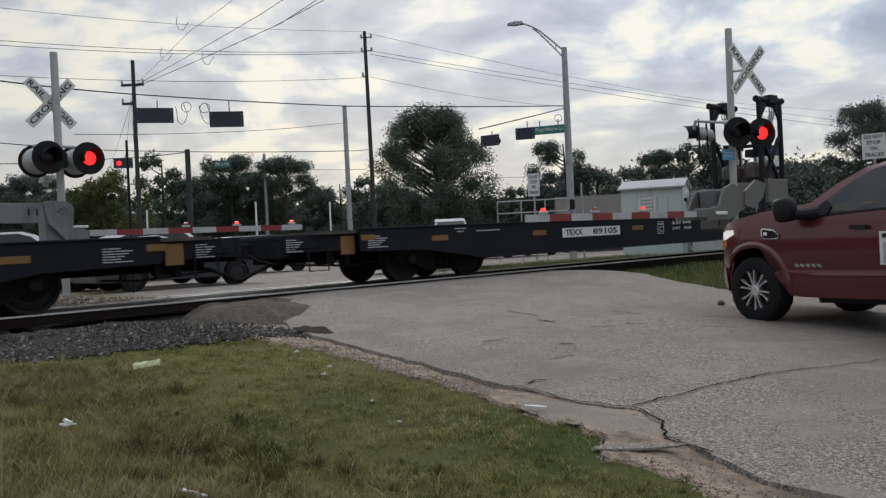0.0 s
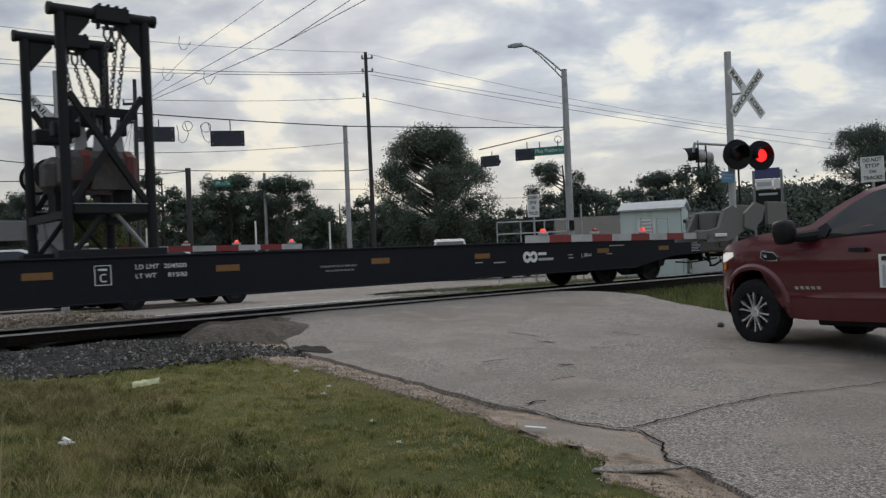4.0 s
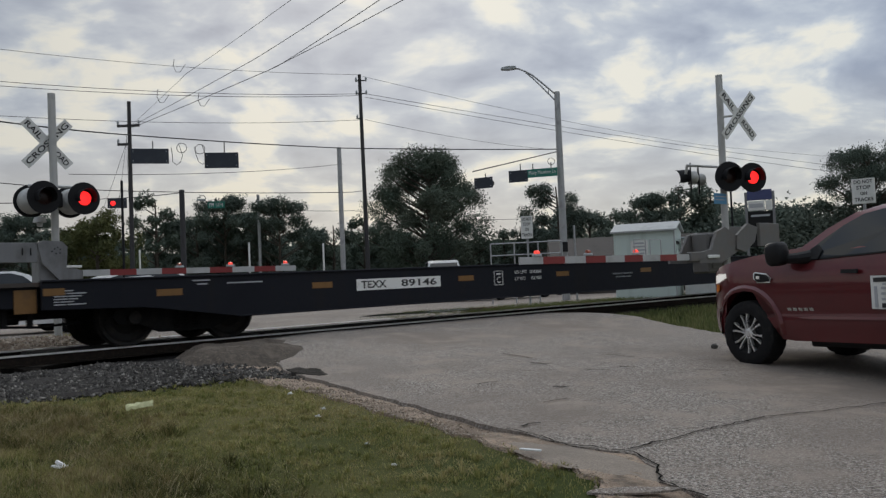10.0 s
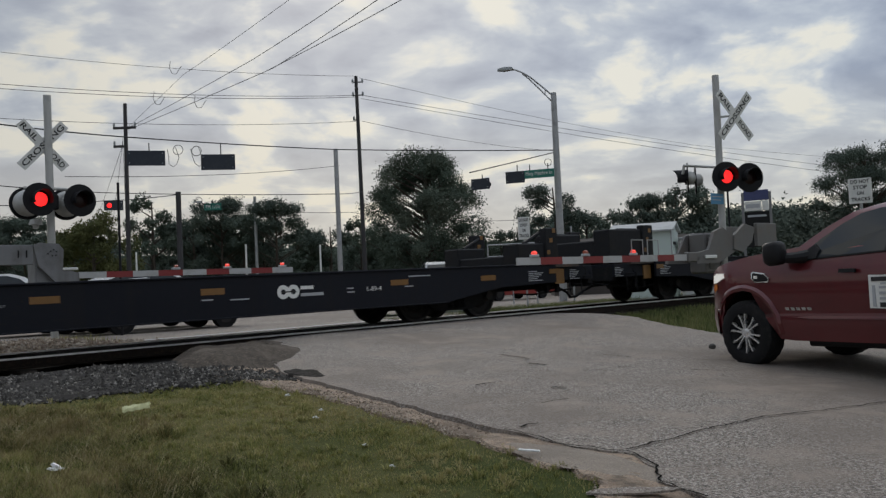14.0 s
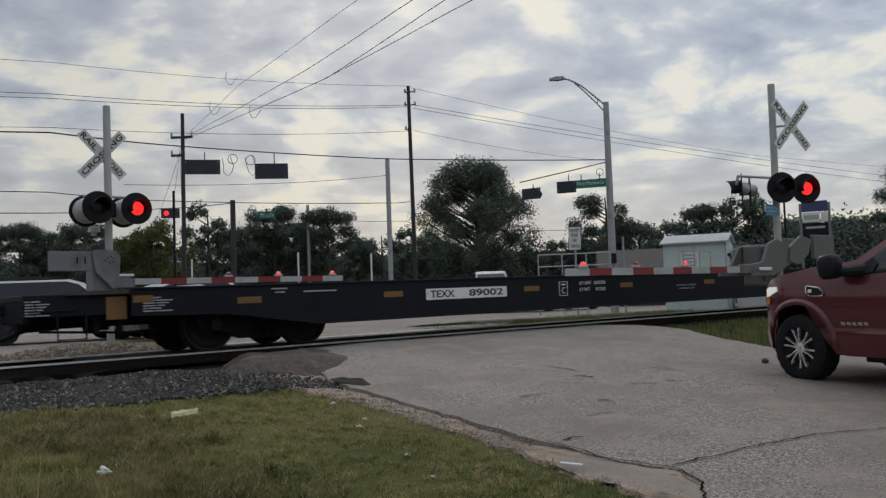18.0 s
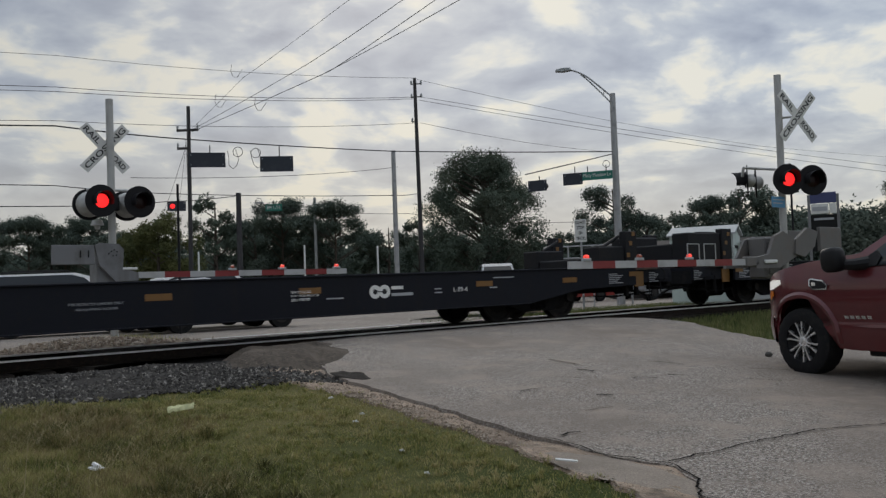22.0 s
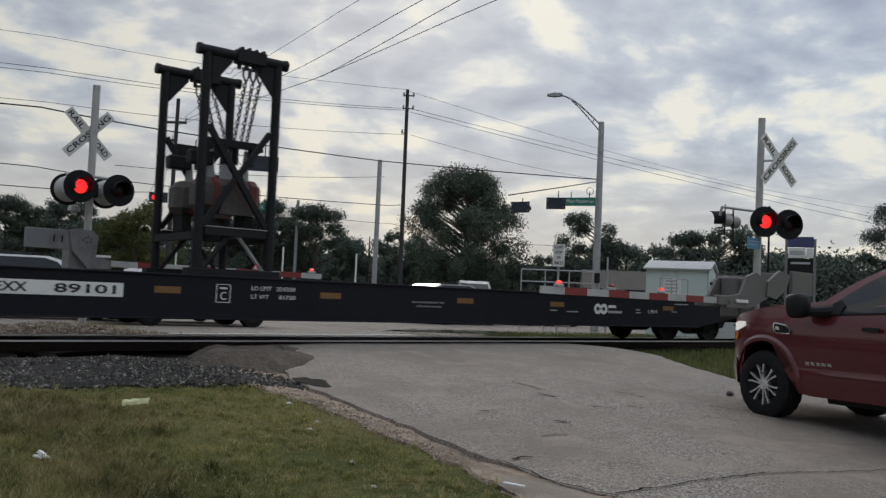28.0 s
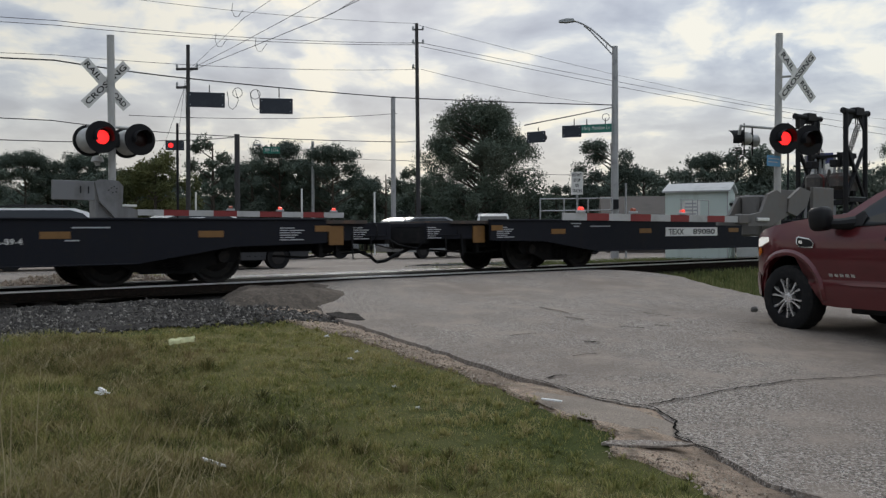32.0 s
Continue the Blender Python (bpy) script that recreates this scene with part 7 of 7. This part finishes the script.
def board(name, p, q, mat, label, category, lines=(), lmat="dark_mark", thick=0.012, hang=(), post=None, words=None):
    """A flat sign; p, q: upper left and lower right corners."""
    p, q = Vector(p), Vector(q)
    w, h = math.hypot(q.x - p.x, q.y - p.y), p.z - q.z
    yaw = math.degrees(math.atan2(q.y - p.y, q.x - p.x))
    t = thing(name, pose(p.x, p.y, q.z, 0, 0, yaw), label, category)
    f = part("panel", B().box(0, w, 0, thick, 0, h, c=0.004), mat, t)
    for x0, x1, z0, z1, tx in lines:
        if tx:
            fit_text("lettering", tx, x0 * w, x1 * w, z0 * h, z1 * h, -0.003, lmat, f)
        else:
            part("lettering_bar", B().box(x0 * w, x1 * w, -0.004, -0.001, z0 * h, z1 * h), lmat, f)
    for x in hang:
        part("hanger", B().tube([(x * w, 0, h), (x * w, 0, h + 0.22)], 0.02, 6), "cable", t)
    if post is not None:
        part("post", B().tube([(w / 2, 0.04, 0.3 * h), (w / 2, 0.04, post - q.z)], 0.035, 8), "galvanised", t)
    return t


board("street_sign", (3.75, 35.60, 6.06), (4.93, 35.2, 5.72), "sign_green", "green street name sign hanging on the span wire", "street sign", ((0.06, 0.94, 0.22, 0.80, "Misty Meadow Ln"),), "sign_white", hang=(0.2, 0.8))
board("street_sign", (-15.05, 58.03, 7.66), (-13.99, 58.29, 7.21), "sign_green", "green route sign hanging beside a lamp", "street sign", ((0.10, 0.90, 0.22, 0.78, "FM 1774"),), "sign_white", hang=(0.5,))
tagged(part("small_lamp", B().prism([(-0.3, 0), (-0.2, 0.1), (0.3, 0.1), (0.35, -0.02)], -0.1, 0.1, "y"), "box_grey", m=pose(-15.5, 58.0, 7.74)), "small grey luminaire beside the route sign", "lamp")
board("warning_sign", (2.84, 29.82, 3.74), (3.22, 29.70, 2.98), "sign_white", "white sign about stopping on tracks on a post", "road sign",
      ((0.1, 0.9, 0.80, 0.94, "DO NOT"), (0.2, 0.8, 0.57, 0.71, "STOP"), (0.35, 0.65, 0.34, 0.48, "ON"), (0.1, 0.9, 0.10, 0.24, "TRACKS")), post=0.7)
board("warning_sign", (10.30, 21.66, 3.72), (10.74, 21.37, 3.10), "sign_white", "white sign about stopping on tracks on a post", "road sign",
      ((0.1, 0.9, 0.80, 0.95, "DO NOT"), (0.2, 0.8, 0.57, 0.72, "STOP"), (0.35, 0.65, 0.34, 0.48, "ON"), (0.1, 0.9, 0.10, 0.24, "TRACKS")), post=0.6)
board("hanging_sign", (-19.3, 30.3, 7.62), (-17.94, 31.15, 7.18), "roof_grey", "blank grey back of a sign on the span wire", "sign", hang=(0.25, 0.75))

tot = thing("totem_sign", pose(15.0, 42.35, 0.6, 0, 0, -20), "tall dark sign with two posts and small panels", "sign")
for x in (0.0, 1.25):
    part("post", B().box(x - 0.06, x + 0.06, -0.06, 0.06, 0, 4.75), "mech_grey", tot)
part("head_panel", B().box(0.06, 1.19, -0.05, 0.05, 4.35, 4.85, c=0.01), "totem_blue", tot)
wp = part("white_panel", B().box(0.08, 0.85, -0.06, 0.04, 3.85, 4.32, c=0.01), "sign_white", tot)
part("lettering_bar", B().box(0.14, 0.78, -0.065, -0.061, 3.98, 4.18), "grey_mark", wp)
part("small_panel", B().box(0.88, 1.18, -0.06, 0.04, 3.85, 4.32, c=0.01), "sign_white", tot)
part("dark_panel", B().box(0.06, 1.19, -0.05, 0.05, 2.1, 3.80, c=0.01), "plastic_black", tot)
part("lettering_bar", B().box(0.2, 1.05, -0.056, -0.052, 3.55, 3.65), "grey_mark", tot)

# ------------------------------------------------ shed, low building, railing
shed2 = thing("railway_hut", pose(6.52, 32.55, 0.65, 0, 0, -22), "pale green metal signal hut with a gable roof", "shed")
# local: x along the long wall, y into the depth; the gable end looks along +x
HL, HW, HH = 2.2, 2.08, 2.52
part("long_wall", B().box(0, HL, 0, HW, 0, HH), "shed_green", shed2)
roof = B().prism([(-0.12, HH - 0.02), (HW / 2, HH + 0.30), (HW + 0.12, HH - 0.02), (HW + 0.12, HH + 0.04), (HW / 2, HH + 0.37), (-0.12, HH + 0.04)], -0.1, HL + 0.1, "x")
part("roof", roof, "roof_grey", shed2)
part("gable", B().prism([(0.0, HH), (HW, HH), (HW / 2, HH + 0.30)], 0.02, HL - 0.02, "x"), "shed_green", shed2)
part("door", B().box(HL, HL + 0.02, 0.35, 1.15, 0.1, 1.95, c=0.005), "shed_green", shed2, "pale green steel door")
part("vent", B().box(HL, HL + 0.03, 0.45, 1.2, 2.02, 2.12), "signal_black", shed2)
part("corner_trim", B().box(HL - 0.03, HL + 0.012, -0.012, 0.03, 0, HH), "roof_grey", shed2)
ns = part("notice", B().box(0.62, 1.25, -0.02, -0.004, 1.35, 2.2), "sign_white", shed2, "white notice board")
for i in range(6):
    part("lettering_bar", B().box(0.70 + 0.02 * (i % 2), 1.17 - 0.03 * (i % 3), -0.026, -0.021, 1.44 + 0.125 * i, 1.50 + 0.125 * i), "grey_mark", ns)
box2 = thing("cabinet", pose(9.1, 32.6, 0.65, 0, 0, -20), "low white equipment cabinet beside the hut", "cabinet")
part("cabinet_body", B().box(0, 1.3, 0, 1.0, 0, 2.2, c=0.02), "sign_white", box2)
part("cabinet_lid", B().box(-0.06, 1.36, -0.06, 1.06, 2.2, 2.28, c=0.02), "roof_grey", box2)
low = thing("low_building", pose(6.3, 47.0, 0.65, 0, 0, -5), "long low building with a brown shingle roof", "building")
part("wall", B().box(0, 9, 0, 5, 0, 2.1), "wall_tan", low)
part("roof", B().prism([(-0.4, 2.05), (2.5, 3.15), (5.4, 2.05)], -0.3, 9.3, "x"), "wall_tan", low)
for i in range(4):
    wn = part("window", B().box(0.8 + 2.2 * i, 1.9 + 2.2 * i, -0.03, 0.02, 1.0, 2.0), "glass_dark", low)
    part("window_frame", B().box(0.75 + 2.2 * i, 1.95 + 2.2 * i, -0.04, -0.031, 0.95, 1.0).box(0.75 + 2.2 * i, 1.95 + 2.2 * i, -0.04, -0.031, 2.0, 2.05), "sign_white", wn)
rl = thing("railing", pose(2.0, 33.5, 0.65, 0, 0, -8), "low grey pipe railing beside the lamp post", "railing")
for i in range(4):
    part("post", B().tube([(0.9 * i, 0, 0), (0.9 * i, 0, 2.35)], 0.03, 6), "galvanised", rl)
for z in (2.35, 1.9):
    part("rail", B().tube([(0, 0, z), (2.7, 0, z)], 0.028, 6), "galvanised", rl)
# ------------------------------------------------ meter post at the left
jb = thing("meter_post", pose(-3.96, 6.08, 0.36, 0, 0, 12), "grey and cream electric meter boxes on a steel post", "meter post")
part("conduit", B().tube([(-0.02, 0, 0), (-0.03, 0, 3.4)], 0.030, 10), "galvanised", jb)
mb = part("meter_box", B().box(-0.24, 0.06, -0.10, 0.08, 0.98, 1.275, c=0.012), "box_grey", jb)
mt = part("meter", B().lathe([(0.0, 0.085), (0.03, 0.085), (0.035, 0.075), (0.13, 0.07), (0.135, 0.05)], n=20), "box_cream", mb, "round glass-domed meter", m=pose(0.06, -0.01, 1.12), smooth=True)
part("meter_ring", B().lathe([(0.0, 0.088), (0.02, 0.092), (0.03, 0.088)], n=20), "galvanised", mt)
part("coupling", B().tube([(-0.08, -0.01, 0.86), (-0.08, -0.01, 0.98)], 0.035, 10), "plastic_black", jb)
sw = part("switch_box", B().box(-0.26, 0.10, -0.12, 0.10, 0.38, 0.86, c=0.012), "box_cream", jb, "cream painted switch box")
part("switch_lid", B().box(-0.25, 0.09, -0.13, -0.121, 0.40, 0.84, c=0.004), "box_cream", sw)
lb = part("lower_box", B().box(-0.30, 0.17, -0.16, 0.14, -0.10, 0.33, c=0.012), "box_grey", jb)
part("lower_lid", B().box(-0.32, 0.19, -0.18, 0.16, 0.33, 0.35, c=0.006), "box_grey", lb)
part("hasp", B().box(0.17, 0.185, -0.03, 0.0, 0.15, 0.22), "signal_black", lb)


# ------------------------------------------------ trees
def leaves(r, centres, normals, per, spread, size, wild=0.6):
    """Small pointed leaves scattered round the clumps; each lies roughly along its clump's skin."""
    n = len(centres) * per
    c = np.repeat(np.array(centres), per, axis=0)
    nn = np.repeat(np.array(normals), per, axis=0) + wild * r.normal(0, 1, (n, 3))
    nn /= np.linalg.norm(nn, axis=1)[:, None]
    pos = c + r.normal(0, 1, (n, 3)) * spread
    a = np.cross(nn, r.normal(0, 1, (n, 3)))
    a /= np.linalg.norm(a, axis=1)[:, None]
    o = np.cross(nn, a)
    k = size * r.uniform(0.6, 1.35, (n, 1))
    vs = np.stack([pos - a * k * 0.8, pos + a * k * 0.45 + o * k * 0.42, pos + a * k * 0.45 - o * k * 0.42], 1).reshape(-1, 3)
    return vs, np.arange(3 * n).reshape(-1, 3)


def leaf_mesh(name, vs, fs, mat):
    me = bpy.data.meshes.new(name)
    me.from_pydata(vs.tolist(), [], fs.tolist())
    me.materials.append(MATS[mat])
    return me


def lobes_of(kind, h, w, lo, count, r):
    """Centres and radii of the boughs that make up a crown."""
    out = []
    for i in range(count):
        ang = i * 2.4 + r.uniform(-0.5, 0.5)
        q = (i + 0.5) / count
        if kind == "pine":
            z = h * (lo + (0.97 - lo) * q)
            rad = w / 2 * (1 - q) ** 0.7 * r.uniform(0.45, 0.95)
            size = w * (0.11 + 0.08 * (1 - q)) * r.uniform(0.8, 1.2)
        elif kind == "umbrella":
            lay = r.choice((0.60, 0.75, 0.90), p=(0.2, 0.35, 0.45))
            rad = w / 2 * math.sqrt(r.rand()) * (1.35 - lay * 0.55)
            z = h * (lay + 0.05 * (1 - (2 * rad / w) ** 2) + r.uniform(-0.03, 0.03))
            size = w * 0.12 * r.uniform(0.7, 1.3)
        else:
            # a broad dome, fullest a third of the way up, open between the boughs
            q = r.rand() ** 1.15
            wide = math.sqrt(max(0.02, 1 - max(0.0, (q - 0.32) / 0.72) ** 2)) * (0.72 + 0.28 * min(1.0, 3.2 * q))
            rad = w / 2 * 0.86 * wide * r.uniform(0.1, 1.0) ** 0.5
            z = h * (lo + (0.94 - lo) * q)
            size = w * (0.05 + 3.2 / (count + 26.0)) * r.uniform(0.7, 1.3)
        out.append((np.array((rad * math.cos(ang), rad * math.sin(ang), z)), size))
    return out


def make_tree(kind, h, w, seed, mat, label, trunk_r=0.25, lobes=40, clumps=26, per=26, size=0.075, lo=0.15):
    """A trunk with limbs out to every bough, and boughs covered with clumps of small leaves. Built at the origin."""
    r = np.random.RandomState(seed)
    t = thing("tree", pose(0, 0, 0), label, "tree", "trees behind the highway")
    bend = r.normal(0, 0.02 * h, 2)
    trunk = B().tube([(0, 0, 0), (bend[0] * 0.4, bend[1] * 0.4, h * 0.3), (bend[0], bend[1], h * 0.62), (bend[0] * 0.6, bend[1] * 0.6, h * 0.92)], [trunk_r, trunk_r * 0.82, trunk_r * 0.5, 0.04], 9)
    limbs = B()
    cs, ns = [], []
    flat = np.array((1, 1, 0.72 if kind != "umbrella" else 0.5))
    for c, rad in lobes_of(kind, h, w, lo, lobes, r):
        z0 = max(h * 0.14, min(h * 0.86, c[2] - 0.55 * math.hypot(c[0], c[1]) - 0.2))
        k = min(1.0, z0 / (0.62 * h))
        root = np.array((bend[0] * k, bend[1] * k, z0))
        mid = root * 0.45 + c * 0.55 + np.array((0, 0, -0.08 * rad))
        limbs.tube([tuple(root), tuple(mid), tuple(c)], [trunk_r * 0.30, trunk_r * 0.17, 0.02], 5)
        for _ in range(clumps):
            u = r.normal(0, 1, 3)
            u /= np.linalg.norm(u)
            cs.append(c + u * flat * rad * r.uniform(0.55, 1.05))
            ns.append(u + np.array((0, 0, 0.15)))
    part("trunk", trunk, "bark", t, smooth=True)
    part("branchwork", limbs, "bark", t)
    vs, fs = leaves(r, cs, ns, per, w * 0.014 + 0.05, size)
    part("crown", leaf_mesh("crown", vs, fs, mat), None, t)
    return t


def set_tree(t, x, y, k=1.0, kz=1.0, turn=0.0, copy=True):
    m = pose(x, y, 0.62, 0, 0, turn) @ Matrix.Diagonal((k, k, k * kz, 1))
    if copy:
        b0 = t.scale.copy()
        return copy_thing(t, m @ Matrix.Diagonal((1 / b0.x, 1 / b0.y, 1 / b0.z, 1)))
    t.matrix_basis = m
    return t


big = make_tree("round", 10.1, 10.2, 12, "leaf_oak", "large spreading pine with a dense dark green crown", 0.34, 130, 32, 26, 0.092, 0.12)
set_tree(big, -0.45, 58.0, turn=20, copy=False)
second = make_tree("round", 7.9, 6.2, 7, "leaf_pine", "dark conifer with layered boughs beside the highway", 0.2, 46, 30, 24, 0.105, 0.10)
set_tree(second, 8.1, 60.0, copy=False)
umb = make_tree("umbrella", 8.3, 6.6, 9, "leaf_pine", "tall open pine with flat foliage layers", 0.22, 54, 30, 24, 0.085, 0.5)
set_tree(umb, 23.9, 48.0, 0.80, 1.12, copy=False)
kinds = {"leafy": make_tree("round", 7.6, 6.0, 21, "leaf_dark", "dark leafy tree in the roadside wood", 0.2, 24, 24, 22, 0.13, 0.10),
         "green": make_tree("round", 8.0, 5.2, 22, "leaf_oak", "dark green tree in the roadside wood", 0.2, 24, 24, 22, 0.13, 0.10),
         "open": make_tree("umbrella", 8.4, 6.8, 23, "leaf_pine", "tall open pine in the roadside wood", 0.16, 34, 24, 20, 0.11, 0.4),
         "conifer": make_tree("pine", 8.2, 4.8, 24, "leaf_dark", "dark conifer in the roadside wood", 0.18, 26, 22, 22, 0.12, 0.12),
         "yellow": make_tree("round", 6.4, 6.0, 25, "leaf_yellow", "yellow-green tree in the roadside wood", 0.16, 30, 24, 22, 0.12, 0.08)}
tall = {"leafy": 7.6, "green": 8.0, "open": 8.4, "conifer": 8.2, "yellow": 6.4}
placed = set()
rt = random.Random(8)


def plant(kind, x, y, top, wide=1.0):
    """A tree whose crown ends at the height top."""
    k = (top - 0.62) / tall[kind]
    m = set_tree(kinds[kind], x, y, k * wide, 1 / wide, rt.uniform(0, 360), copy=kind in placed)
    placed.add(kind)
    return m


# the skyline of the wood, from west to east: kind, x, y, top, breadth
for row in (("leafy", -45, 46, 6.3, 1.2), ("open", -41, 48, 6.9, 1), ("leafy", -38.5, 53, 7.0, 1.1), ("green", -36, 55, 6.9, 1.2), ("leafy", -34.5, 55, 6.6, 1.1), ("open", -32.4, 55, 7.0, 0.9), ("open", -30.4, 56, 7.2, 0.9), ("open", -28.4, 57, 6.9, 0.8),
            ("conifer", -29.6, 58, 6.4, 1.3), ("open", -26.4, 57, 7.2, 1.0), ("leafy", -24.6, 56, 6.3, 1.2), ("green", -22.5, 58, 7.0, 1.0), ("yellow", -18.3, 47.5, 6.35, 0.95), ("yellow", -20.6, 50, 5.6, 1.0), ("green", -19.8, 62, 8.9, 0.95),
            ("leafy", -17.2, 63, 7.9, 1.0), ("open", -15.0, 62, 8.3, 0.85), ("conifer", -16.2, 64, 6.8, 1.3), ("open", -13.6, 63, 7.3, 0.8), ("open", -10.8, 60, 7.75, 1.05), ("leafy", -12.4, 64, 6.2, 1.2), ("green", -8.9, 63, 6.3, 1.0), ("leafy", -7.3, 62, 6.5, 1.0),
            ("green", -5.2, 63, 6.7, 1.0), ("leafy", -3.4, 64, 5.9, 1.2), ("leafy", -2.6, 59.5, 5.0, 1.1), ("green", 0.6, 60, 4.6, 1.3), ("leafy", 2.8, 60, 4.9, 1.2), ("green", 4.6, 62, 5.2, 1.0), ("leafy", 6.0, 63, 5.9, 1.0), ("leafy", 10.8, 62, 6.9, 1.0), ("green", 12.6, 63, 6.4, 1.1), ("open", 12.9, 53, 6.4, 0.8),
            ("leafy", 14.6, 52.5, 7.3, 1.1), ("green", 16.5, 53, 6.9, 1.2), ("leafy", 18.4, 51, 6.0, 1.2), ("leafy", 20.4, 51, 5.8, 1.2), ("green", 22.4, 52, 5.6, 1.2), ("leafy", 25.2, 51, 5.7, 1.3), ("green", 28.5, 50, 5.6, 1.2), ("open", 31, 47, 6.0, 1), ("leafy", 34, 45, 6.2, 1.2), ("green", 39, 42, 6.2, 1.3)):
    plant(*row)
skyline_x = [-75, -45, -36, -30, -24, -20, -15, -8, -4, 5, 10, 14, 17, 20, 26, 40, 75]
skyline_z = [6.2, 6.0, 6.6, 6.1, 6.4, 7.2, 6.5, 6.0, 5.9, 5.0, 6.2, 6.2, 6.0, 5.4, 5.2, 6.0, 6.2]
# a second row that closes the gaps low down
for i in range(32):
    x = -66 + 4.2 * i + rt.uniform(-0.9, 0.9)
    y = math.sqrt(max(900, 70 ** 2 - 0.75 * x * x)) + rt.uniform(-1, 4)
    plant(rt.choice(("leafy", "green", "conifer")), x, y, float(np.interp(x, skyline_x, skyline_z)) * rt.uniform(0.86, 1.0) * max(1.0, y / 62), 1.25)
# the undergrowth that closes the wood
r = np.random.RandomState(77)
cs, ns = [], []
for i in range(2100):
    x = r.uniform(-75, 75)
    y = math.sqrt(max(900, 66 ** 2 - 0.75 * x * x)) + r.uniform(-1, 5)
    top = (float(np.interp(x, skyline_x, skyline_z)) - 1.3) * (y / 66)
    cs.append((x, y, 0.6 + top * r.rand()))
    ns.append((0.4 * r.randn(), -0.8, 0.6))
for i in range(620):
    x = r.uniform(11.5, 44)
    cs.append((x, 54 - 0.012 * x * x + r.uniform(-0.5, 2.5), 0.6 + (4.5 - 0.02 * x) * r.rand()))
    ns.append((0.4 * r.randn(), -0.8, 0.6))
vs, fs = leaves(r, cs, ns, 90, np.array((0.85, 0.6, 0.48)), 0.17, 0.45)
tagged(new("undergrowth", leaf_mesh("undergrowth", vs, fs, "leaf_dark")), "dense dark undergrowth of the roadside wood", "bushes", kind="stuff")
me = bpy.data.meshes.new("far_wood")
fw_v, fw_f = [], []
for i in range(121):
    x = -300 + 5.0 * i
    y = math.sqrt(max(6400, 120 ** 2 - 0.4 * x * x)) + 10
    hgt = 7.6 + 1.2 * noise.noise((x * 0.08, 3, 1)) + 0.7 * noise.noise((x * 0.4, 3, 1))
    fw_v += [(x, y, 0), (x, y, hgt), (x, y + 25, hgt - 1)]
for i in range(120):
    fw_f += [(3 * i, 3 * i + 3, 3 * i + 4, 3 * i + 1), (3 * i + 1, 3 * i + 4, 3 * i + 5, 3 * i + 2)]
me.from_pydata(fw_v, [], fw_f)
me.materials.append(MATS["leaf_dark"])
tagged(new("backdrop", me), "dark mass of distant woodland", "woodland", kind="structure")


# ------------------------------------------------ what moves
def motions():
    shift = {-14: 0.18, -4: 0.06}      # loads that stand a little further along their cars
    for k, ob in train_cars:
        walk(ob, [(t, track_pose(LC * k - SPEED * (t - 23.0) + e)) for t, e in SLIP])
    for k, ob in riders:
        walk(ob, [(t, track_pose(LC * k - SPEED * (t - 23.0) + e + shift.get(k, 0.0))) for t, e in SLIP])
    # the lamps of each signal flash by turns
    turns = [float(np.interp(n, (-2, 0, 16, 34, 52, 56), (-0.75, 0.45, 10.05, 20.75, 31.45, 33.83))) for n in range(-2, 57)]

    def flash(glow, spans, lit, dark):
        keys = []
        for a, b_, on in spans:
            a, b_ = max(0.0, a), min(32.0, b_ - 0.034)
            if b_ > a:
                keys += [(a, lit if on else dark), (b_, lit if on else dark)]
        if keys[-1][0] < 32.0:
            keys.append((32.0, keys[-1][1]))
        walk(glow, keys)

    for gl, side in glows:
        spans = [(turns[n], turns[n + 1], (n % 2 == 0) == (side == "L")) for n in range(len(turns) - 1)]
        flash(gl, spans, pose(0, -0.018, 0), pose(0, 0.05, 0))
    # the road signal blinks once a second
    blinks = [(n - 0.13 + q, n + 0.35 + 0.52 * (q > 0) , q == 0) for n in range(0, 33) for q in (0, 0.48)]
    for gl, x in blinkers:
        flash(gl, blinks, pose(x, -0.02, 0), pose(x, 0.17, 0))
    for ob, rows_ in movers:
        walk(ob, rows_)


motions()
